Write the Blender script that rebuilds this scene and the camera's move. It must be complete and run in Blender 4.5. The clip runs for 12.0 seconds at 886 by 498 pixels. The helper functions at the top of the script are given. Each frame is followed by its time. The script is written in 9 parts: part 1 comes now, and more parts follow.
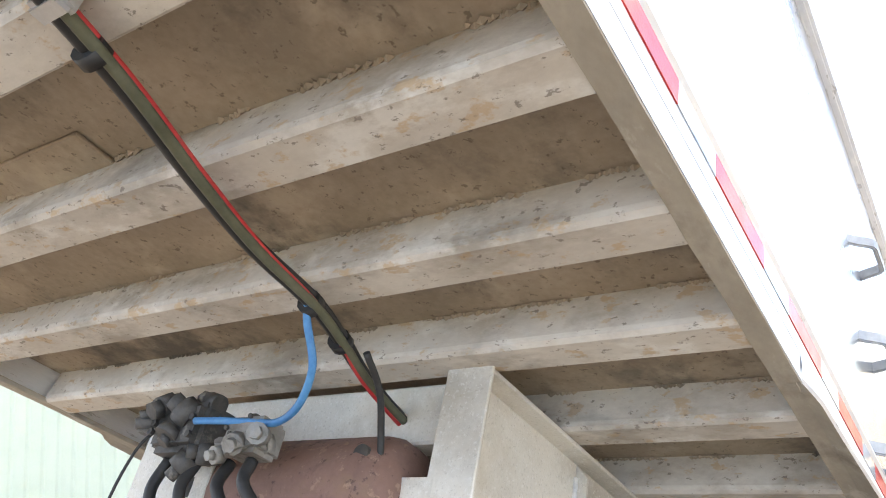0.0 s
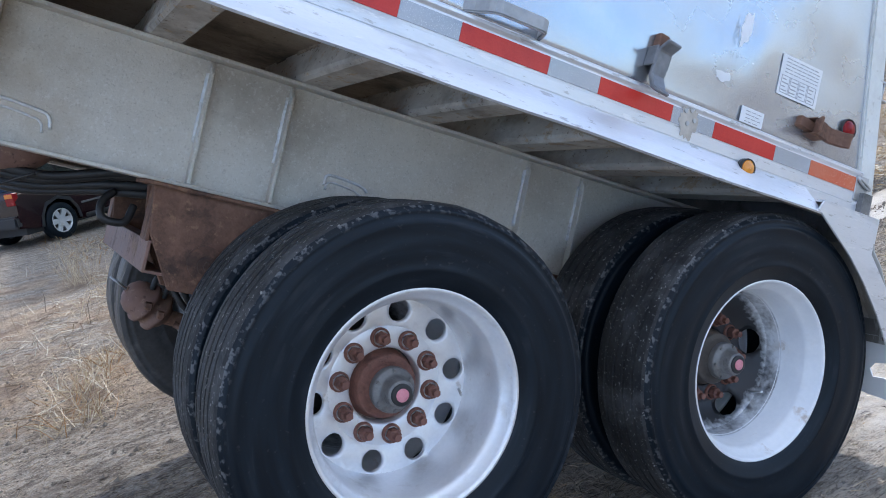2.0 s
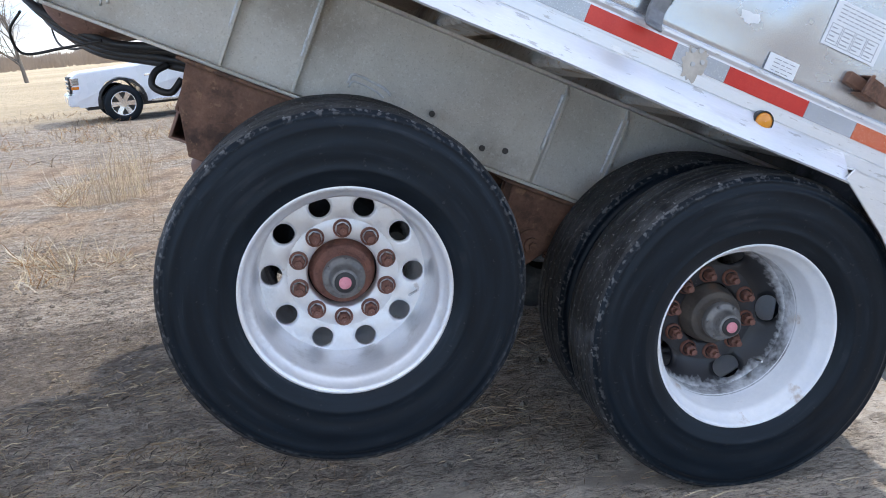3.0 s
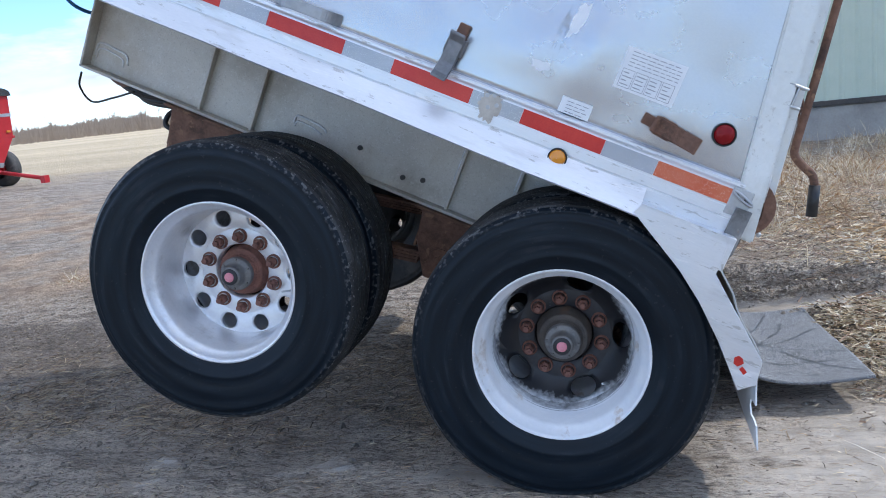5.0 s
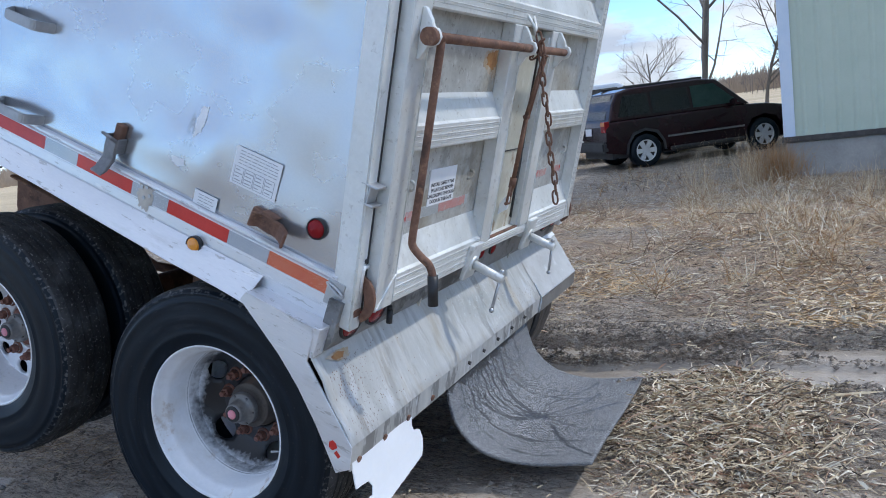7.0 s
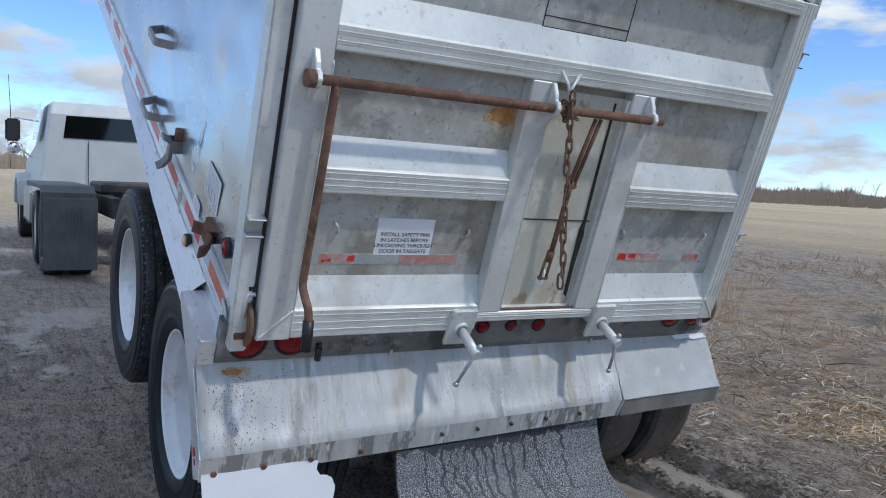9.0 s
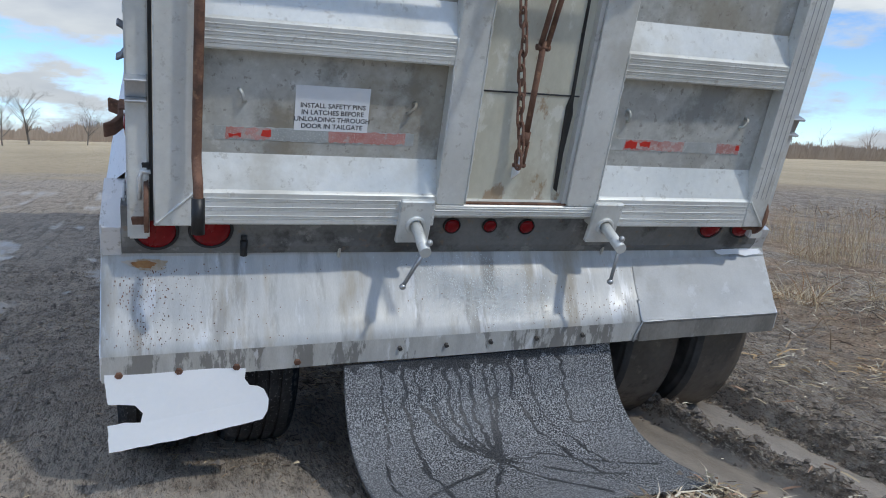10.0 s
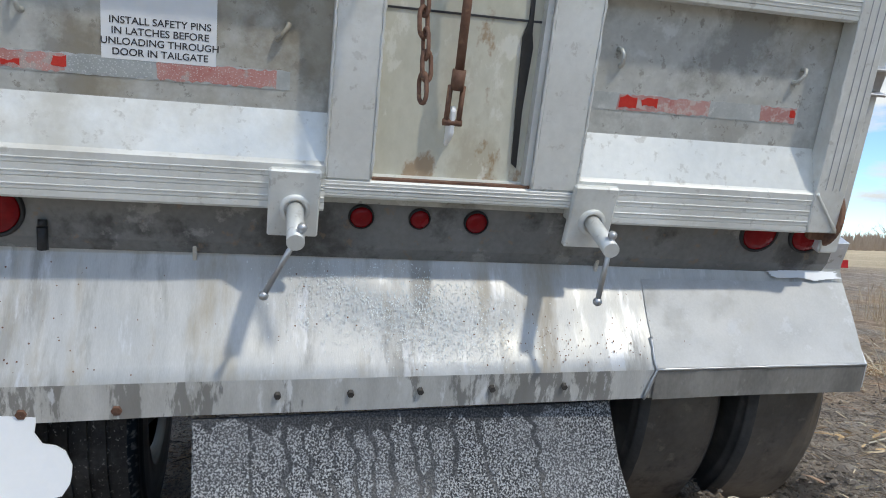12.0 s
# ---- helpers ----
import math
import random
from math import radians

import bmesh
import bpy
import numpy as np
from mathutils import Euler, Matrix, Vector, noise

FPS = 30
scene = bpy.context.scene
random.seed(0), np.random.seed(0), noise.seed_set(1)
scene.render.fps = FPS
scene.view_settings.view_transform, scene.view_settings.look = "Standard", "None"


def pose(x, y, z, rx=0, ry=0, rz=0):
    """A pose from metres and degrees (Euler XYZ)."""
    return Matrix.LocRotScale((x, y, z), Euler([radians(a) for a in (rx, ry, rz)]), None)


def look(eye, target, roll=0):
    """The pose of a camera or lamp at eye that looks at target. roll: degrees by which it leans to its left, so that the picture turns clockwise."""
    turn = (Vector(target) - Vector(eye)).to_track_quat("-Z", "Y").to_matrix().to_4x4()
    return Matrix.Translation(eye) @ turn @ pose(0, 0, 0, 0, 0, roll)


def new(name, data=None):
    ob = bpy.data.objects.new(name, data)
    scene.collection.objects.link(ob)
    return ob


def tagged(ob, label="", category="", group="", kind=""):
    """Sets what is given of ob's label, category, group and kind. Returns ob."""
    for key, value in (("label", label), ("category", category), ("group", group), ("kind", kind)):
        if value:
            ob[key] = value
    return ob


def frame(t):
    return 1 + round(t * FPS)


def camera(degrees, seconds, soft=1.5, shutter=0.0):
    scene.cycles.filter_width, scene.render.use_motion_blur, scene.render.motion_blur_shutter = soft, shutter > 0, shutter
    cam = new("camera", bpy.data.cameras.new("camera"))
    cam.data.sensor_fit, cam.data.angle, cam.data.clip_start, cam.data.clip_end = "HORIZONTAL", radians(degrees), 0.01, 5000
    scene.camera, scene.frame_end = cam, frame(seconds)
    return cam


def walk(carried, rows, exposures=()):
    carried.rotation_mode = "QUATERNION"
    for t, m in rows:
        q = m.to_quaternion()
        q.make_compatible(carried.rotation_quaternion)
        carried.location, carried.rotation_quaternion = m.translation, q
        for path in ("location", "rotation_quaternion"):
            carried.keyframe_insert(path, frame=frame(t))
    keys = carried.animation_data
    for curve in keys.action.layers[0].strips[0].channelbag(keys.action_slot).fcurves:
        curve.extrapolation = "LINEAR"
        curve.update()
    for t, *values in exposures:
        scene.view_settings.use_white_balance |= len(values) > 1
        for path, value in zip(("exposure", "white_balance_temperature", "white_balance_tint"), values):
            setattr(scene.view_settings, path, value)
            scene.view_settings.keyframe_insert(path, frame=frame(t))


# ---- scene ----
cam = camera(57.6, 12.0, soft=1.0)
PATH = [
    (0, (-3.415, -0.310, 1.980), (-1.779, 0.781, 2.345), -3.4),
    (0.5, (-3.137, -0.705, 1.865), (-1.646, 0.604, 2.115), -6.9),
    (1, (-2.791, -1.195, 1.753), (-1.445, 0.283, 1.805), -12.6),
    (1.5, (-2.363, -1.525, 1.606), (-1.221, 0.113, 1.507), -11.5),
    (2, (-1.944, -1.816, 1.609), (-1.078, -0.059, 1.203), -10.6),
    (2.5, (-1.563, -2.072, 1.57), (-1.049, -0.203, 1.076), -9.4),
    (3, (-1.265, -2.174, 1.521), (-0.969, -0.271, 0.982), -5.0),
    (3.5, (-0.909, -2.424, 1.458), (-0.75, -0.494, 0.959), -5.1),
    (5.3, (0.481, -2.633, 1.425), (-0.094, -0.751, 1.058), -6.3),
    (5.5, (0.677, -2.598, 1.445), (0.003, -0.749, 1.095), -6.4),
    (6, (1.184, -2.574, 1.450), (0.402, -0.756, 1.16), -6.9),
    (6.5, (1.679, -2.456, 1.462), (0.885, -0.644, 1.168), -7.7),
    (7, (2.081, -2.151, 1.485), (1.197, -0.384, 1.173), -7.3),
    (7.5, (2.541, -1.904, 1.532), (1.364, -0.306, 1.285), -5.4),
    (7.7, (2.688, -1.767, 1.539), (1.393, -0.261, 1.304), -3.7),
    (9.3, (3.347, -0.455, 1.398), (1.567, 0.44, 1.227), 2.4),
    (9.5, (3.356, -0.243, 1.341), (1.536, 0.567, 1.162), 1.9),
    (10, (3.21, 0.098, 1.154), (1.338, 0.752, 0.892), 1.4),
    (10.5, (3.203, 0.322, 0.909), (1.285, 0.84, 0.679), 2.2),
    (11, (2.84, 0.542, 0.781), (0.887, 0.971, 0.732), 1.0),
    (11.5, (2.455, 0.751, 0.804), (0.496, 1.154, 0.767), 1.5),
    (12, (2.509, 0.785, 0.833), (0.564, 1.249, 0.797), 1.4),
]
EXPOSE = [(0.0, 2.55, 7900, 10), (0.5, 2.15, 7700, 10), (1.0, 1.35, 5850, 10), (1.5, 1.25, 5700, 8), (2.0, 1.27, 6200, 9), (2.5, 1.49, 6720, 10), (3.5, 1.4, 6720, 10), (5.5, 1.06, 5970, 9), (6.5, 0.9, 6020, 9), (7.5, 0.72, 6070, 8), (9.5, 0.31, 6170, 7), (10.5, 0.36, 6370, 6), (11.0, 0.52, 6420, 5), (12.0, 0.68, 6720, 6)]
walk(cam, [(t, look(eye, target, roll)) for t, eye, target, roll in PATH], EXPOSE)

# ---------------------------------------------------------------- light
SUN_EL, SUN_AZ = 48.0, 33.0      # elevation; azimuth from +x towards +y
sun_dir = Vector((math.cos(radians(SUN_AZ)) * math.cos(radians(SUN_EL)), math.sin(radians(SUN_AZ)) * math.cos(radians(SUN_EL)), math.sin(radians(SUN_EL))))


def make_world():
    w = bpy.data.worlds.new("sky")
    w.use_nodes = True
    nt = w.node_tree
    nt.nodes.clear()
    out = nt.nodes.new("ShaderNodeOutputWorld")
    bg = nt.nodes.new("ShaderNodeBackground")
    sky = nt.nodes.new("ShaderNodeTexSky")
    sky.sky_type, sky.sun_disc = "NISHITA", False
    sky.sun_elevation, sky.sun_rotation = radians(SUN_EL), radians(90 - SUN_AZ)
    sky.air_density, sky.dust_density, sky.ozone_density = 0.62, 0.05, 6.0
    co = nt.nodes.new("ShaderNodeTexCoord")
    mp = nt.nodes.new("ShaderNodeMapping")
    mp.inputs["Scale"].default_value = (1.0, 1.0, 3.4)
    mp.inputs["Location"].default_value = (3.1, 1.7, 0.4)
    n1 = nt.nodes.new("ShaderNodeTexNoise")
    n1.inputs["Scale"].default_value, n1.inputs["Detail"].default_value, n1.inputs["Roughness"].default_value = 4.6, 10.0, 0.57
    r1 = nt.nodes.new("ShaderNodeValToRGB")
    r1.color_ramp.elements[0].position, r1.color_ramp.elements[1].position = 0.47, 0.568
    n2 = nt.nodes.new("ShaderNodeTexNoise")
    n2.inputs["Scale"].default_value, n2.inputs["Detail"].default_value = 5.0, 6.0
    r2 = nt.nodes.new("ShaderNodeValToRGB")
    r2.color_ramp.elements[0].color, r2.color_ramp.elements[1].color = (2.9, 3.2, 3.8, 1), (4.9, 5.05, 5.2, 1)
    r2.color_ramp.elements[0].position, r2.color_ramp.elements[1].position = 0.35, 0.65
    mix = nt.nodes.new("ShaderNodeMix")
    mix.data_type = "RGBA"
    L = nt.links.new
    L(co.outputs["Generated"], mp.inputs["Vector"])
    L(mp.outputs["Vector"], n1.inputs["Vector"])
    L(mp.outputs["Vector"], n2.inputs["Vector"])
    L(n1.outputs["Fac"], r1.inputs["Fac"])
    L(n2.outputs["Fac"], r2.inputs["Fac"])
    L(r1.outputs["Color"], mix.inputs["Factor"])
    L(sky.outputs["Color"], mix.inputs["A"])
    # an overcast is darker towards the horizon than overhead
    sep = nt.nodes.new("ShaderNodeSeparateXYZ")
    high = nt.nodes.new("ShaderNodeMapRange")
    high.inputs["To Min"].default_value, high.inputs["To Max"].default_value = 0.70, 1.75
    lit = nt.nodes.new("ShaderNodeVectorMath")
    lit.operation = "SCALE"
    L(co.outputs["Generated"], sep.inputs[0])
    L(sep.outputs["Z"], high.inputs["Value"])
    L(r2.outputs["Color"], lit.inputs[0])
    L(high.outputs["Result"], lit.inputs["Scale"])
    L(lit.outputs["Vector"], mix.inputs["B"])
    L(mix.outputs["Result"], bg.inputs["Color"])
    bg.inputs["Strength"].default_value = 0.15
    L(bg.outputs["Background"], out.inputs["Surface"])
    scene.world = w


make_world()
sun = new("sun", bpy.data.lights.new("sun", "SUN"))
sun.data.energy, sun.data.angle, sun.data.color = 1.2, radians(2.5), (1.0, 0.95, 0.88)
sun.matrix_world = look(sun_dir * 50, (0, 0, 0))

# ---------------------------------------------------------------- materials


def surf(name, c1, c2, rough=(0.4, 0.6), metal=0.0, scale=3.0, fine=40.0, bump=0.15, stretch=(1, 1, 1), stain=None, specks=None, coat=0.0, detail=6.0, spec=0.5):
    """Two tones mixed by broad and fine noise; stain: colour, scale, threshold, softness; specks: colour, scale, threshold."""
    m = bpy.data.materials.new(name)
    m.use_nodes = True
    nt = m.node_tree
    N, L = nt.nodes.new, nt.links.new
    b = nt.nodes["Principled BSDF"]
    co, mp = N("ShaderNodeTexCoord"), N("ShaderNodeMapping")
    mp.inputs["Scale"].default_value = stretch
    L(co.outputs["Object"], mp.inputs["Vector"])

    def noise_tex(sc, det=detail, rough_=0.6):
        n = N("ShaderNodeTexNoise")
        n.inputs["Scale"].default_value, n.inputs["Detail"].default_value, n.inputs["Roughness"].default_value = sc, det, rough_
        L(mp.outputs["Vector"], n.inputs["Vector"])
        return n.outputs["Fac"]

    def ramp(fac, lo, hi):
        r = N("ShaderNodeMapRange")
        r.inputs["From Min"].default_value, r.inputs["From Max"].default_value = lo, hi
        L(fac, r.inputs["Value"])
        return r.outputs["Result"]

    def blend(fac, a, bb):
        x = N("ShaderNodeMix")
        x.data_type = "RGBA"
        L(fac, x.inputs["Factor"])
        for sock, v in (("A", a), ("B", bb)):
            if isinstance(v, tuple):
                x.inputs[sock].default_value = (*v, 1)
            else:
                L(v, x.inputs[sock])
        return x.outputs["Result"]

    big, small = noise_tex(scale), noise_tex(fine, 4.0)
    add = N("ShaderNodeMath")
    add.operation = "MULTIPLY_ADD"
    add.inputs[1].default_value = 0.35
    L(small, add.inputs[0])
    L(big, add.inputs[2])
    col = blend(ramp(add.outputs[0], 0.5, 0.85), c1, c2)
    ro = N("ShaderNodeMapRange")
    ro.inputs["To Min"].default_value, ro.inputs["To Max"].default_value = rough
    L(big, ro.inputs["Value"])
    ro.inputs["From Min"].default_value, ro.inputs["From Max"].default_value = 0.3, 0.7
    rough_out, metal_out = ro.outputs["Result"], None
    for st in (stain or ()):
        fac = ramp(noise_tex(st[1], 7.0, 0.65), st[2], st[2] + st[3])
        if len(st) > 4:
            k = N("ShaderNodeMath")
            k.operation = "MULTIPLY"
            k.inputs[1].default_value = st[4]
            L(fac, k.inputs[0])
            fac = k.outputs[0]
        col = blend(fac, col, st[0])
        mx = N("ShaderNodeMath")
        mx.operation = "MULTIPLY_ADD"
        L(fac, mx.inputs[0])
        mx.inputs[1].default_value = st[5] if len(st) > 5 else 0.3
        L(rough_out, mx.inputs[2])
        rough_out = mx.outputs[0]
        if metal:
            iv = N("ShaderNodeMath")
            iv.operation = "MULTIPLY_ADD"
            iv.inputs[1].default_value, iv.inputs[2].default_value = -metal, metal
            L(fac, iv.inputs[0])
            metal_out = iv.outputs[0]
    if specks:
        v = N("ShaderNodeTexVoronoi")
        v.inputs["Scale"].default_value = specks[1]
        L(mp.outputs["Vector"], v.inputs["Vector"])
        col = blend(ramp(v.outputs["Distance"], specks[2], specks[2] * 0.6), col, specks[0])
    L(col, b.inputs["Base Color"])
    L(rough_out, b.inputs["Roughness"])
    if metal_out:
        L(metal_out, b.inputs["Metallic"])
    else:
        b.inputs["Metallic"].default_value = metal
    b.inputs["Specular IOR Level"].default_value = spec
    if coat:
        b.inputs["Coat Weight"].default_value, b.inputs["Coat Roughness"].default_value = coat, 0.08
    if bump:
        bp = N("ShaderNodeBump")
        bp.inputs["Strength"].default_value, bp.inputs["Distance"].default_value = bump, 0.01
        L(add.outputs[0], bp.inputs["Height"])
        L(bp.outputs["Normal"], b.inputs["Normal"])
    return m


M = {}
M["side"] = surf("brushed_aluminium_sheet", (0.50, 0.52, 0.545), (0.58, 0.595, 0.615), (0.17, 0.36), 0.80, 1.1, 120, 0.0, (1, 1, 1.6), stain=[((0.52, 0.52, 0.525), 1.3, 0.50, 0.30, 0.2, 0.15)])
M["rail"] = surf("worn_aluminium_rail", (0.70, 0.72, 0.75), (0.80, 0.81, 0.83), (0.25, 0.5), 0.6, 3, 90, 0.08, (0.4, 1, 2), stain=[((0.50, 0.50, 0.49), 5, 0.55, 0.15, 0.55), ((0.40, 0.39, 0.37), 30, 0.60, 0.04, 0.6), ((0.88, 0.88, 0.88), 14, 0.60, 0.04, 0.6)])
M["gate"] = surf("silver_painted_aluminium", (0.66, 0.67, 0.645), (0.79, 0.80, 0.775), (0.36, 0.58), 0.35, 3, 50, 0.12, stain=[((0.50, 0.48, 0.42), 2.2, 0.53, 0.14, 0.6), ((0.40, 0.38, 0.34), 30, 0.59, 0.06, 0.4), ((0.86, 0.87, 0.86), 7, 0.55, 0.12, 0.3)])
M["gatepanel"] = surf("weathered_gate_panel", (0.46, 0.465, 0.44), (0.66, 0.67, 0.64), (0.4, 0.65), 0.4, 4, 60, 0.15, stain=[((0.82, 0.83, 0.82), 16, 0.55, 0.1, 0.5), ((0.28, 0.27, 0.245), 4, 0.51, 0.12, 0.75), ((0.34, 0.295, 0.215), 1.8, 0.53, 0.12, 0.65), ((0.24, 0.22, 0.19), 40, 0.60, 0.04, 0.6)])
M["chute"] = surf("stained_aluminium_apron", (0.45, 0.45, 0.43), (0.57, 0.57, 0.555), (0.40, 0.58), 0.3, 4, 80, 0.06, (1.1, 5.0, 1.1), stain=[((0.26, 0.25, 0.23), 1.9, 0.54, 0.10, 0.55), ((0.40, 0.345, 0.26), 1.5, 0.56, 0.12, 0.65), ((0.66, 0.67, 0.68), 2.4, 0.58, 0.06, 0.7, -0.15), ((0.36, 0.22, 0.10), 9, 0.69, 0.05, 0.6)])
M["lip"] = surf("wet_streaked_apron_lip", (0.44, 0.44, 0.42), (0.60, 0.60, 0.58), (0.35, 0.55), 0.3, 3, 60, 0.06, (1.6, 5.5, 1.6), stain=[((0.17, 0.165, 0.155), 2.4, 0.52, 0.04, 0.75, -0.1), ((0.70, 0.71, 0.72), 3.6, 0.60, 0.05, 0.7)])
M["door"] = surf("cream_grey_grain_door", (0.56, 0.55, 0.45), (0.70, 0.685, 0.58), (0.4, 0.6), 0.15, 4, 60, 0.1, (1, 1, 0.6), stain=[((0.42, 0.37, 0.26), 4, 0.54, 0.1, 0.6), ((0.34, 0.20, 0.09), 9, 0.60, 0.05, 0.7), ((0.80, 0.79, 0.72), 14, 0.58, 0.05, 0.6)])
M["patch"] = surf("bright_patch_sheet", (0.43, 0.435, 0.43), (0.55, 0.555, 0.55), (0.45, 0.65), 0.15, 3, 80, 0.05, (1.0, 2.0, 3.0), stain=[((0.40, 0.385, 0.35), 2.2, 0.54, 0.12, 0.6), ((0.66, 0.67, 0.68), 5, 0.58, 0.08, 0.6)])
M["darklip"] = surf("wet_dark_patch_lip", (0.17, 0.165, 0.155), (0.30, 0.29, 0.27), (0.35, 0.5), 0.2, 5, 60, 0.08, (1, 2, 1), stain=[((0.42, 0.42, 0.41), 6, 0.62, 0.06, 0.7)])
M["tape_base"] = surf("peeled_tape_film", (0.40, 0.42, 0.415), (0.52, 0.54, 0.53), (0.4, 0.6), 0.2, 20, 200, 0.1, stain=[((0.62, 0.63, 0.62), 30, 0.55, 0.06, 0.7)])
# grimy lamp panel; its base is also darkened for shade under the gate
M["lampbar"] = surf("grimy_shaded_lamp_panel", (0.17, 0.17, 0.168), (0.27, 0.27, 0.265), (0.38, 0.6), 0.3, 4, 70, 0.10, stain=[((0.06, 0.057, 0.052), 5, 0.53, 0.1, 0.7), ((0.44, 0.43, 0.41), 9, 0.60, 0.05, 0.6), ((0.30, 0.21, 0.14), 26, 0.60, 0.05, 0.5)])
M["greyink"] = surf("fine_grey_print", (0.26, 0.27, 0.29), (0.40, 0.41, 0.43), (0.5, 0.7), 0.0, 60, 200, 0.0)
M["rusttint"] = surf("faint_rust_wash", (0.44, 0.33, 0.20), (0.56, 0.50, 0.42), (0.5, 0.7), 0.1, 14, 60, 0.05, stain=[((0.34, 0.19, 0.08), 18, 0.55, 0.08, 0.6)])
M["smear"] = surf("brown_grey_scuff", (0.40, 0.36, 0.31), (0.55, 0.51, 0.45), (0.5, 0.7), 0.2, 20, 90, 0.1)
M["ruststain"] = surf("orange_rust_bloom", (0.30, 0.115, 0.03), (0.48, 0.26, 0.10), (0.6, 0.8), 0.0, 16, 60, 0.1, stain=[((0.20, 0.08, 0.03), 14, 0.56, 0.1, 0.8)])
M["under"] = surf("dusty_aluminium_underside", (0.46, 0.41, 0.35), (0.60, 0.55, 0.48), (0.6, 0.85), 0.0, 4, 60, 0.3, (1, 0.6, 1), stain=[((0.26, 0.21, 0.16), 5, 0.51, 0.16, 0.65), ((0.72, 0.70, 0.65), 9, 0.54, 0.10, 0.55), ((0.46, 0.30, 0.15), 19, 0.57, 0.06, 0.6), ((0.13, 0.10, 0.08), 58, 0.61, 0.04, 0.65), ((0.14, 0.125, 0.11), 2.4, 0.56, 0.12, 0.6)])
M["weldbright"] = surf("bright_aluminium_weld", (0.66, 0.66, 0.65), (0.84, 0.84, 0.83), (0.3, 0.5), 0.5, 30, 120, 0.3, stain=[((0.40, 0.37, 0.32), 18, 0.55, 0.1, 0.6)])
M["foot"] = surf("grimy_rail_foot", (0.30, 0.26, 0.21), (0.42, 0.37, 0.30), (0.6, 0.85), 0.0, 5, 60, 0.3, (0.5, 1, 1), stain=[((0.18, 0.15, 0.12), 5, 0.53, 0.12, 0.7), ((0.60, 0.56, 0.50), 12, 0.58, 0.08, 0.5)])
M["floorunder"] = surf("grimy_bed_floor_underside", (0.26, 0.21, 0.155), (0.40, 0.33, 0.255), (0.7, 0.9), 0.0, 3, 50, 0.3, stain=[((0.085, 0.078, 0.07), 2.0, 0.51, 0.14, 0.85), ((0.46, 0.39, 0.30), 6, 0.56, 0.12, 0.6), ((0.10, 0.075, 0.055), 52, 0.60, 0.05, 0.6)])
M["beam"] = surf("dusty_aluminium_beam", (0.56, 0.525, 0.46), (0.72, 0.685, 0.61), (0.40, 0.65), 0.2, 3, 150, 0.25, stain=[((0.36, 0.315, 0.25), 2.2, 0.50, 0.18, 0.65), ((0.82, 0.81, 0.78), 110, 0.56, 0.07, 0.40), ((0.30, 0.26, 0.21), 130, 0.58, 0.06, 0.30), ((0.46, 0.38, 0.27), 1.6, 0.54, 0.12, 0.5)])


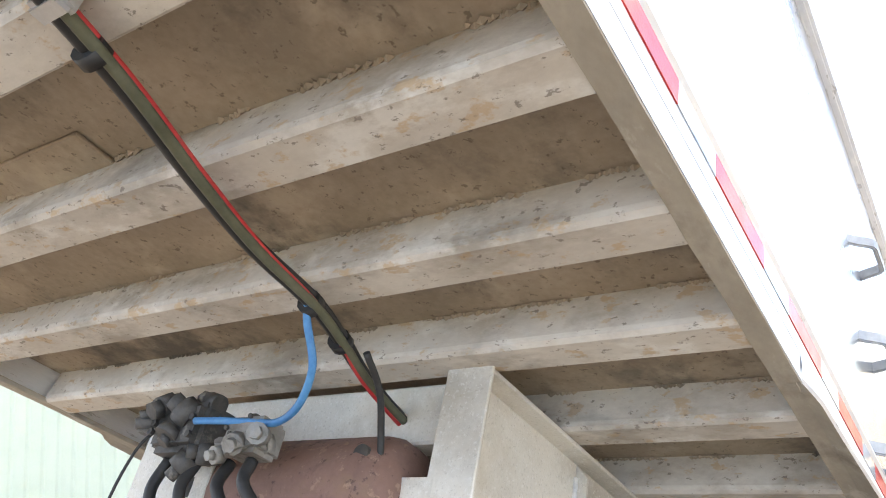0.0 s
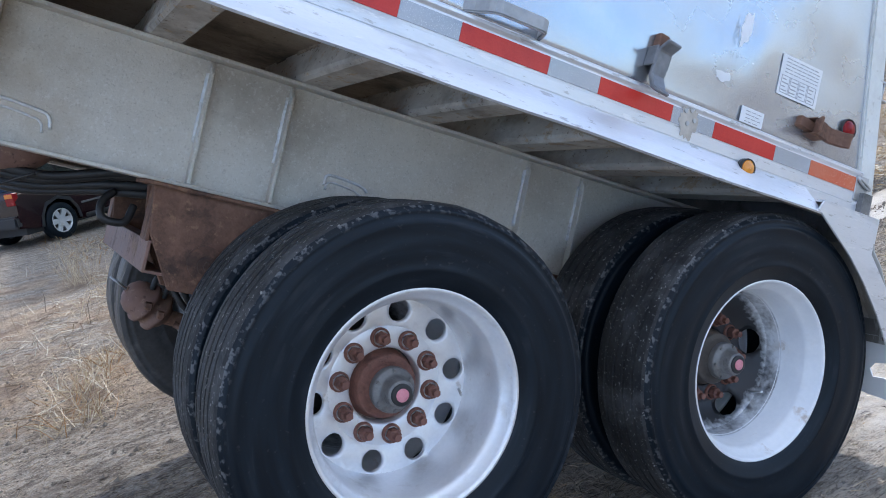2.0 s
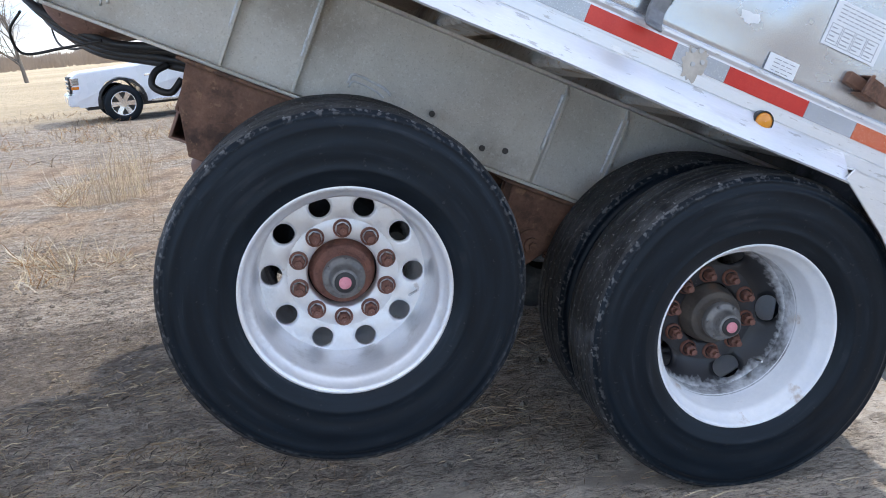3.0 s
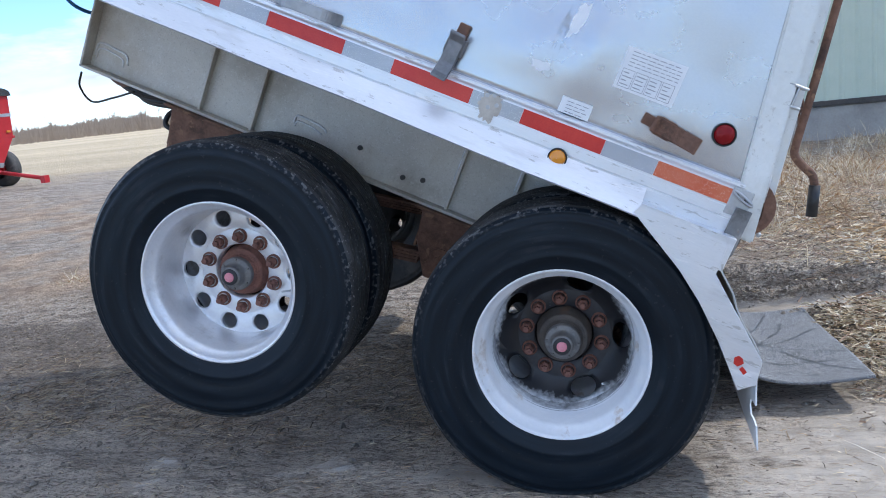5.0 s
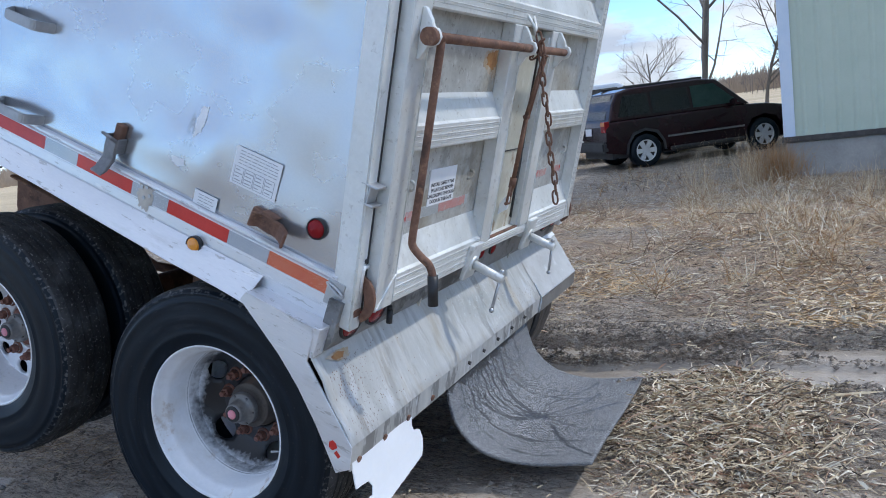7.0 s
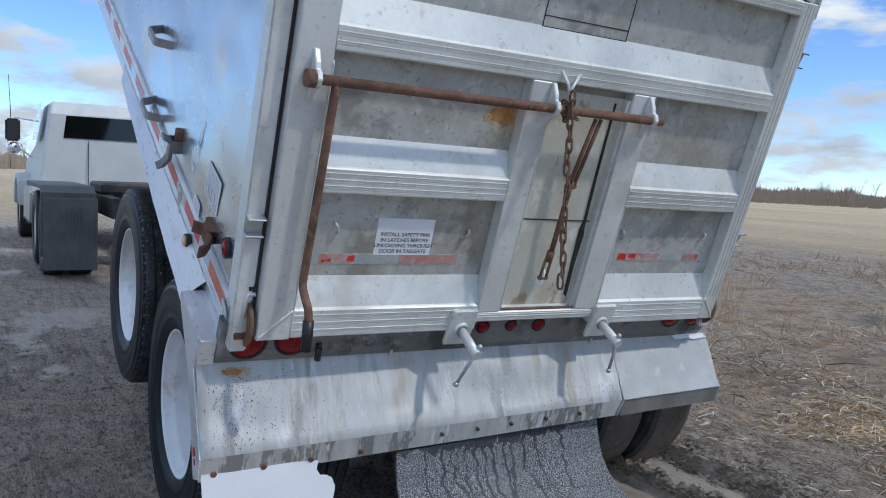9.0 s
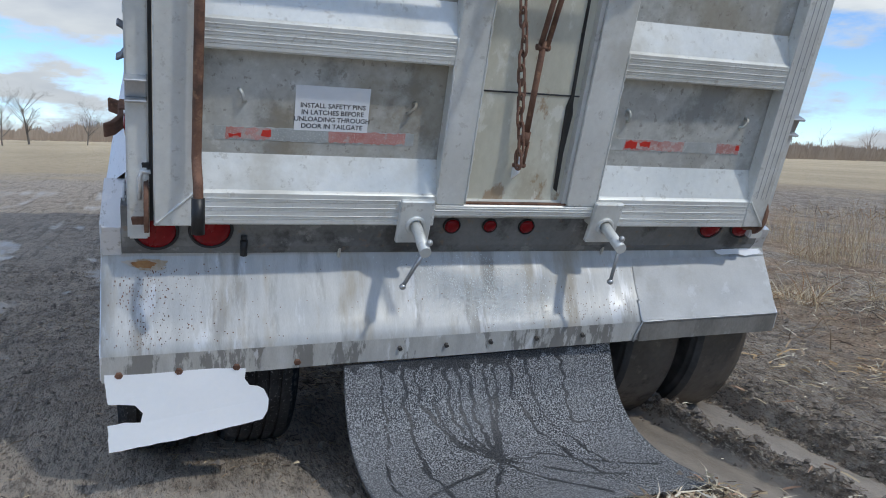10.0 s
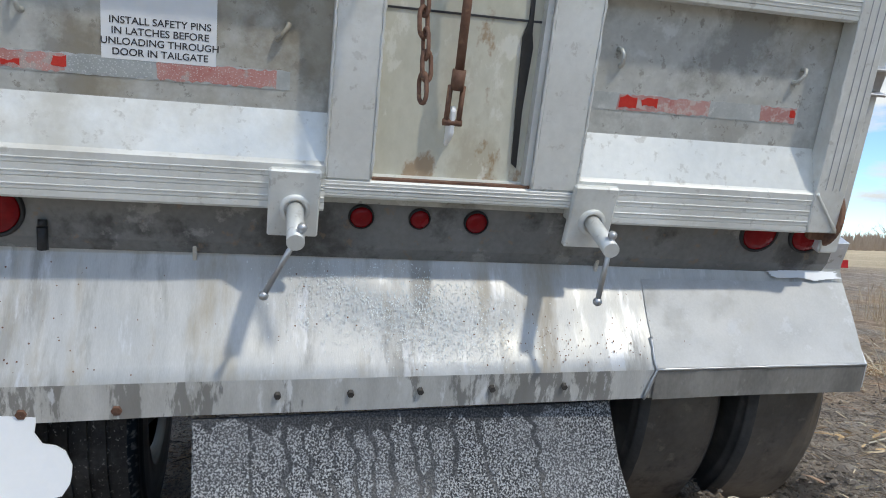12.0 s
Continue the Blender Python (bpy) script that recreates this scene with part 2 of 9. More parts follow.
def tyre_material():
    """Black rubber; mould rings and dusty scuffs that run round the axle (the object's y)."""
    m = bpy.data.materials.new("tyre_rubber")
    m.use_nodes = True
    nt = m.node_tree
    N, L = nt.nodes.new, nt.links.new
    b = nt.nodes["Principled BSDF"]
    co, sep, cmb = N("ShaderNodeTexCoord"), N("ShaderNodeSeparateXYZ"), N("ShaderNodeCombineXYZ")
    L(co.outputs["Object"], sep.inputs[0])

    def calc(op, a, c):
        k = N("ShaderNodeMath")
        k.operation = op
        for i, v in enumerate((a, c)):
            if isinstance(v, float):
                k.inputs[i].default_value = v
            else:
                L(v, k.inputs[i])
        return k.outputs[0]

    def rng(v, a, bb, lo=0.0, hi=1.0):
        r = N("ShaderNodeMapRange")
        r.inputs["From Min"].default_value, r.inputs["From Max"].default_value = a, bb
        r.inputs["To Min"].default_value, r.inputs["To Max"].default_value = lo, hi
        L(v, r.inputs["Value"])
        return r.outputs["Result"]

    def tex(sc, det, vec):
        n = N("ShaderNodeTexNoise")
        n.inputs["Scale"].default_value, n.inputs["Detail"].default_value = sc, det
        L(vec, n.inputs["Vector"])
        return n.outputs["Fac"]

    def mixc(f, a, c):
        x = N("ShaderNodeMix")
        x.data_type = "RGBA"
        L(f, x.inputs["Factor"])
        for s, v in (("A", a), ("B", c)):
            if isinstance(v, tuple):
                x.inputs[s].default_value = (*v, 1)
            else:
                L(v, x.inputs[s])
        return x.outputs["Result"]

    rad = calc("SQRT", calc("ADD", calc("MULTIPLY", sep.outputs["X"], sep.outputs["X"]), calc("MULTIPLY", sep.outputs["Z"], sep.outputs["Z"])), 0.0)
    turn = calc("ARCTAN2", sep.outputs["Z"], sep.outputs["X"])
    L(calc("MULTIPLY", rad, 17.0), cmb.inputs[0])
    L(calc("MULTIPLY", turn, 0.7), cmb.inputs[1])
    ring = tex(2.2, 4, cmb.outputs[0])
    fine = tex(70, 4, co.outputs["Object"])
    broad = tex(5, 5, co.outputs["Object"])
    col = mixc(rng(ring, 0.40, 0.62), (0.003, 0.007, 0.012), (0.006, 0.012, 0.019))
    col = mixc(calc("MULTIPLY", rng(ring, 0.56, 0.68), rng(broad, 0.46, 0.62)), col, (0.022, 0.027, 0.034))
    col = mixc(rng(fine, 0.66, 0.72, 0.0, 0.14), col, (0.12, 0.115, 0.11))
    # chipped, dusty shoulder
    edge = calc("MULTIPLY", rng(rad, 0.488, 0.506), rng(tex(62, 6, co.outputs["Object"]), 0.52, 0.62))
    col = mixc(calc("MULTIPLY", edge, 0.55), col, (0.22, 0.22, 0.22))
    L(col, b.inputs["Base Color"])
    L(rng(ring, 0.3, 0.7, 0.32, 0.48), b.inputs["Roughness"])
    b.inputs["Specular IOR Level"].default_value = 0.22
    bp = N("ShaderNodeBump")
    bp.inputs["Strength"].default_value, bp.inputs["Distance"].default_value = 0.12, 0.003
    L(calc("ADD", ring, calc("MULTIPLY", fine, 0.4)), bp.inputs["Height"])
    L(bp.outputs["Normal"], b.inputs["Normal"])
    return m


M["tyre"] = tyre_material()


def sooty_dish():
    """White wheel paint under a splash of black grease that thins out from the hub (round the object's y)."""
    m = surf("grease_blackened_white_dish", (0.66, 0.68, 0.71), (0.76, 0.78, 0.80), (0.3, 0.45), 0.0, 5, 60, 0.08, stain=[((0.40, 0.33, 0.26), 6, 0.60, 0.1, 0.5)])
    nt = m.node_tree
    N, L = nt.nodes.new, nt.links.new
    b = nt.nodes["Principled BSDF"]
    co, sep = N("ShaderNodeTexCoord"), N("ShaderNodeSeparateXYZ")
    L(co.outputs["Object"], sep.inputs[0])

    def calc(op, p, q):
        k = N("ShaderNodeMath")
        k.operation = op
        for i, v in enumerate((p, q)):
            if isinstance(v, float):
                k.inputs[i].default_value = v
            else:
                L(v, k.inputs[i])
        return k.outputs[0]

    rad = calc("SQRT", calc("ADD", calc("MULTIPLY", sep.outputs["X"], sep.outputs["X"]), calc("MULTIPLY", sep.outputs["Z"], sep.outputs["Z"])), 0.0)
    tex = []
    for sc, det in ((7.0, 4.0), (60.0, 5.0)):
        n = N("ShaderNodeTexNoise")
        n.inputs["Scale"].default_value, n.inputs["Detail"].default_value = sc, det
        L(co.outputs["Object"], n.inputs["Vector"])
        tex.append(calc("SUBTRACT", n.outputs["Fac"], 0.5))
    r = N("ShaderNodeMapRange")
    r.inputs["From Min"].default_value, r.inputs["From Max"].default_value = 0.258, 0.226
    L(calc("ADD", rad, calc("ADD", calc("MULTIPLY", tex[0], 0.08), calc("MULTIPLY", tex[1], 0.035))), r.inputs["Value"])
    x = N("ShaderNodeMix")
    x.data_type = "RGBA"
    L(r.outputs["Result"], x.inputs["Factor"])
    L(b.inputs["Base Color"].links[0].from_socket, x.inputs["A"])
    x.inputs["B"].default_value = (0.014, 0.015, 0.018, 1)
    L(x.outputs["Result"], b.inputs["Base Color"])
    return m


M["dish"] = sooty_dish()
M["tyremud"] = surf("dusty_tyre_sidewall", (0.035, 0.034, 0.034), (0.085, 0.080, 0.075), (0.6, 0.85), 0.0, 4, 60, 0.2, stain=[((0.20, 0.18, 0.16), 7, 0.56, 0.12, 0.5), ((0.025, 0.026, 0.028), 3, 0.55, 0.12, 0.6)])
M["mudtread"] = surf("mud_caked_tread", (0.075, 0.063, 0.051), (0.14, 0.118, 0.096), (0.45, 0.8), 0.0, 6, 40, 0.6, stain=[((0.03, 0.027, 0.024), 7, 0.54, 0.1, 0.6), ((0.25, 0.21, 0.17), 18, 0.60, 0.08, 0.5)])
M["tread"] = surf("dusty_tyre_tread", (0.014, 0.015, 0.017), (0.04, 0.04, 0.04), (0.55, 0.8), 0.0, 10, 70, 0.6, stain=[((0.10, 0.10, 0.102), 6, 0.50, 0.12, 0.6), ((0.40, 0.39, 0.37), 95, 0.60, 0.05, 0.6)], spec=0.3)
M["alloy"] = surf("polished_alloy_wheel", (0.74, 0.745, 0.76), (0.84, 0.845, 0.86), (0.36, 0.50), 0.6, 5, 80, 0.05, stain=[((0.50, 0.48, 0.45), 9, 0.58, 0.12, 0.45), ((0.38, 0.28, 0.20), 16, 0.64, 0.06, 0.45)])
M["whiterim"] = surf("white_painted_steel_wheel", (0.72, 0.74, 0.77), (0.82, 0.83, 0.85), (0.3, 0.5), 0.0, 5, 60, 0.08, stain=[((0.34, 0.20, 0.09), 7, 0.61, 0.08, 0.6), ((0.58, 0.54, 0.47), 3, 0.55, 0.15, 0.4)])
M["rimdark"] = surf("greasy_black_wheel_centre", (0.015, 0.016, 0.02), (0.045, 0.045, 0.05), (0.35, 0.6), 0.0, 7, 60, 0.2, stain=[((0.55, 0.56, 0.58), 13, 0.66, 0.06), ((0.20, 0.11, 0.07), 8, 0.66, 0.1)])
M["hub"] = surf("greasy_brown_hub_steel", (0.065, 0.054, 0.047), (0.125, 0.106, 0.09), (0.5, 0.75), 0.2, 12, 90, 0.3, stain=[((0.20, 0.10, 0.055), 10, 0.60, 0.12, 0.6)])
M["rust"] = surf("rusted_steel", (0.12, 0.060, 0.038), (0.25, 0.135, 0.09), (0.65, 0.95), 0.1, 12, 90, 0.6, stain=[((0.05, 0.038, 0.034), 8, 0.53, 0.12, 0.7), ((0.34, 0.20, 0.12), 26, 0.58, 0.06, 0.6)])
M["rustbrown"] = surf("rust_brown_painted_steel", (0.19, 0.105, 0.08), (0.27, 0.155, 0.12), (0.55, 0.8), 0.0, 5, 60, 0.25, stain=[((0.25, 0.16, 0.10), 7, 0.57, 0.12, 0.7), ((0.055, 0.035, 0.03), 6, 0.58, 0.10, 0.6), ((0.38, 0.25, 0.18), 34, 0.58, 0.05, 0.6), ((0.07, 0.045, 0.038), 48, 0.60, 0.05, 0.6)])
M["hubcap"] = surf("dirty_cast_hub_cap", (0.15, 0.145, 0.14), (0.27, 0.26, 0.25), (0.4, 0.6), 0.5, 14, 80, 0.2, stain=[((0.05, 0.042, 0.038), 12, 0.55, 0.1, 0.7)])
M["nutrust"] = surf("red_brown_rusted_nut", (0.17, 0.075, 0.055), (0.28, 0.13, 0.095), (0.6, 0.85), 0.1, 30, 120, 0.4, stain=[((0.08, 0.04, 0.032), 22, 0.55, 0.1, 0.6)])
M["handle"] = surf("dull_cast_aluminium", (0.30, 0.31, 0.32), (0.44, 0.45, 0.46), (0.4, 0.6), 0.5, 8, 70, 0.15)
M["keeper"] = surf("dull_grey_keeper_steel", (0.16, 0.165, 0.175), (0.27, 0.275, 0.285), (0.4, 0.6), 0.6, 12, 80, 0.2)
M["greysteel"] = surf("galvanised_steel", (0.42, 0.43, 0.44), (0.56, 0.57, 0.58), (0.3, 0.5), 0.8, 12, 80, 0.1)
M["darksteel"] = surf("dark_greasy_steel", (0.05, 0.047, 0.045), (0.11, 0.10, 0.09), (0.45, 0.7), 0.4, 10, 70, 0.3)
M["tape_red"] = surf("red_reflective_tape", (0.50, 0.025, 0.02), (0.62, 0.05, 0.035), (0.3, 0.5), 0.0, 6, 200, 0.1, specks=((0.56, 0.06, 0.045), 240, 0.2), coat=0.25, spec=0.3)
M["tape_orange"] = surf("faded_orange_reflective_tape", (0.55, 0.07, 0.025), (0.62, 0.15, 0.06), (0.3, 0.5), 0.0, 6, 200, 0.1, specks=((0.75, 0.40, 0.30), 200, 0.35))
M["tape_white"] = surf("silver_reflective_tape", (0.33, 0.36, 0.40), (0.44, 0.46, 0.50), (0.3, 0.5), 0.3, 6, 200, 0.1, specks=((0.58, 0.60, 0.62), 220, 0.3), coat=1.0)
M["black"] = surf("black_rubber", (0.012, 0.012, 0.013), (0.03, 0.03, 0.03), (0.4, 0.6), 0.0, 10, 80, 0.1)
M["redcable"] = surf("red_air_line", (0.45, 0.02, 0.03), (0.55, 0.05, 0.05), (0.4, 0.6), 0.0, 10, 80, 0.1, stain=[((0.16, 0.10, 0.08), 12, 0.6, 0.1, 0.6)])
M["bluecable"] = surf("blue_air_line", (0.03, 0.17, 0.40), (0.07, 0.26, 0.50), (0.4, 0.6), 0.0, 10, 80, 0.1)
M["redlens"] = surf("red_lamp_lens", (0.17, 0.003, 0.006), (0.25, 0.006, 0.009), (0.2, 0.3), 0.0, 10, 80, 0.02, spec=0.25)
M["amberlens"] = surf("amber_lamp_lens", (0.62, 0.20, 0.01), (0.72, 0.28, 0.02), (0.08, 0.16), 0.0, 10, 120, 0.05, coat=0.6)
M["paper"] = surf("white_sticker", (0.74, 0.76, 0.78), (0.82, 0.83, 0.84), (0.4, 0.6), 0.0, 10, 60, 0.02)
M["ink"] = surf("black_print", (0.02, 0.02, 0.025), (0.05, 0.05, 0.055), (0.5, 0.7), 0.0, 20, 80, 0.0)
M["pink"] = surf("pink_hub_plug", (0.60, 0.20, 0.24), (0.72, 0.30, 0.34), (0.4, 0.6), 0.0, 30, 120, 0.1)
M["whitesheet"] = surf("white_plastic_sheet", (0.84, 0.86, 0.88), (0.90, 0.91, 0.92), (0.35, 0.5), 0.0, 3, 60, 0.03)
M["tape_faded"] = surf("faded_red_tape", (0.42, 0.20, 0.185), (0.52, 0.31, 0.28), (0.4, 0.6), 0.0, 10, 200, 0.1, stain=[((0.56, 0.50, 0.47), 38, 0.50, 0.08, 0.75), ((0.42, 0.08, 0.07), 16, 0.60, 0.06, 0.5)])

# ---------------------------------------------------------------- mesh helpers


def part(name, bm, material, parent=None, label="", smooth=False):
    me = bpy.data.meshes.new(name)
    if isinstance(bm, bmesh.types.BMesh):
        bm.normal_update()
        bm.to_mesh(me)
        bm.free()
    else:
        me.from_pydata(*bm)
    mats = material if isinstance(material, (list, tuple)) else [material]
    for m in mats:
        me.materials.append(m)
    if smooth:
        me.shade_smooth()
    ob = new(name, me)
    if parent is not None:
        ob.parent = parent
    if label:
        ob["label"] = label
    return ob


def soften(bm, w, seg=2, ang=35):
    es = [e for e in bm.edges if len(e.link_faces) == 2 and e.calc_face_angle(0) > radians(ang)]
    bmesh.ops.bevel(bm, geom=es, offset=w, segments=seg, affect="EDGES", clamp_overlap=True)
    return bm


def box(bm, lo, hi, m=None):
    lo, hi = Vector(lo), Vector(hi)
    mat = Matrix.LocRotScale((lo + hi) / 2, None, hi - lo)
    if m is not None:
        mat = m @ mat
    r = bmesh.ops.create_cube(bm, size=1, matrix=mat)
    return r["verts"]


def boxbm(lo, hi, bevel=0.0, seg=1, m=None):
    bm = bmesh.new()
    box(bm, lo, hi, m)
    return soften(bm, bevel, seg) if bevel else bm


def prism(bm, pts, axis, a, b):
    """A closed outline (two coordinates a point, the axes left over in xyz order) pushed from a to b along axis."""
    n = "xyz".index(axis)
    rest = [k for k in range(3) if k != n]

    def v(p, d):
        q = [0, 0, 0]
        q[n], q[rest[0]], q[rest[1]] = d, p[0], p[1]
        return bm.verts.new(q)

    lo, hi = [v(p, a) for p in pts], [v(p, b) for p in pts]
    k = len(pts)
    fs = [bm.faces.new(lo[::-1]), bm.faces.new(hi)]
    for i in range(k):
        fs.append(bm.faces.new((lo[i], lo[(i + 1) % k], hi[(i + 1) % k], hi[i])))
    bmesh.ops.recalc_face_normals(bm, faces=fs)
    return fs


def prismbm(pts, axis, a, b, bevel=0.0, seg=1):
    bm = bmesh.new()
    prism(bm, pts, axis, a, b)
    return soften(bm, bevel, seg) if bevel else bm


def tube(bm, pts, r, n=8, caps=True):
    """A round bar along the points; r: one radius, or one a point."""
    pts = [Vector(p) for p in pts]
    rings, prev = [], None
    for i, p in enumerate(pts):
        d = (pts[min(i + 1, len(pts) - 1)] - pts[max(i - 1, 0)]).normalized()
        if prev is None:
            side = d.cross(Vector((0, 0, 1)))
            side = side if side.length > 0.1 else d.cross(Vector((1, 0, 0)))
        else:
            side = prev - d * prev.dot(d)
        side.normalize()
        prev = side
        up = d.cross(side)
        rad = r[i] if isinstance(r, (list, tuple)) else r
        rings.append([bm.verts.new(p + rad * (side * math.cos(t) + up * math.sin(t))) for t in (2 * math.pi * k / n for k in range(n))])
    for a, b in zip(rings, rings[1:]):
        for k in range(n):
            bm.faces.new((a[k], a[(k + 1) % n], b[(k + 1) % n], b[k])).smooth = True
    if caps:
        bm.faces.new(rings[0][::-1])
        bm.faces.new(rings[-1])
    return bm


def tubebm(pts, r, n=8):
    return tube(bmesh.new(), pts, r, n)


def curve_pts(pts, steps=8):
    """A smooth line through the points."""
    p = [Vector(q) for q in pts]
    p = [2 * p[0] - p[1]] + p + [2 * p[-1] - p[-2]]
    out = []
    for i in range(1, len(p) - 2):
        for k in range(steps):
            t = k / steps
            out.append(0.5 * ((2 * p[i]) + (p[i + 1] - p[i - 1]) * t + (2 * p[i - 1] - 5 * p[i] + 4 * p[i + 1] - p[i + 2]) * t * t + (3 * p[i] - p[i - 1] - 3 * p[i + 1] + p[i + 2]) * t ** 3))
    out.append(p[-2])
    return out


def lathe(bm, prof, n=64, axis="y", centre=(0, 0, 0), smooth=True, wobble=None):
    """Turns (radius, height) round an axis through centre."""
    k = "xyz".index(axis)
    rest = [j for j in range(3) if j != k]
    rings = []
    for r, h in prof:
        ring = []
        for i in range(n):
            t = 2 * math.pi * i / n
            q = [0, 0, 0]
            q[k], q[rest[0]], q[rest[1]] = centre[k] + h, centre[rest[0]] + r * math.cos(t), centre[rest[1]] + r * math.sin(t)
            ring.append(bm.verts.new(q))
        rings.append(ring)
    fs = []
    for a, b in zip(rings, rings[1:]):
        for i in range(n):
            fc = bm.faces.new((a[i], a[(i + 1) % n], b[(i + 1) % n], b[i]))
            fc.smooth = smooth
            fs.append(fc)
    bmesh.ops.recalc_face_normals(bm, faces=fs)
    return rings


def disc(bm, c, r, axis="y", d=0.01, n=24):
    """A short round plug."""
    lathe(bm, [(0.0005, 0), (r, 0), (r, d), (0.0005, d)], n, axis, c, smooth=False)
    return bm


def empty(name, parent=None):
    ob = new(name)
    ob.empty_display_size = 0.1
    if parent is not None:
        ob.parent = parent
    return ob


# ---------------------------------------------------------------- the raised dump trailer
# Trailer axes: x to the rear, y from the near side inwards, z square to the bed. The bed is tipped 26.4 degrees.
BED = Matrix.Translation((0.0410, 0.0, 1.1664)) @ Matrix.Rotation(radians(-0.9), 4, "X") @ Matrix.Rotation(radians(26.4), 4, "Y")
WIDE, FRONT = 2.34, -7.0
trailer = tagged(empty("dump_trailer"), "white and silver aluminium dump trailer with its bed raised", "trailer")
trailer.matrix_world = BED


def rear_x(z):
    return 0.665 - 0.168 * z


def side_wave(x, z):
    """How far the near sheet bulges outwards."""
    d = 0.016 * noise.noise((x * 1.4, z * 1.9, 3.0)) + 0.009 * noise.noise((x * 3.6, z * 4.2, 9.0)) + 0.0025 * noise.noise((x * 8.5, z * 9.5, 17.0))
    d += -0.004 * math.exp(-(((x + 0.10) / 0.045) ** 2) - ((z - 0.36) / 0.13) ** 2)
    d += 0.004 * math.exp(-(((x + 0.03) / 0.07) ** 2) - ((z - 0.42) / 0.16) ** 2)
    return d + 0.007 * math.exp(-(((x - 0.05) / 0.20) ** 2) - ((z - 1.02) / 0.10) ** 2)


def side_sheet(y, sign, name):
    """A dented sheet; sign -1: the near side."""
    nx, nz = 150, 40
    vs, fs = [], []
    for i in range(nx + 1):
        for j in range(nz + 1):
            z = 0.12 + (1.42 - 0.12) * j / nz
            x0, x1 = FRONT, rear_x(z) - 0.075
            x = x1 + (x0 - x1) * (i / nx) ** 1.25
            d = side_wave(x, z)
            edge = min(1.0, j / 4, (nz - j) / 4, i / 4)
            vs.append((x, y + sign * d * edge, z))
    for i in range(nx):
        for j in range(nz):
            a = i * (nz + 1) + j
            fs.append((a, a + 1, a + nz + 2, a + nz + 1) if sign < 0 else (a, a + nz + 1, a + nz + 2, a + 1))
    ob = part(name, (vs, [], fs), M["side"], trailer, smooth=True)
    so = ob.modifiers.new("thickness", "SOLIDIFY")
    so.thickness, so.offset = 0.006, -1
    return ob


side_sheet(0.012, -1, "side_panel")
side_sheet(WIDE - 0.012, 1, "side_panel")
part("bed_floor", boxbm((FRONT, 0.03, 0.062), (0.58, WIDE - 0.03, 0.076)), M["floorunder"], trailer, "grimy bed floor seen from below")
part("front_wall", boxbm((FRONT - 0.02, 0.0, -0.05), (FRONT, WIDE, 1.45)), M["side"], trailer)
for y0, y1 in ((-0.02, 0.045), (WIDE - 0.045, WIDE + 0.02)):
    part("top_rail", prismbm([(FRONT, 1.405), (rear_x(1.405), 1.405), (rear_x(1.52), 1.52), (FRONT, 1.52)], "y", y0, y1, 0.012, 2), M["rail"], trailer)


def rub_rail(flip):
    """The extruded edge rail: a grooved face with an inward foot."""
    def y(v):
        return WIDE - v if flip else v

    prof = [(0.0, -0.045), (0.0, 0.014), (0.0025, 0.0155), (0.0025, 0.0175), (0.0, 0.019), (0.0, 0.050), (0.0015, 0.052), (0.0015, 0.113), (0.0, 0.115), (-0.006, 0.122), (-0.006, 0.130), (0.004, 0.136), (0.03, 0.136), (0.03, -0.033), (0.045, -0.033), (0.045, -0.045)]
    rail = part("rub_rail", prismbm([(y(a), b) for a, b in prof], "x", FRONT, 0.575), M["rail"], trailer, "worn aluminium rub rail")
    # grimy foot of the rail, dented along its edges
    bm = bmesh.new()
    rows = []
    for i in range(241):
        x = FRONT + (0.57 - FRONT) * i / 240
        d, e = 0.0025 * noise.noise((x * 5, 0, 0)) + 0.003 * max(0, noise.noise((x * 17, 3, 0))), 0.003 * noise.noise((x * 6, 9, 0))
        rows.append([bm.verts.new((x, y(v), z)) for v, z in ((0.0012, -0.0455), (0.002, -0.0485 - d), (0.048 + e, -0.0495), (0.050 + e, -0.044), (0.050 + e, -0.034))])
    for a, b in zip(rows, rows[1:]):
        for k in range(4):
            bm.faces.new((a[k], b[k], b[k + 1], a[k + 1]))
    bmesh.ops.recalc_face_normals(bm, faces=bm.faces[:])
    part("rail_foot", bm, M["foot"], rail, "grimy brown foot of the rail")
    return rail


rub_rail(False)
rub_rail(True)


def skirt(flip):
    def y(v):
        return WIDE - v if flip else v
    bm = bmesh.new()
    n = 56
    rows = []
    for i in range(n + 1):
        x = -1.91 + (0.30 + 1.91) * i / n
        w = 0.004 * noise.noise((x * 3, 1, 0))
        k0 = max(0.0, 1 - i / 1.5)
        z0 = -0.060 - 0.012 * i / n + 0.006 * noise.noise((x * 2.3, 5, 0)) + 0.022 * k0
        o = (-0.022 - 0.064 * i / n + w) * (1 - k0)
        rows.append([bm.verts.new((x, y(v), z)) for v, z in ((-0.002, 0.012), (o * 0.5 - 0.003, (z0 + 0.012) * 0.5), (o, z0), (o + 0.006, z0 - 0.005), (0.010, -0.052), (0.044, -0.048), (0.020, -0.030))])
    for a, b in zip(rows, rows[1:]):
        for k in range(6):
            bm.faces.new((a[k], b[k], b[k + 1], a[k + 1])).material_index = int(k > 2)
    bmesh.ops.recalc_face_normals(bm, faces=bm.faces[:])
    ob = part("rail_skirt", bm, [M["rail"], M["foot"]], trailer, "dented lower edge of the rail")
    return ob


skirt(False)
skirt(True)

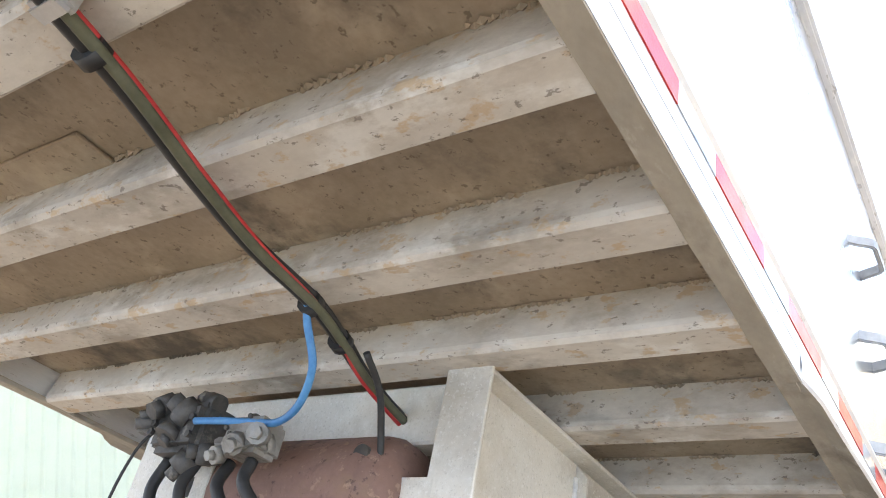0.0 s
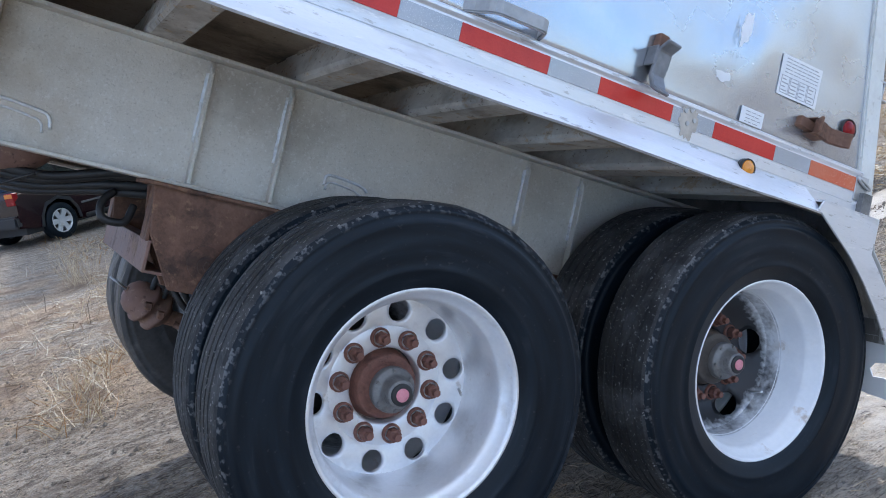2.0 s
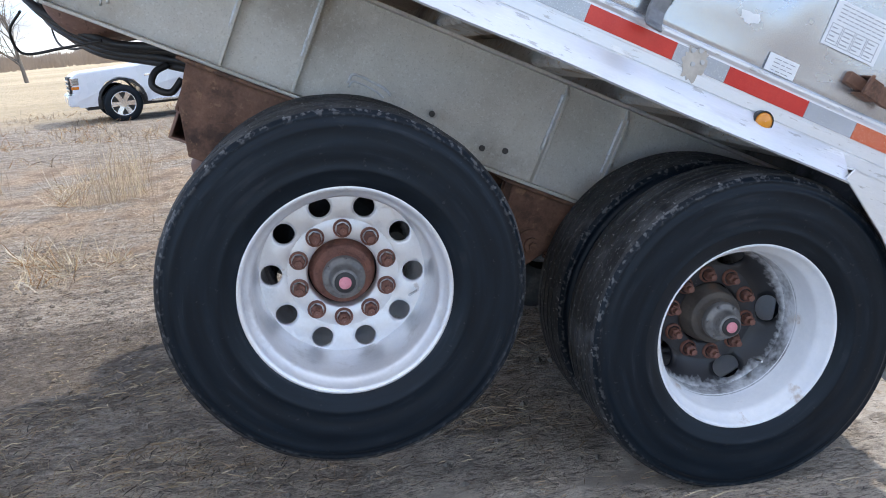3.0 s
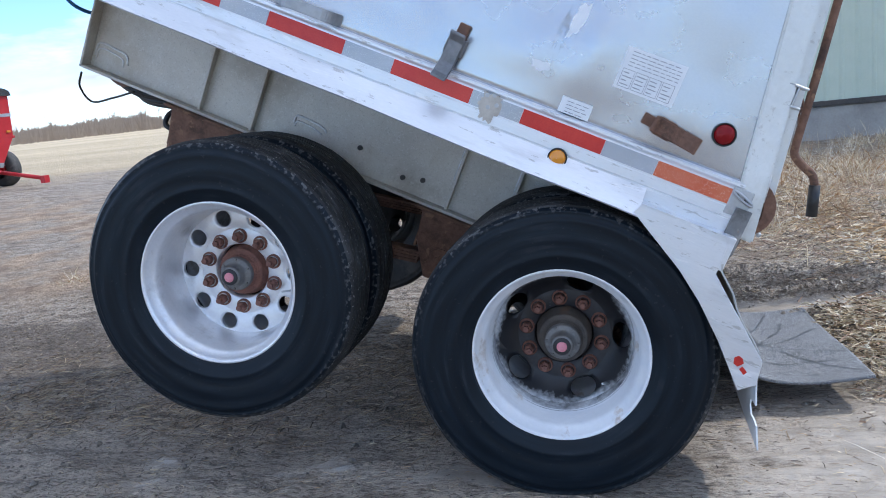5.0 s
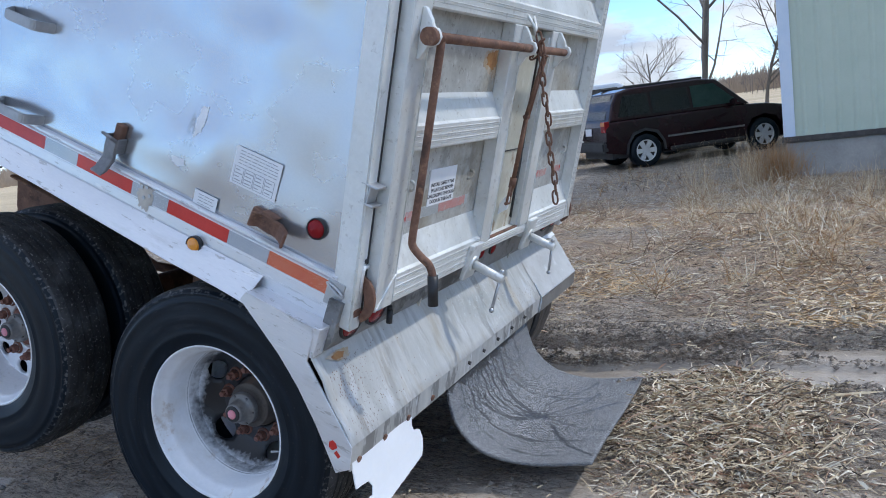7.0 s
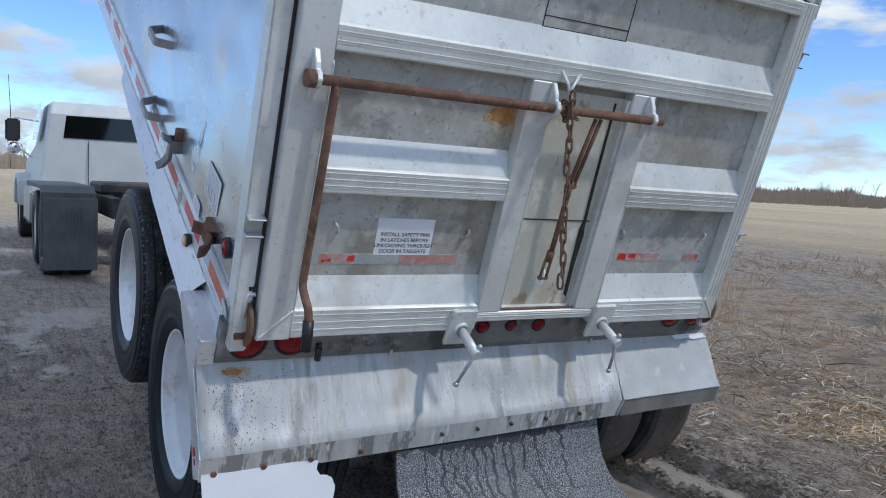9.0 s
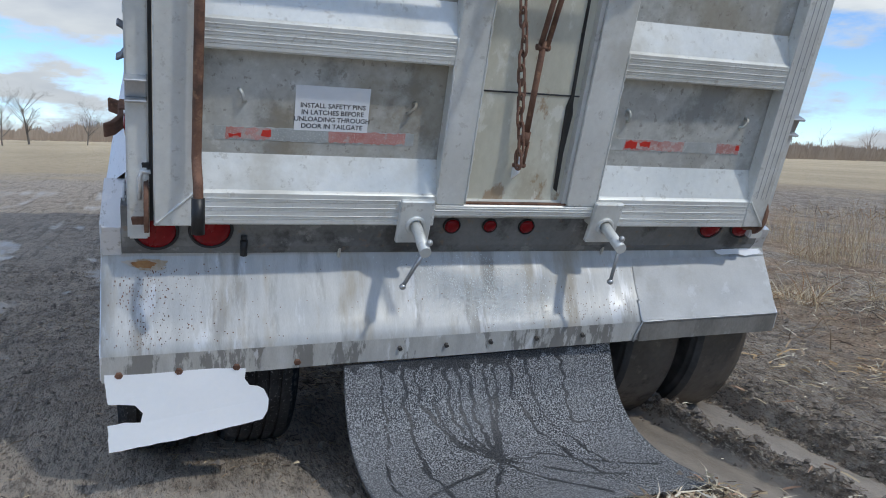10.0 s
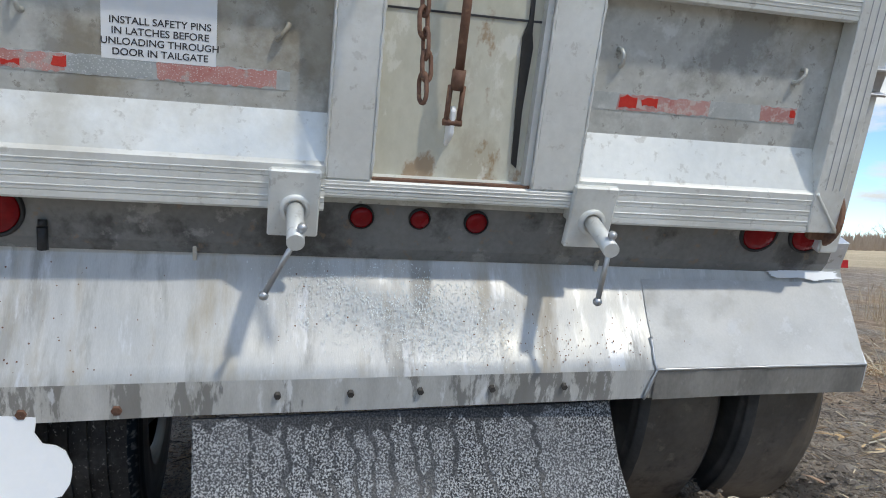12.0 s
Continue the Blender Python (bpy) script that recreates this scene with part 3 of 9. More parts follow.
# cross members: folded channels under the floor
for x in (-6.65, -6.3, -5.94, -5.59, -5.24, -4.88, -4.53, -4.18, -3.83, -3.48, -3.13, -2.78, -2.42, -2.065, -1.635, -1.18, -0.80, -0.44, -0.09, 0.27):
    prof = [(x - 0.086, 0.062), (x - 0.090, 0.035), (x - 0.101, -0.028), (x - 0.099, -0.040), (x - 0.088, -0.048), (x, -0.048), (x + 0.006, -0.042), (x + 0.006, 0.062)]
    part("cross_member", prismbm(prof, "y", 0.046, WIDE - 0.046), M["under"], trailer)


def weld_beads():
    """Short lumpy weld beads where the channels meet the floor."""
    vs, fs = [], []
    rnd = random.Random(5)
    for x in (-3.83, -3.48, -3.13, -2.78, -2.42, -2.065, -1.635, -1.18, -0.80):
        y = 0.05
        while y < WIDE - 0.1:
            run = rnd.uniform(0.06, 0.2)
            e = y + run
            while y < e:
                r = rnd.uniform(0.005, 0.010)
                c = Vector((x - 0.090 + rnd.uniform(-0.004, 0.004), y, 0.058))
                k = len(vs)
                for d in ((r, 0, 0), (0, r * 1.3, 0), (-r, 0, 0), (0, -r * 1.3, 0), (0, 0, -r)):
                    vs.append(c + Vector(d))
                fs += [(k, k + 1, k + 4), (k + 1, k + 2, k + 4), (k + 2, k + 3, k + 4), (k + 3, k, k + 4)]
                y += r * 1.5
            y += rnd.uniform(0.02, 0.22)
    ob = part("weld_bead", (vs, [], fs), M["floorunder"], trailer)
    ob["kind"] = "stuff"


weld_beads()


def frame_beam(y0, flip):
    """An I beam of the under-frame with its stiffeners; y0: the flange's outer edge."""
    s = -1 if flip else 1
    x0, x1, z0, z1 = -2.085, 0.62, -0.446, -0.048
    bm = bmesh.new()
    ys = sorted((y0, y0 + s * 0.115))
    box(bm, (x0, ys[0], z1 - 0.012), (x1, ys[1], z1))
    yw = y0 + s * 0.062
    ws = sorted((yw - 0.005, yw + 0.005))
    prism(bm, [(x0, z0 + 0.012), (x0, z1 - 0.012), (x1, z1 - 0.012), (x1, z0 + 0.20), (0.0, z0 + 0.012)], "y", ws[0], ws[1])
    soften(bm, 0.002, 1)
    beam = part("frame_beam", bm, M["beam"], trailer, "dusty aluminium frame beam")
    part("bottom_flange", boxbm((x0, ys[0] - 0.004, z0), (0.0, ys[1] + 0.012, z0 + 0.012), 0.002), M["beam"], beam)
    e0, e1 = sorted((y0 - s * 0.004, y0 + s * 0.118))
    part("end_plate", boxbm((x0 - 0.012, e0, z0), (x0, e1, z1 + 0.006), 0.003), M["beam"], beam)
    for x in (-1.527, -1.278, -0.365, -0.115):
        a, b = sorted((y0 + s * 0.022, yw - s * 0.005))
        part("stiffener", prismbm([(a, z0 + 0.013), (b, z0 + 0.013), (b, z1 - 0.013), (a, z1 - 0.05)], "x", x - 0.006, x + 0.006, 0.002), M["beam"], beam)
        # lumpy weld down the upper half of the stiffener
        wr = random.Random(int(1000 - x * 100))
        n = 16
        bm = bmesh.new()
        tube(bm, [(x - 0.008, yw - s * 0.008, z1 - 0.05 - 0.21 * i / n) for i in range(n + 1)], [wr.uniform(0.0045, 0.0085) for i in range(n + 1)], 6)
        part("weld_bead", bm, M["weldbright"], beam)
    for x, z in ((-0.585, -0.38), (-0.50, -0.36), (-0.80, -0.33)):
        bm = bmesh.new()
        disc(bm, (x, yw - s * 0.006, z), 0.011, "y", -0.008 * s, 12)
        part("bolt", bm, M["darksteel"], beam)
    # raised scars where old brackets were cut away
    for xa, xb, za, zb in ((-2.07, -1.91, -0.385, -0.325), (-1.11, -0.96, -0.335, -0.30)):
        bm = bmesh.new()
        yo = yw - s * 0.006
        tube(bm, curve_pts([(xa, yo, za), (xa + 0.01, yo, zb), (xb - 0.05, yo, zb - 0.004), (xb - 0.012, yo, zb - 0.014), (xb, yo, za + 0.01)], 4), 0.0055, 6)
        tube(bm, curve_pts([(xa + 0.006, yo, za - 0.012), (xa + 0.018, yo, zb - 0.022), (xb - 0.06, yo, zb - 0.026), (xb - 0.028, yo, zb - 0.036), (xb - 0.018, yo, za - 0.004)], 4), 0.004, 6)
        part("weld_scar", bm, M["weldbright"], beam)
    return beam


beam_near = frame_beam(0.602, False)
beam_far = frame_beam(WIDE - 0.602, True)
part("gusset_tab", boxbm((-2.098, 0.70, -0.36), (-2.088, 0.845, -0.30), 0.002), M["beam"], beam_near)
# cross tube between the beams
part("cross_tube", boxbm((-2.04, 0.70, -0.20), (-1.96, WIDE - 0.70, -0.05), 0.006), M["beam"], trailer)

# rusty suspension hangers and equaliser under the beams
def hanger(x0, x1, depth, y0, y1, name="spring_hanger"):
    bm = bmesh.new()
    prism(bm, [(x0, -0.447), (x1, -0.447), (x1 - 0.04, -0.447 - depth * 0.55), (x1 - 0.13, -0.447 - depth), (x0 + 0.10, -0.447 - depth), (x0 + 0.02, -0.447 - depth * 0.5)], "y", y0, y0 + 0.012)
    prism(bm, [(x0, -0.447), (x1, -0.447), (x1 - 0.04, -0.447 - depth * 0.55), (x1 - 0.13, -0.447 - depth), (x0 + 0.10, -0.447 - depth), (x0 + 0.02, -0.447 - depth * 0.5)], "y", y1 - 0.012, y1)
    box(bm, (x0 + 0.012, y0 + 0.012, -0.62), (x0 + 0.024, y1 - 0.012, -0.447))
    box(bm, (x0 - 0.03, y0 - 0.02, -0.459), (x1 + 0.02, y1 + 0.02, -0.4465))
    soften(bm, 0.003, 1)
    h = part(name, bm, M["rust"], trailer, "rusted steel suspension hanger")
    bm = bmesh.new()
    disc(bm, ((x0 + x1) / 2, y0 - 0.010, -0.447 - depth * 0.68), 0.052, "y", 0.02, 24)
    disc(bm, ((x0 + x1) / 2 + 0.006, y0 - 0.024, -0.447 - depth * 0.70), 0.030, "y", 0.03, 12)
    disc(bm, ((x0 + x1) / 2 + 0.006, y0 - 0.040, -0.447 - depth * 0.70), 0.016, "y", 0.03, 6)
    part("pivot_bolt", bm, M["rust"], h)
    return h


for y0, y1 in ((0.585, 0.725), (WIDE - 0.725, WIDE - 0.585)):
    hanger(-1.625, -1.25, 0.30, y0, y1)
    hanger(-0.45, -0.16, 0.28, y0, y1)
    h = hanger(0.36, 0.62, 0.25, y0, y1)
    for (ax, az), (bx, bz) in (((-1.43, -0.66), (-0.967, -0.74)), ((-0.967, -0.74), (-0.40, -0.64)), ((-0.20, -0.63), (0.259, -0.50)), ((0.259, -0.50), (0.50, -0.60))):
        ym = (y0 + y1) / 2
        bm = bmesh.new()
        for k in range(4):
            d = 0.014 * k
            prism(bm, [(ax, az - d), (bx, bz - d), (bx, bz - d - 0.012), (ax, az - d - 0.012)], "y", ym - 0.038, ym + 0.038)
        part("leaf_spring", bm, M["rust"], trailer)
# the channel that carries the front hangers, and its fins
part("cross_channel", prismbm([(-1.605, -0.615), (-1.53, -0.615), (-1.53, -0.622), (-1.595, -0.623), (-1.595, -0.702), (-1.53, -0.70), (-1.53, -0.71), (-1.605, -0.71)], "y", 0.592, WIDE - 0.592, 0.002), M["rustbrown"], trailer, "rust brown steel cross channel with worn paint")

# axles
for ax, az in ((-0.967, -0.865), (0.259, -0.614)):
    bm = bmesh.new()
    tube(bm, [(ax, 0.30, az), (ax, WIDE - 0.30, az)], 0.065, 20)
    part("axle", bm, M["rust"], trailer, "rusted trailer axle tube")
    for y, s in ((0.74, 1), (WIDE - 0.74, -1)):
        if ax < -0.5:
            continue
        bm = bmesh.new()
        tube(bm, [(ax - 0.14, y, az + 0.02), (ax - 0.20, y + 0.02 * s, az + 0.06)], 0.075, 20)
        tube(bm, [(ax - 0.20, y + 0.02 * s, az + 0.06), (ax - 0.235, y + 0.03 * s, az + 0.08)], [0.082, 0.06], 20)
        tube(bm, [(ax - 0.235, y + 0.03 * s, az + 0.08), (ax - 0.34, y + 0.06 * s, az + 0.13)], 0.009, 8)
        part("brake_chamber", bm, M["rustbrown"], trailer, "rusty brake chamber on the axle")


def brake_chamber(p, d, s):
    """A two-part spring brake: domed can, clamp rings, release bolt, hoses and mounting arm."""
    p, d = Vector(p), Vector(d).normalized()
    prof = ((0.0, 0.012), (0.004, 0.034), (0.018, 0.052), (0.040, 0.064), (0.072, 0.067), (0.074, 0.077), (0.090, 0.077), (0.092, 0.066), (0.128, 0.066), (0.130, 0.076), (0.146, 0.076), (0.150, 0.062), (0.172, 0.045), (0.184, 0.020))
    bm = bmesh.new()
    tube(bm, [p + d * a for a, r in prof], [r for a, r in prof], 24)
    c = part("brake_chamber", bm, M["rustbrown"], trailer, "rusty brake chamber on the axle")
    bm = bmesh.new()
    tube(bm, [p - d * 0.075, p + d * 0.01], 0.0045, 8)
    part("release_bolt", bm, M["greysteel"], c, "bright steel release bolt")
    bm = bmesh.new()
    tube(bm, [p - d * 0.004, p + d * 0.006], 0.012, 6)
    part("bolt_nut", bm, M["rust"], c)
    for a in (0.082, 0.138):
        q = p + d * a
        part("clamp_lug", boxbm(q + Vector((-0.012, -s * 0.095 - 0.012, -0.014)), q + Vector((0.012, -s * 0.095 + 0.020, 0.014)), 0.003), M["rust"], c)
    for a, h in ((0.055, 0.010), (0.110, 0.0085)):
        q = p + d * a + Vector((0, -s * 0.045, 0.045))
        bm = bmesh.new()
        tube(bm, curve_pts([q + Vector((0.03, 0, 0)), q + Vector((0.035, -s * 0.012, 0.04)), q + Vector((0.065, 0, 0.075)), q + Vector((0.085, s * 0.03, 0.20))], 6), h, 10)
        part("brake_hose", bm, M["black"], c, "black rubber brake hose")
    bm = bmesh.new()
    e = p + d * 0.165
    tube(bm, [e, e + Vector((0.16, s * 0.01, -0.02)), Vector((-0.99, e.y + s * 0.03, -0.865))], [0.030, 0.026, 0.034], 10)
    tube(bm, [e + Vector((0.04, -s * 0.04, -0.02)), e + Vector((0.20, -s * 0.10, -0.06)), e + Vector((0.30, -s * 0.16, -0.05))], 0.012, 8)
    part("mounting_arm", bm, M["rust"], c)
    bm = bmesh.new()
    b0 = e + Vector((0.105, -s * 0.05, -0.075))
    tube(bm, [b0, b0 + d * 0.02, b0 + d * 0.06, b0 + d * 0.10, b0 + d * 0.12], [0.02, 0.05, 0.06, 0.055, 0.03], 16)
    part("slack_adjuster", bm, M["rustbrown"], c)


brake_chamber((-1.545, 1.215, -0.829), (0.150, 0.03, -0.080), 1)

# ---------------------------------------------------------------- wheels
TYRE_R = 0.52


def tyre_mesh(muddy=False):
    """Tyre round the y axis, 0.27 wide, from y = 0 (outer side) inwards."""
    bm = bmesh.new()
    side = [(0.300, 0.028), (0.318, 0.016), (0.345, 0.010), (0.352, 0.006), (0.358, 0.010), (0.385, 0.002), (0.43, 0.000), (0.462, 0.006), (0.470, 0.003), (0.476, 0.008), (0.492, 0.014), (0.496, 0.011), (0.500, 0.017), (0.510, 0.026)]
    tread = [(0.516, 0.034)]
    for y in () if muddy else (0.070, 0.112, 0.154, 0.196):
        tread += [(0.5205, y - 0.006), (0.511, y - 0.004), (0.511, y + 0.004), (0.5205, y + 0.006)]
    if muddy:
        tread += [(0.522, 0.034 + 0.0225 * q) for q in range(1, 9)]
    prof = side + tread + [(r, 0.27 - y) for r, y in reversed(side + tread[:1])]
    rings = lathe(bm, prof, 96, "y")
    k0, k1 = len(side) - 1, len(side) + len(tread)
    n = 96
    for f in bm.faces:
        c = f.calc_center_median()
        if math.hypot(c.x, c.z) > 0.509 and 0.03 < c.y < 0.24:
            f.material_index = 1
            f.smooth = False
    # uneven wear of the shoulders
    for v in bm.verts:
        r = math.hypot(v.co.x, v.co.z)
        if r > 0.505:
            t = math.atan2(v.co.z, v.co.x)
            k = 1 - 0.004 * (0.5 + noise.noise((math.cos(t) * 9, math.sin(t) * 9, v.co.y * 30)))
            if muddy:
                k += 0.008 * noise.noise((math.cos(t) * 6, math.sin(t) * 6, v.co.y * 14)) + 0.004 * noise.noise((math.cos(t) * 20, math.sin(t) * 20, v.co.y * 40))
            v.co.x *= k
            v.co.z *= k
    return bm


def make_mesh(name, bm, mats, smooth=False):
    me = bpy.data.meshes.new(name)
    bm.normal_update()
    bm.to_mesh(me)
    bm.free()
    for m in mats:
        me.materials.append(m)
    if smooth:
        me.shade_smooth()
    return me


def wheel_disc(bm, holes, hole_r, hole_at, r0, r1, dish, stretch=1.0, turn=0.0):
    """The wheel's web with its hand holes; dish(r): depth in y."""
    m = 36
    for h in range(holes):
        t0, t1 = 2 * math.pi * h / holes + turn, 2 * math.pi * (h + 1) / holes + turn
        tc = (t0 + t1) / 2
        c = Vector((hole_at * math.cos(tc), hole_at * math.sin(tc)))
        rad, tan = Vector((math.cos(tc), math.sin(tc))), Vector((-math.sin(tc), math.cos(tc)))
        outline = []
        q = m // 4
        for k in range(q):
            outline.append((r0, t0 + (t1 - t0) * k / q))
        for k in range(q):
            outline.append((r0 + (r1 - r0) * k / q, t1))
        for k in range(q):
            outline.append((r1, t1 + (t0 - t1) * k / q))
        for k in range(q):
            outline.append((r1 + (r0 - r1) * k / q, t0))
        rings = [[], [], [], []]
        for r, t in outline:
            p = Vector((r * math.cos(t), r * math.sin(t)))
            d = p - c
            a = math.atan2(d.dot(tan) / stretch, d.dot(rad))
            e = c + hole_r * (rad * math.cos(a) + tan * math.sin(a) * stretch)
            mid = e + (p - e) * 0.25
            for ring, s, off in ((rings[0], p, 0), (rings[1], mid, 0), (rings[2], e, 0.002), (rings[3], e, 0.016)):
                ring.append(bm.verts.new((s.x, dish(s.length) + off, s.y)))
        for a, b in zip(rings, rings[1:]):
            for k in range(m):
                bm.faces.new((a[k], a[(k + 1) % m], b[(k + 1) % m], b[k])).smooth = True
    bmesh.ops.remove_doubles(bm, verts=bm.verts[:], dist=0.0004)
    bmesh.ops.recalc_face_normals(bm, faces=bm.faces[:])


def nut_mesh():
    bm = bmesh.new()
    lathe(bm, [(0.024, 0.0), (0.024, -0.006), (0.019, -0.009)], 16, "y")
    lathe(bm, [(0.0165, -0.008), (0.0165, -0.028), (0.012, -0.032), (0.0095, -0.032), (0.0095, -0.045), (0.0005, -0.046)], 6, "y", smooth=False)
    return bm


TYRE = make_mesh("tyre", tyre_mesh(), [M["tyre"], M["tread"]])
TYRE_MUD = make_mesh("tyre", tyre_mesh(True), [M["tyremud"], M["mudtread"]])
NUT = make_mesh("wheel_nut", nut_mesh(), [M["nutrust"]])


def alloy_rim():
    bm = bmesh.new()
    lathe(bm, [(0.290, 0.050), (0.300, 0.040), (0.303, 0.031), (0.300, 0.026), (0.293, 0.027), (0.287, 0.036), (0.283, 0.056), (0.272, 0.066), (0.264, 0.078), (0.260, 0.150), (0.257, 0.205), (0.254, 0.229), (0.248, 0.240)], 96)
    lathe(bm, [(0.168, 0.246), (0.160, 0.2435), (0.112, 0.2435), (0.106, 0.248), (0.106, 0.29)], 72)
    wheel_disc(bm, 10, 0.032, 0.213, 0.168, 0.248, lambda r: 0.246 - 0.006 * (r - 0.168) / 0.080 - 0.006 * math.sin((r - 0.168) / 0.080 * math.pi), 1.0, math.pi / 10)
    return bm


def steel_rim():
    bm = bmesh.new()
    lathe(bm, [(0.290, 0.050), (0.299, 0.040), (0.303, 0.030), (0.300, 0.026), (0.295, 0.027), (0.290, 0.036), (0.284, 0.056), (0.272, 0.070), (0.264, 0.085), (0.262, 0.165), (0.256, 0.172), (0.252, 0.176)], 96)
    return bm


def steel_centre():
    bm = bmesh.new()
    lathe(bm, [(0.170, 0.286), (0.160, 0.285), (0.112, 0.284), (0.106, 0.290), (0.106, 0.31)], 72)
    return bm


def steel_dish():
    bm = bmesh.new()
    lathe(bm, [(0.2545, 0.168), (0.2535, 0.178), (0.250, 0.190), (0.246, 0.225)], 96)
    wheel_disc(bm, 5, 0.033, 0.207, 0.168, 0.246, lambda r: 0.286 - 0.061 * max(0.0, (r - 0.168) / 0.078) ** 1.6, 1.45, 0.55)
    return bm


def hub_bm():
    bm = bmesh.new()
    lathe(bm, [(0.104, 0.33), (0.100, 0.276), (0.092, 0.270), (0.090, 0.236), (0.084, 0.230), (0.072, 0.228), (0.070, 0.218), (0.064, 0.212), (0.062, 0.202)], 48)
    return bm


def hubcap_bm():
    bm = bmesh.new()
    lathe(bm, [(0.064, 0.206), (0.064, 0.188), (0.060, 0.182), (0.050, 0.179), (0.042, 0.172), (0.039, 0.142), (0.036, 0.136), (0.020, 0.134), (0.0005, 0.134)], 40)
    for k in range(6):
        t = k * math.pi / 3
        disc(bm, (0.056 * math.cos(t), 0.176, 0.056 * math.sin(t)), 0.005, "y", 0.008, 8)
    return bm


MESH_ALLOY = make_mesh("rim", alloy_rim(), [M["alloy"]])
MESH_STEEL = make_mesh("rim", steel_rim(), [M["whiterim"]])
MESH_DISH = make_mesh("rim_dish", steel_dish(), [M["dish"]])
MESH_CENTRE = make_mesh("rim_centre", steel_centre(), [M["rimdark"]])
MESH_HUB = make_mesh("hub", hub_bm(), [M["hub"]])
MESH_HUB_RUST = make_mesh("hub", hub_bm(), [M["nutrust"]])
MESH_CAP = make_mesh("hub_cap", hubcap_bm(), [M["hubcap"]])


def child(name, mesh, parent, m=None, label=""):
    ob = new(name, mesh)
    ob.parent = parent
    if m is not None:
        ob.matrix_basis = m
    if label:
        ob["label"] = label
    return ob


def wheel(x, y, z, turn, style, flip=False):
    """style: alloy or steel for an outer wheel, inner for a plain one behind."""
    w = empty("wheel", trailer)
    rot = Matrix.Rotation(radians(turn), 4, "Y")
    if flip:
        rot = Matrix.Rotation(math.pi, 4, "Z") @ rot
    w.matrix_basis = Matrix.Translation((x, y, z)) @ rot
    child("tyre", TYRE_MUD if flip else TYRE, w, label="rubber tyre caked with brown mud" if flip else "black rubber tyre with worn dusty tread")
    if style == "alloy":
        child("rim", MESH_ALLOY, w, label="polished alloy rim with ten round holes")
    else:
        child("rim", MESH_STEEL, w, label="white painted steel rim with rust stains")
        child("rim_dish", MESH_DISH, w, label="spattered rim dish with five oval holes")
        child("rim_centre", MESH_CENTRE, w, label="greasy black wheel centre")
    if style != "inner":
        child("hub", MESH_HUB_RUST if style == "alloy" else MESH_HUB, w, label="rusty wheel hub")
        child("hub_cap", MESH_CAP, w)
        bm = bmesh.new()
        lathe(bm, [(0.031, 0.136), (0.031, 0.131), (0.027, 0.129), (0.017, 0.129)], 24)
        part("plug_ring", bm, M["black"], w, "black rubber ring round the plug")
        bm = bmesh.new()
        lathe(bm, [(0.0185, 0.132), (0.0185, 0.127), (0.014, 0.1255), (0.0005, 0.125)], 20)
        part("hub_plug", bm, M["pink"], w, "pink hub plug")
        d = 0.2435 if style == "alloy" else 0.285
        for k in range(10):
            t = 2 * math.pi * (k + 0.5) / 10
            child("wheel_nut", NUT, w, Matrix.Translation((0.1385 * math.cos(t), d, 0.1385 * math.sin(t))) @ Matrix.Rotation(k * 0.7, 4, "Y") @ Matrix.Scale(1.18, 4))
        bm = bmesh.new()
        a = 0.35
        tube(bm, [(0.235 * math.cos(a), 0.262, 0.235 * math.sin(a)), (0.232 * math.cos(a), 0.235, 0.232 * math.sin(a)), (0.200 * math.cos(a), 0.165, 0.200 * math.sin(a))], 0.004, 8)
        part("valve_stem", bm, M["greysteel"], w)
    return w


for (ax, az), style, turn in (((-0.967, -0.865), "alloy", 15.3), ((0.259, -0.614), "steel", 43.5)):
    wheel(ax, -0.050, az, turn, style)
    wheel(ax, 0.285, az, turn + 33, "inner")
    wheel(ax, WIDE + 0.100, az, turn + 70, "steel", True)
    wheel(ax, WIDE - 0.235, az, turn + 10, "inner", True)

# ---------------------------------------------------------------- things on the near side
for k in range(-12, 3):
    x0 = -0.6145 + 0.4572 * k
    if k <= 2 and k >= -12:
        red = k if k < 2 else None
        m = M["tape_red"] if k < 2 else M["tape_orange"]
        x1 = min(x0 + 0.2794, 0.545)
        part("reflective_tape", boxbm((x0, -0.0012, 0.058), (x1, 0.0015, 0.107)), m, trailer, "red reflective tape" if k < 2 else "faded orange reflective tape")
        if x0 + 0.458 < 0.5:
            part("reflective_tape", boxbm((x1 + 0.001, -0.0010, 0.058), (x0 + 0.456, 0.0015, 0.107)), M["tape_white"], trailer, "silver reflective tape")


def lamp(c, r, axis, lens, sign=-1, parent=trailer, tall=1.0):
    bm = bmesh.new()
    lathe(bm, [(r * 0.87, -sign * 0.012), (r * 1.0, -sign * 0.012), (r * 1.0, sign * 0.006), (r * 0.95, sign * 0.010), (r * 0.87, sign * 0.008), (r * 0.85, sign * 0.003)], 32, axis, c)
    ob = part("marker_lamp", bm, M["black"], parent, "round lamp in a black rubber ring")
    bm = bmesh.new()
    lathe(bm, [(r * 0.86, sign * 0.003), (r * 0.81, sign * 0.010), (r * 0.5, sign * 0.015), (0.0005, sign * 0.017)], 28, axis, c)
    part("lens", bm, lens, ob, "red lens" if lens is M["redlens"] else "amber lens")
    return ob


lamp((0.0, -0.013, 0.0), 0.032, "y", M["amberlens"])
lamp((0.451, 0.004, 0.252), 0.037, "y", M["redlens"])


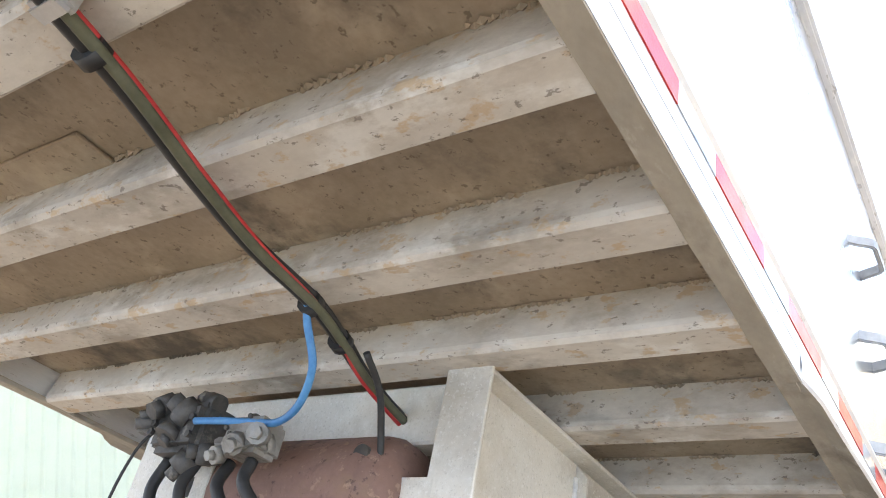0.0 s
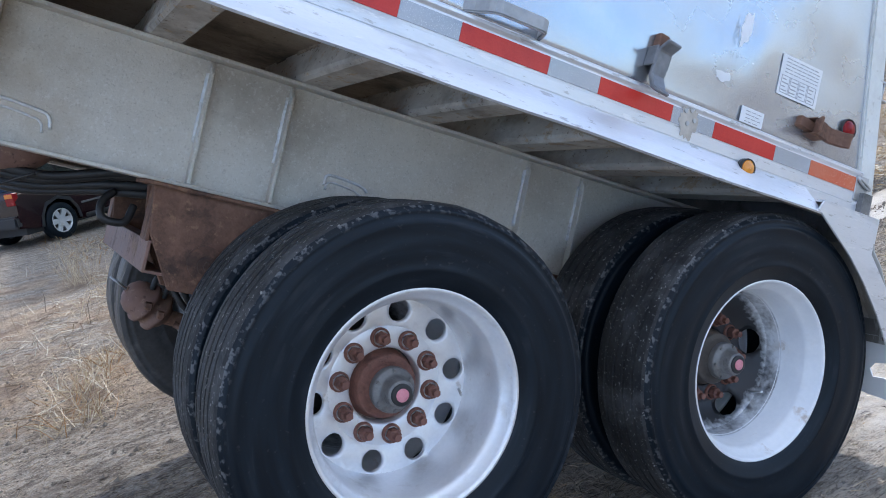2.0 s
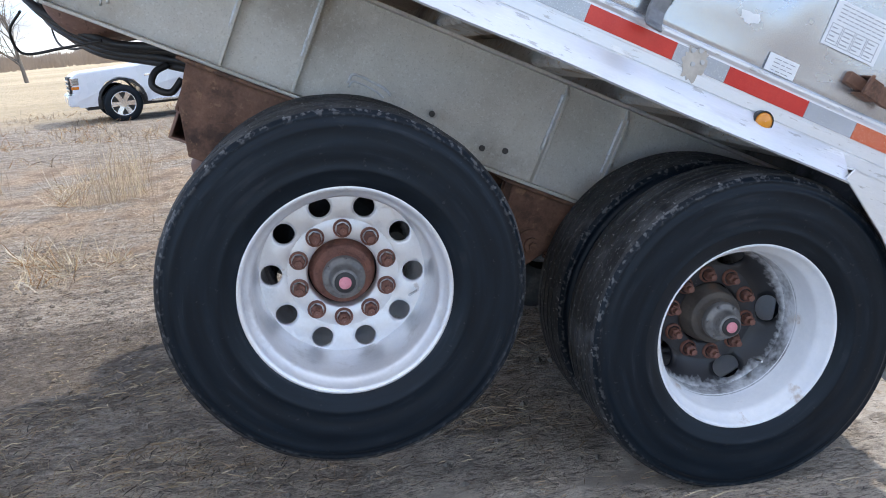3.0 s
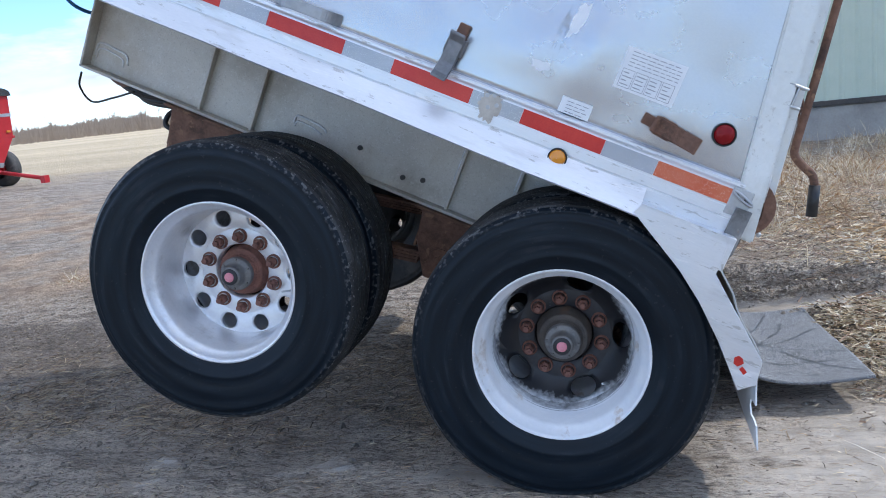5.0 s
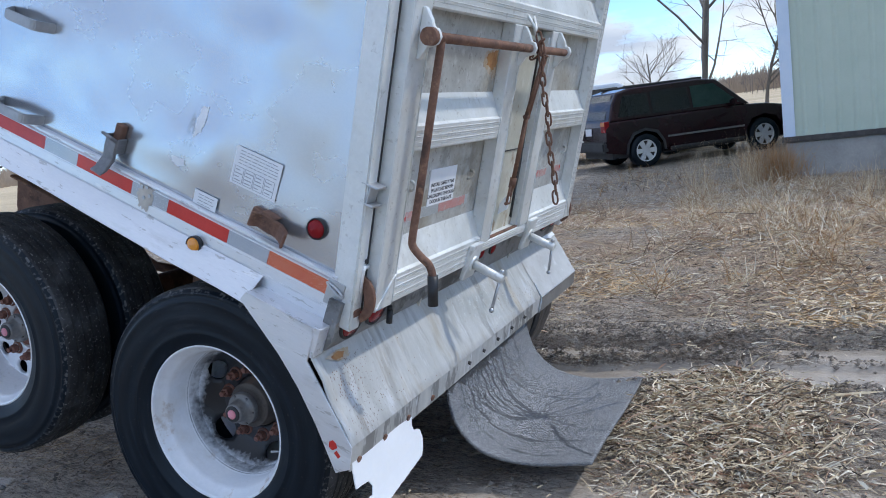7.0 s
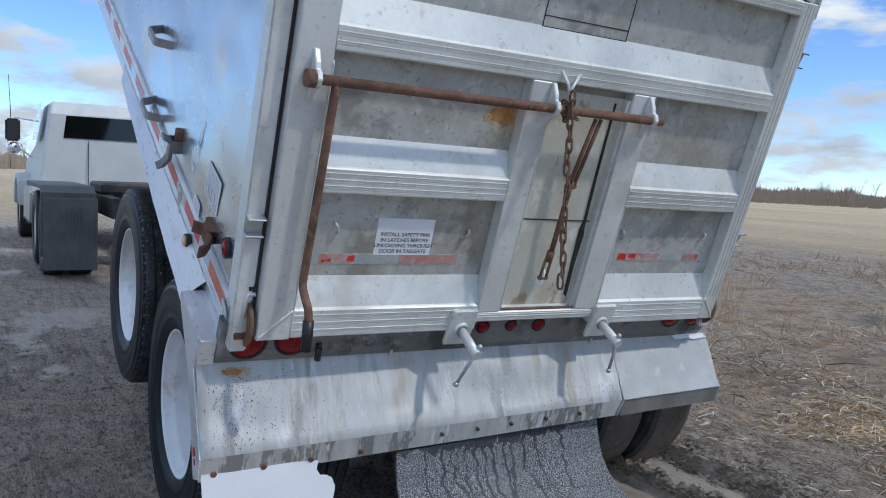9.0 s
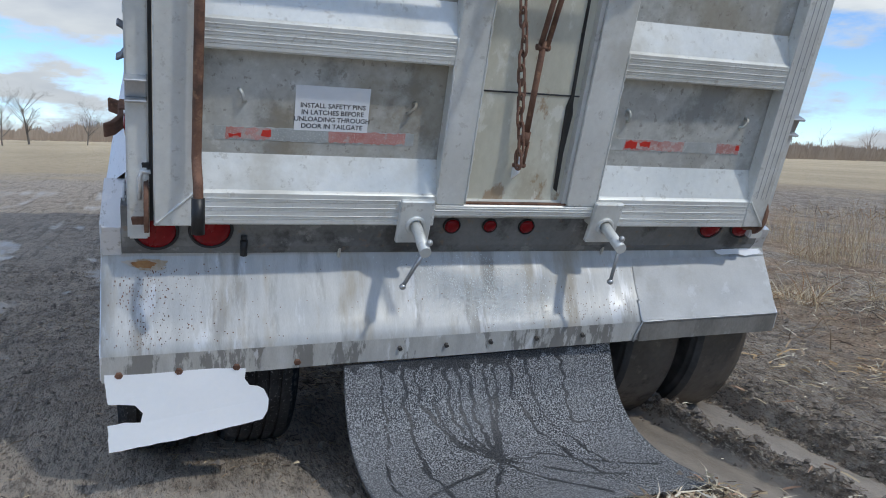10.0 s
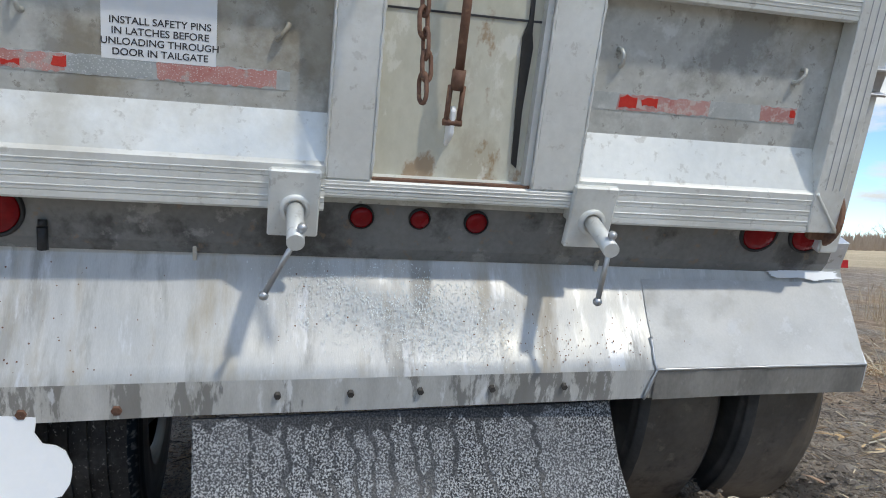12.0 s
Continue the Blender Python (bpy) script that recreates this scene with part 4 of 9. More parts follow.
def step_handle(z):
    """A flat-bar foothold loop standing out from the sheet."""
    bm = bmesh.new()
    path = [(-1.075, 0.014), (-1.052, -0.010), (-1.030, -0.045), (-1.018, -0.058), (-1.00, -0.064), (-0.875, -0.064), (-0.857, -0.058), (-0.848, -0.045), (-0.835, -0.010), (-0.825, 0.014)]
    inner = []
    for i, p in enumerate(path):
        a, b = Vector(path[max(i - 1, 0)]), Vector(path[min(i + 1, len(path) - 1)])
        d = (b - a).normalized()
        inner.append((p[0] - d.y * 0.014, p[1] + d.x * 0.014))
    lo = [[bm.verts.new((q[0], q[1], z + s)) for q in path] + [bm.verts.new((q[0], q[1], z + s)) for q in inner] for s in (-0.019, 0.019)]
    n = len(path)
    for i in range(n - 1):
        for s in (0, 1):
            v = lo[s]
            bm.faces.new((v[i], v[i + 1], v[n + i + 1], v[n + i]))
        bm.faces.new((lo[0][i], lo[0][i + 1], lo[1][i + 1], lo[1][i]))
        bm.faces.new((lo[0][n + i], lo[0][n + i + 1], lo[1][n + i + 1], lo[1][n + i]))
    bmesh.ops.recalc_face_normals(bm, faces=bm.faces[:])
    soften(bm, 0.004, 2)
    return part("step_handle", bm, M["handle"], trailer, "cast aluminium foothold on the side", smooth=False)


for z in (0.158, 0.512, 0.866):
    step_handle(z)


def tarp_hook(x, z, turn):
    """A rusty strap with a bent grey keeper, riveted to the sheet."""
    h = empty("side_latch", trailer)
    h.matrix_basis = Matrix.Translation((x, 0.008, z)) @ Matrix.Rotation(radians(turn), 4, "Y") @ Matrix.Diagonal((1, 1.35, 1, 1))
    bm = bmesh.new()
    box(bm, (-0.018, -0.016, 0.0), (0.018, 0.004, 0.075))
    soften(bm, 0.003, 1)
    part("strap", bm, M["rust"], h, "rusted latch strap")
    bm = bmesh.new()
    prism(bm, [(-0.052, 0.045), (-0.020, 0.02), (-0.018, -0.06), (-0.036, -0.10), (-0.056, -0.115), (-0.062, -0.108), (-0.046, -0.093), (-0.030, -0.056), (-0.032, 0.015), (-0.056, 0.035)], "x", -0.026, 0.026)
    box(bm, (-0.030, -0.030, -0.03), (-0.024, 0.004, 0.03))
    box(bm, (0.024, -0.030, -0.03), (0.030, 0.004, 0.03))
    soften(bm, 0.003, 1)
    part("keeper", bm, M["keeper"] if abs(turn) < 40 else M["rust"], h, "bent steel keeper")
    return h


tarp_hook(-0.436, 0.215, 6)
tarp_hook(0.275, 0.205, -82)


def bars_placard(x0, z0, x1, z1, rows, pics):
    """A sticker with bars of print."""
    lab = part("placard", boxbm((x0, 0.002, z0), (x1, 0.004, z1)), M["paper"], trailer, "white printed placard on the side")
    bm = bmesh.new()
    rnd = random.Random(int(x0 * 1000) + 77)
    hgt = z1 - z0
    for r in range(rows):
        z = z1 - 0.010 - r * 0.011
        x = x0 + 0.02
        while x < x1 - 0.022:
            w = rnd.uniform(0.008, 0.024)
            box(bm, (x, 0.0012, z - 0.0022), (min(x + w, x1 - 0.012), 0.0022, z))
            x += w + 0.005
    if pics:
        zt = z1 - 0.012 - rows * 0.011
        zb = z0 + 0.008
        for k in range(4):
            a = x0 + 0.010 + k * (x1 - x0 - 0.02) / 4
            w = (x1 - x0 - 0.02) / 4 - 0.004
            for lo, hi in (((a, zt - 0.0015), (a + w, zt)), ((a, zb), (a + w, zb + 0.0015)), ((a, zb), (a + 0.0015, zt)), ((a + w - 0.0015, zb), (a + w, zt))):
                box(bm, (lo[0], 0.0012, lo[1]), (hi[0], 0.0022, hi[1]))
            for r in range(4):
                box(bm, (a + 0.005, 0.0012, zb + 0.008 + r * 0.012), (a + 0.005 + rnd.uniform(0.015, 0.032), 0.0022, zb + 0.011 + r * 0.012))
    part("print", bm, M["greyink"], lab)


bars_placard(0.076, 0.270, 0.270, 0.402, 5, True)
bars_placard(-0.057, 0.140, 0.045, 0.190, 4, False)
# ---------------------------------------------------------------- air tank, valves and hoses under the bed
bm = bmesh.new()
lathe(bm, [(0.0005, 0.775), (0.08, 0.78), (0.135, 0.80), (0.163, 0.84), (0.168, 0.87), (0.168, 1.43), (0.163, 1.46), (0.135, 1.50), (0.08, 1.52), (0.0005, 1.525)], 40, "y", (-2.02, 0.0, -0.352))
tank = part("air_tank", bm, M["rustbrown"], trailer, "rust brown steel air tank")
for y in (1.37,):
    bm = bmesh.new()
    lathe(bm, [(0.169, y - 0.018), (0.172, y - 0.016), (0.172, y + 0.016), (0.169, y + 0.018)], 40, "y", (-2.02, 0.0, -0.352))
    part("tank_strap", bm, M["darksteel"], tank)
bm = bmesh.new()
disc(bm, (-2.165, 0.86, -0.27), 0.022, "x", 0.03, 12)
part("tank_port", bm, M["darksteel"], tank)


def valve(c, size, mat, seed, label):
    """A knobbly cast valve body with ports."""
    rnd = random.Random(seed)
    v = part("relay_valve", boxbm((c[0] - size * 0.5, c[1] - size * 0.7, c[2] - size * 0.5), (c[0] + size * 0.5, c[1] + size * 0.7, c[2] + size * 0.5), size * 0.14, 2), mat, trailer, label)
    for k in range(9):
        bm = bmesh.new()
        o = Vector((rnd.uniform(-0.6, 0.1), rnd.uniform(-0.9, 0.9), rnd.uniform(-0.6, 0.7))) * size
        d = Vector((rnd.uniform(-1, 0), rnd.uniform(-0.6, 0.6), rnd.uniform(-1, 1))).normalized() * size * rnd.uniform(0.3, 0.6)
        p = Vector(c) + o
        tube(bm, [p, p + d * 0.6], size * rnd.uniform(0.18, 0.32), 10)
        tube(bm, [p + d * 0.5, p + d], size * rnd.uniform(0.12, 0.2), 6)
        part("valve_port", bm, mat, v)
    for k in range(5):
        bm = bmesh.new()
        o = Vector((-0.52, rnd.uniform(-0.6, 0.6), rnd.uniform(-0.4, 0.45))) * size
        disc(bm, Vector(c) + o, size * 0.07, "x", -size * 0.08, 6)
        part("valve_bolt", bm, M["darksteel"], v)
    return v


M["cast"] = surf("dusty_cast_aluminium", (0.20, 0.19, 0.175), (0.34, 0.325, 0.30), (0.45, 0.65), 0.5, 14, 80, 0.25, stain=[((0.14, 0.12, 0.10), 16, 0.56, 0.1, 0.8)])
M["castdark"] = surf("greasy_cast_valve", (0.05, 0.048, 0.046), (0.12, 0.112, 0.105), (0.5, 0.75), 0.2, 14, 80, 0.3, stain=[((0.30, 0.27, 0.23), 18, 0.6, 0.1, 0.8)])
valve((-2.255, 1.325, -0.245), 0.125, M["castdark"], 3, "greasy grey cast relay valve")
valve((-2.275, 1.085, -0.275), 0.085, M["cast"], 4, "bright cast aluminium relay valve")
part("valve_bracket", boxbm((-2.19, 1.30, -0.50), (-2.18, 1.55, -0.19), 0.003), M["beam"], trailer)


def hose(name, pts, r, mat, label, n=10):
    return part(name, tubebm(curve_pts(pts, 7), r, n), mat, trailer, label)


under_hoses = [
    [(-2.26, 1.38, -0.310), (-2.27, 1.39, -0.400), (-2.24, 1.33, -0.500), (-2.14, 1.16, -0.540), (-1.95, 0.95, -0.555), (-1.72, 0.83, -0.505), (-1.50, 0.79, -0.490), (-1.36, 0.86, -0.600)],
    [(-2.26, 1.27, -0.310), (-2.28, 1.27, -0.400), (-2.24, 1.21, -0.495), (-2.12, 1.05, -0.535), (-1.92, 0.90, -0.535), (-1.70, 0.80, -0.480), (-1.48, 0.80, -0.465), (-1.34, 0.93, -0.620)],
    [(-2.28, 1.13, -0.330), (-2.30, 1.12, -0.400), (-2.25, 1.05, -0.470), (-2.12, 0.93, -0.505), (-1.92, 0.84, -0.515), (-1.70, 0.77, -0.453), (-1.52, 0.80, -0.445), (-1.30, 0.95, -0.580)],
    [(-2.29, 1.05, -0.330), (-2.30, 1.04, -0.390), (-2.25, 0.97, -0.455), (-2.12, 0.88, -0.490), (-1.90, 0.82, -0.500), (-1.68, 0.76, -0.437), (-1.50, 0.82, -0.435), (-1.32, 0.90, -0.530)],
]
for pts in under_hoses:
    hose("brake_hose", pts, 0.0145, M["black"], "black rubber brake hose")
hose("cable", [(-2.26, 1.42, -0.20), (-2.30, 1.47, -0.30), (-2.29, 1.50, -0.50), (-2.22, 1.42, -0.60), (-2.10, 1.18, -0.60), (-1.95, 1.0, -0.52)], 0.004, M["black"], "thin black cable", 6)
hose("cable", [(-1.92, 0.78, -0.50), (-2.05, 0.84, -0.58), (-2.16, 0.86, -0.64), (-2.20, 0.80, -0.58), (-2.17, 0.74, -0.50)], 0.005, M["black"], "thin black cable", 6)
hose("brake_hose", [(-1.70, 0.80, -0.50), (-1.73, 0.78, -0.54), (-1.72, 0.76, -0.585), (-1.66, 0.76, -0.585), (-1.64, 0.78, -0.53)], 0.012, M["black"], "black rubber brake hose")
for k, (dx, dy) in enumerate(((0, 0), (0.05, 0.03), (0.10, 0.01))):
    hose("brake_hose", [(-1.58 + dx, 0.80 + dy, -0.50), (-1.56 + dx, 0.79 + dy, -0.58), (-1.52 + dx, 0.76 + dy, -0.68), (-1.44 + dx * 0.6, 0.74 + dy, -0.80), (-1.30 + dx * 0.5, 0.76 + dy, -0.86)], 0.010, M["black"], "black rubber brake hose")
# the harness along the bed
way = [(-7.0, 0.56, -0.066), (-5.2, 0.60, -0.066), (-4.2, 0.56, -0.067), (-3.5, 0.580, -0.070), (-3.14, 0.635, -0.073), (-2.87, 0.72, -0.073), (-2.68, 0.77, -0.073), (-2.49, 0.79, -0.076), (-2.35, 0.824, -0.084), (-2.2, 0.86, -0.10), (-1.9, 0.89, -0.13)]


def harness(name, off, r, mat, label, twist=0.0):
    pts = []
    for i, p in enumerate(way):
        a = twist * i
        pts.append((p[0], p[1] + off[0] * math.cos(a) - off[1] * math.sin(a), p[2] - 0.012 + off[0] * math.sin(a) + off[1] * math.cos(a)))
    return hose(name, pts, r, mat, label, 8)


M["greencable"] = surf("olive_air_line", (0.07, 0.075, 0.045), (0.13, 0.13, 0.085), (0.5, 0.7), 0, 10, 60, 0.1)
harness("wire_loom", (0.0, 0.0), 0.013, M["black"], "black corrugated wire loom")
harness("air_line", (0.018, 0.006), 0.007, M["redcable"], "red air line", 0.45)
harness("air_line", (-0.019, 0.004), 0.010, M["greencable"], "olive green air line", 0.1)
harness("air_line", (0.006, -0.016), 0.007, M["black"], "black air line", 0.5)
for i in (4, 7, 8):
    p = Vector(way[i]) + Vector((0, 0, -0.012))
    bm = bmesh.new()
    d = (Vector(way[i + 1]) - Vector(way[i - 1])).normalized()
    tube(bm, [p - d * 0.012, p + d * 0.012], 0.026, 12)
    part("cable_tie", bm, M["black"], trailer)
hose("blue_air_line", [(-2.50, 0.79, -0.092), (-2.475, 0.80, -0.125), (-2.42, 0.81, -0.19), (-2.37, 0.87, -0.245), (-2.33, 0.96, -0.262), (-2.31, 1.05, -0.250), (-2.32, 1.16, -0.245), (-2.33, 1.24, -0.245)], 0.0085, M["bluecable"], "blue air line hanging in a loop", 10)
bm = bmesh.new()
box(bm, (-3.24, 0.575, -0.10), (-3.20, 0.645, -0.05))
soften(bm, 0.008, 2)
part("cable_clamp", bm, M["greysteel"], trailer)
# black bundle that drops behind the beam's end
hose("wire_loom", [(-2.30, 0.79, -0.10), (-2.22, 0.80, -0.15), (-2.16, 0.82, -0.22), (-2.12, 0.83, -0.30)], 0.008, M["black"], "black corrugated wire loom")

# square patch plate welded to the floor's underside
patch = part("patch_plate", boxbm((-2.96, 1.04, 0.050), (-2.85, 1.36, 0.061), 0.003), M["floorunder"], trailer, "grimy patch plate welded under the floor")
# ---------------------------------------------------------------- rear end: corner posts, lamp bar, apron
for y0, y1 in ((0.0, 0.062), (WIDE - 0.062, WIDE)):
    pts = [(rear_x(z) + d, z) for z, d in ((-0.03, -0.085), (1.50, -0.085), (1.50, 0.0), (-0.03, 0.0))]
    part("corner_post", prismbm(pts, "y", y0, y1, 0.006, 2), M["gate"], trailer, "silver aluminium rear corner post")
    # a black strip stands in for the shade inside the gap by the gate
    ya, yb = (0.0625, 0.0725) if y0 == 0.0 else (WIDE - 0.0725, WIDE - 0.0625)
    part("gate_gap", prismbm([(rear_x(z) + d, z) for z, d in ((0.03, -0.03), (1.48, -0.03), (1.48, -0.002), (0.03, -0.002))], "y", ya, yb), M["black"], trailer, "black strip for the dark gap along the gate")
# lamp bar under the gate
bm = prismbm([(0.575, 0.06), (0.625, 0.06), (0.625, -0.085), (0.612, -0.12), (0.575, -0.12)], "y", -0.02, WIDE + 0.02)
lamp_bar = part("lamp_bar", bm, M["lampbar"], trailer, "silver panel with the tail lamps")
for y, z, r in ((0.080, -0.026, 0.069), (0.243, -0.020, 0.069), (1.043, 0.0, 0.031), (1.184, 0.001, 0.027), (1.326, -0.002, 0.031), (2.113, 0.004, 0.056), (2.262, 0.006, 0.056)):
    lamp((0.626, y, z), r, "x", M["redlens"], 1)


def apron_line(y):
    """Front edge, crease and foot of the apron at y."""
    t = (y + 0.08) / 2.51
    w = 0.005 * noise.noise((y * 2.2, 0, 4))
    return [(0.600, -0.112 + 0.02 * t), (0.598 + 0.01, -0.135 + 0.02 * t), (0.834 - 0.012 * t + w, -0.352 + 0.068 * t + w), (0.853 - 0.014 * t + w, -0.438 + 0.083 * t + 1.6 * w)]


def apron():
    bm = bmesh.new()
    n = 60
    rows = []
    for i in range(n + 1):
        y = -0.08 + 2.51 * i / n
        p = apron_line(y)
        fine = [p[0], p[1]]
        for k in range(1, 8):
            s = k / 8
            d = 0.006 * noise.noise((y * 2.0, s * 2.5, 11)) + 0.003 * noise.noise((y * 6, s * 5, 2))
            fine.append((p[1][0] + (p[2][0] - p[1][0]) * s + d, p[1][1] + (p[2][1] - p[1][1]) * s + d))
        fine += [p[2], p[3]]
        rows.append([bm.verts.new((x, y, z)) for x, z in fine])
    for a, b in zip(rows, rows[1:]):
        for k in range(len(a) - 1):
            f = bm.faces.new((a[k], a[k + 1], b[k + 1], b[k]))
            f.smooth = k not in (0, len(a) - 2)
            f.material_index = int(k == len(a) - 2)
    bmesh.ops.recalc_face_normals(bm, faces=bm.faces[:])
    ob = part("apron", bm, [M["chute"], M["lip"]], trailer, "stained sloping aluminium apron below the tailgate")
    so = ob.modifiers.new("thickness", "SOLIDIFY")
    so.thickness, so.offset = 0.006, -1
    for y in (-0.03, 0.146, 0.322, 0.516, 0.862, 1.03, 1.196, 1.373, 1.56):
        p = apron_line(y)
        x, z = (p[2][0] + p[3][0]) / 2, (p[2][1] + p[3][1]) / 2 - (0.02 if y < 0.6 else -0.005)
        bm = bmesh.new()
        disc(bm, (x - 0.004, y, z), 0.012 if y < 0.6 else 0.008, "x", 0.014, 6)
        part("bolt", bm, M["rust"] if y < 0.6 else M["darksteel"], ob)
    return ob


ap = apron()


def apron_patch():
    """The newer sheet welded over the far end, its lip and its lumpy weld."""
    def wave(y, s):
        return (0.006 * noise.noise((y * 2.0, s * 2.5, 11)) + 0.003 * noise.noise((y * 6, s * 5, 2))) * (0 < s < 1)

    rows, lips = [], []
    n = 24
    bm = bmesh.new()
    for i in range(n + 1):
        y = 1.804 + (2.428 - 1.804) * i / n
        p = apron_line(y)
        rows.append([bm.verts.new((p[1][0] + (p[2][0] - p[1][0]) * s + 0.002 + wave(y, s), y, p[1][1] + (p[2][1] - p[1][1]) * s + 0.002 + wave(y, s))) for s in (0.125, 0.25, 0.375, 0.5, 0.625, 0.75, 0.875, 1.0)])
        lips.append((p[2], p[3], y))
    for a, b in zip(rows, rows[1:]):
        for k in range(7):
            bm.faces.new((a[k], a[k + 1], b[k + 1], b[k])).smooth = True
    bmesh.ops.recalc_face_normals(bm, faces=bm.faces[:])
    part("patch_sheet", bm, M["patch"], ap, "brighter aluminium patch sheet")
    bm = bmesh.new()
    v = [[bm.verts.new((a[0] + 0.005, y, a[1])), bm.verts.new((b[0] + 0.005, y, b[1] - 0.002))] for a, b, y in lips]
    for a, b in zip(v, v[1:]):
        bm.faces.new((a[0], a[1], b[1], b[0]))
    bmesh.ops.recalc_face_normals(bm, faces=bm.faces[:])
    part("patch_lip", bm, M["darklip"], ap, "dark wet lip of the patch")
    bm = bmesh.new()
    rnd = random.Random(4)
    p = apron_line(1.804)
    pts = [(p[1][0] + (p[2][0] - p[1][0]) * s / 20 + 0.004, 1.804 + rnd.uniform(-0.003, 0.003), p[1][1] + (p[2][1] - p[1][1]) * s / 20 + 0.004) for s in range(14, 21)]
    pts += [(p[2][0] + (p[3][0] - p[2][0]) * s / 6 + 0.006, 1.804 - 0.004 * s, p[2][1] + (p[3][1] - p[2][1]) * s / 6) for s in range(1, 7)]
    tube(bm, pts, [rnd.uniform(0.003, 0.006) for _ in pts], 6)
    pts = [(a[0] + 0.005, y, a[1] + 0.004) for a, b, y in lips]
    tube(bm, pts, [rnd.uniform(0.002, 0.005) for _ in pts], 6)
    part("weld_bead", bm, M["greysteel"], ap, "bright weld bead")


apron_patch()
# side plates that carry the apron
for y0, y1 in ((-0.084, -0.076), (2.426, 2.434)):
    u = 0.0 if y0 < 0 else 1.0
    part("apron_side_plate", prismbm([(0.284, -0.063), (0.30, -0.030), (0.575, -0.030), (0.588, -0.06), (0.592, -0.15), (0.834 - 0.012 * u, -0.352 + 0.068 * u), (0.850 - 0.012 * u, -0.43 + 0.080 * u), (0.805, -0.470 + 0.115 * u), (0.683, -0.342 + 0.075 * u), (0.579, -0.249 + 0.04 * u), (0.482, -0.178)], "y", y0, y1, 0.0015), M["rail"], trailer, "white apron side plate behind the wheel")
    ya, yb = sorted((y0, 0.0)) if y0 < 0 else (2.32, 2.43)
    part("apron_top_plate", boxbm((0.30, ya, -0.034), (0.59, yb, -0.028)), M["rail"], trailer)
for y0, y1 in ((-0.078, -0.021), (WIDE + 0.021, 2.428)):
    part("end_cap", boxbm((0.574, y0, -0.136), (0.606, y1, -0.026), 0.002), M["rail"], trailer, "white end cap beside the lamp panel")
bm = bmesh.new()
prism(bm, [(0.752, -0.372), (0.762, -0.362), (0.776, -0.366), (0.786, -0.380), (0.772, -0.396), (0.757, -0.392)], "y", -0.0862, -0.0847)
prism(bm, [(0.786, -0.390), (0.806, -0.402), (0.800, -0.414), (0.780, -0.402)], "y", -0.0862, -0.0847)
part("red_mark", bm, M["tape_red"], trailer, "small red emblem without letters")


def torn_flap():
    """The white flap at the near end of the apron, with a torn bite out of it."""
    inv = BED.inverted()
    out = [(-0.084, 0.425), (0.34, 0.43), (0.335, 0.380), (0.352, 0.356), (0.378, 0.350), (0.398, 0.338), (0.413, 0.305), (0.408, 0.262), (0.392, 0.238), (0.25, 0.214), (0.12, 0.195), (-0.075, 0.172), (-0.078, 0.258), (-0.03, 0.266), (0.017, 0.260), (0.026, 0.292), (0.004, 0.319), (-0.04, 0.324), (-0.077, 0.327)]
    bm = bmesh.new()
    fine = []
    for a, b in zip(out, out[1:] + out[:1]):
        n = max(1, int(math.hypot(b[0] - a[0], b[1] - a[1]) / 0.02))
        fine += [(a[0] + (b[0] - a[0]) * k / n, a[1] + (b[1] - a[1]) * k / n) for k in range(n)]
    rnd = random.Random(2)
    fine = [(y + rnd.uniform(-0.0015, 0.0015), z + rnd.uniform(-0.0015, 0.0015)) for y, z in fine]
    prism(bm, fine, "x", 0.612, 0.617)
    for v in bm.verts:
        v.co.x += 0.012 * math.sin((v.co.z - 0.43) * 9) * (0.4 + v.co.y)
        v.co = inv @ v.co
    part("mud_flap", bm, M["whitesheet"], trailer, "torn white plastic mud flap")


torn_flap()


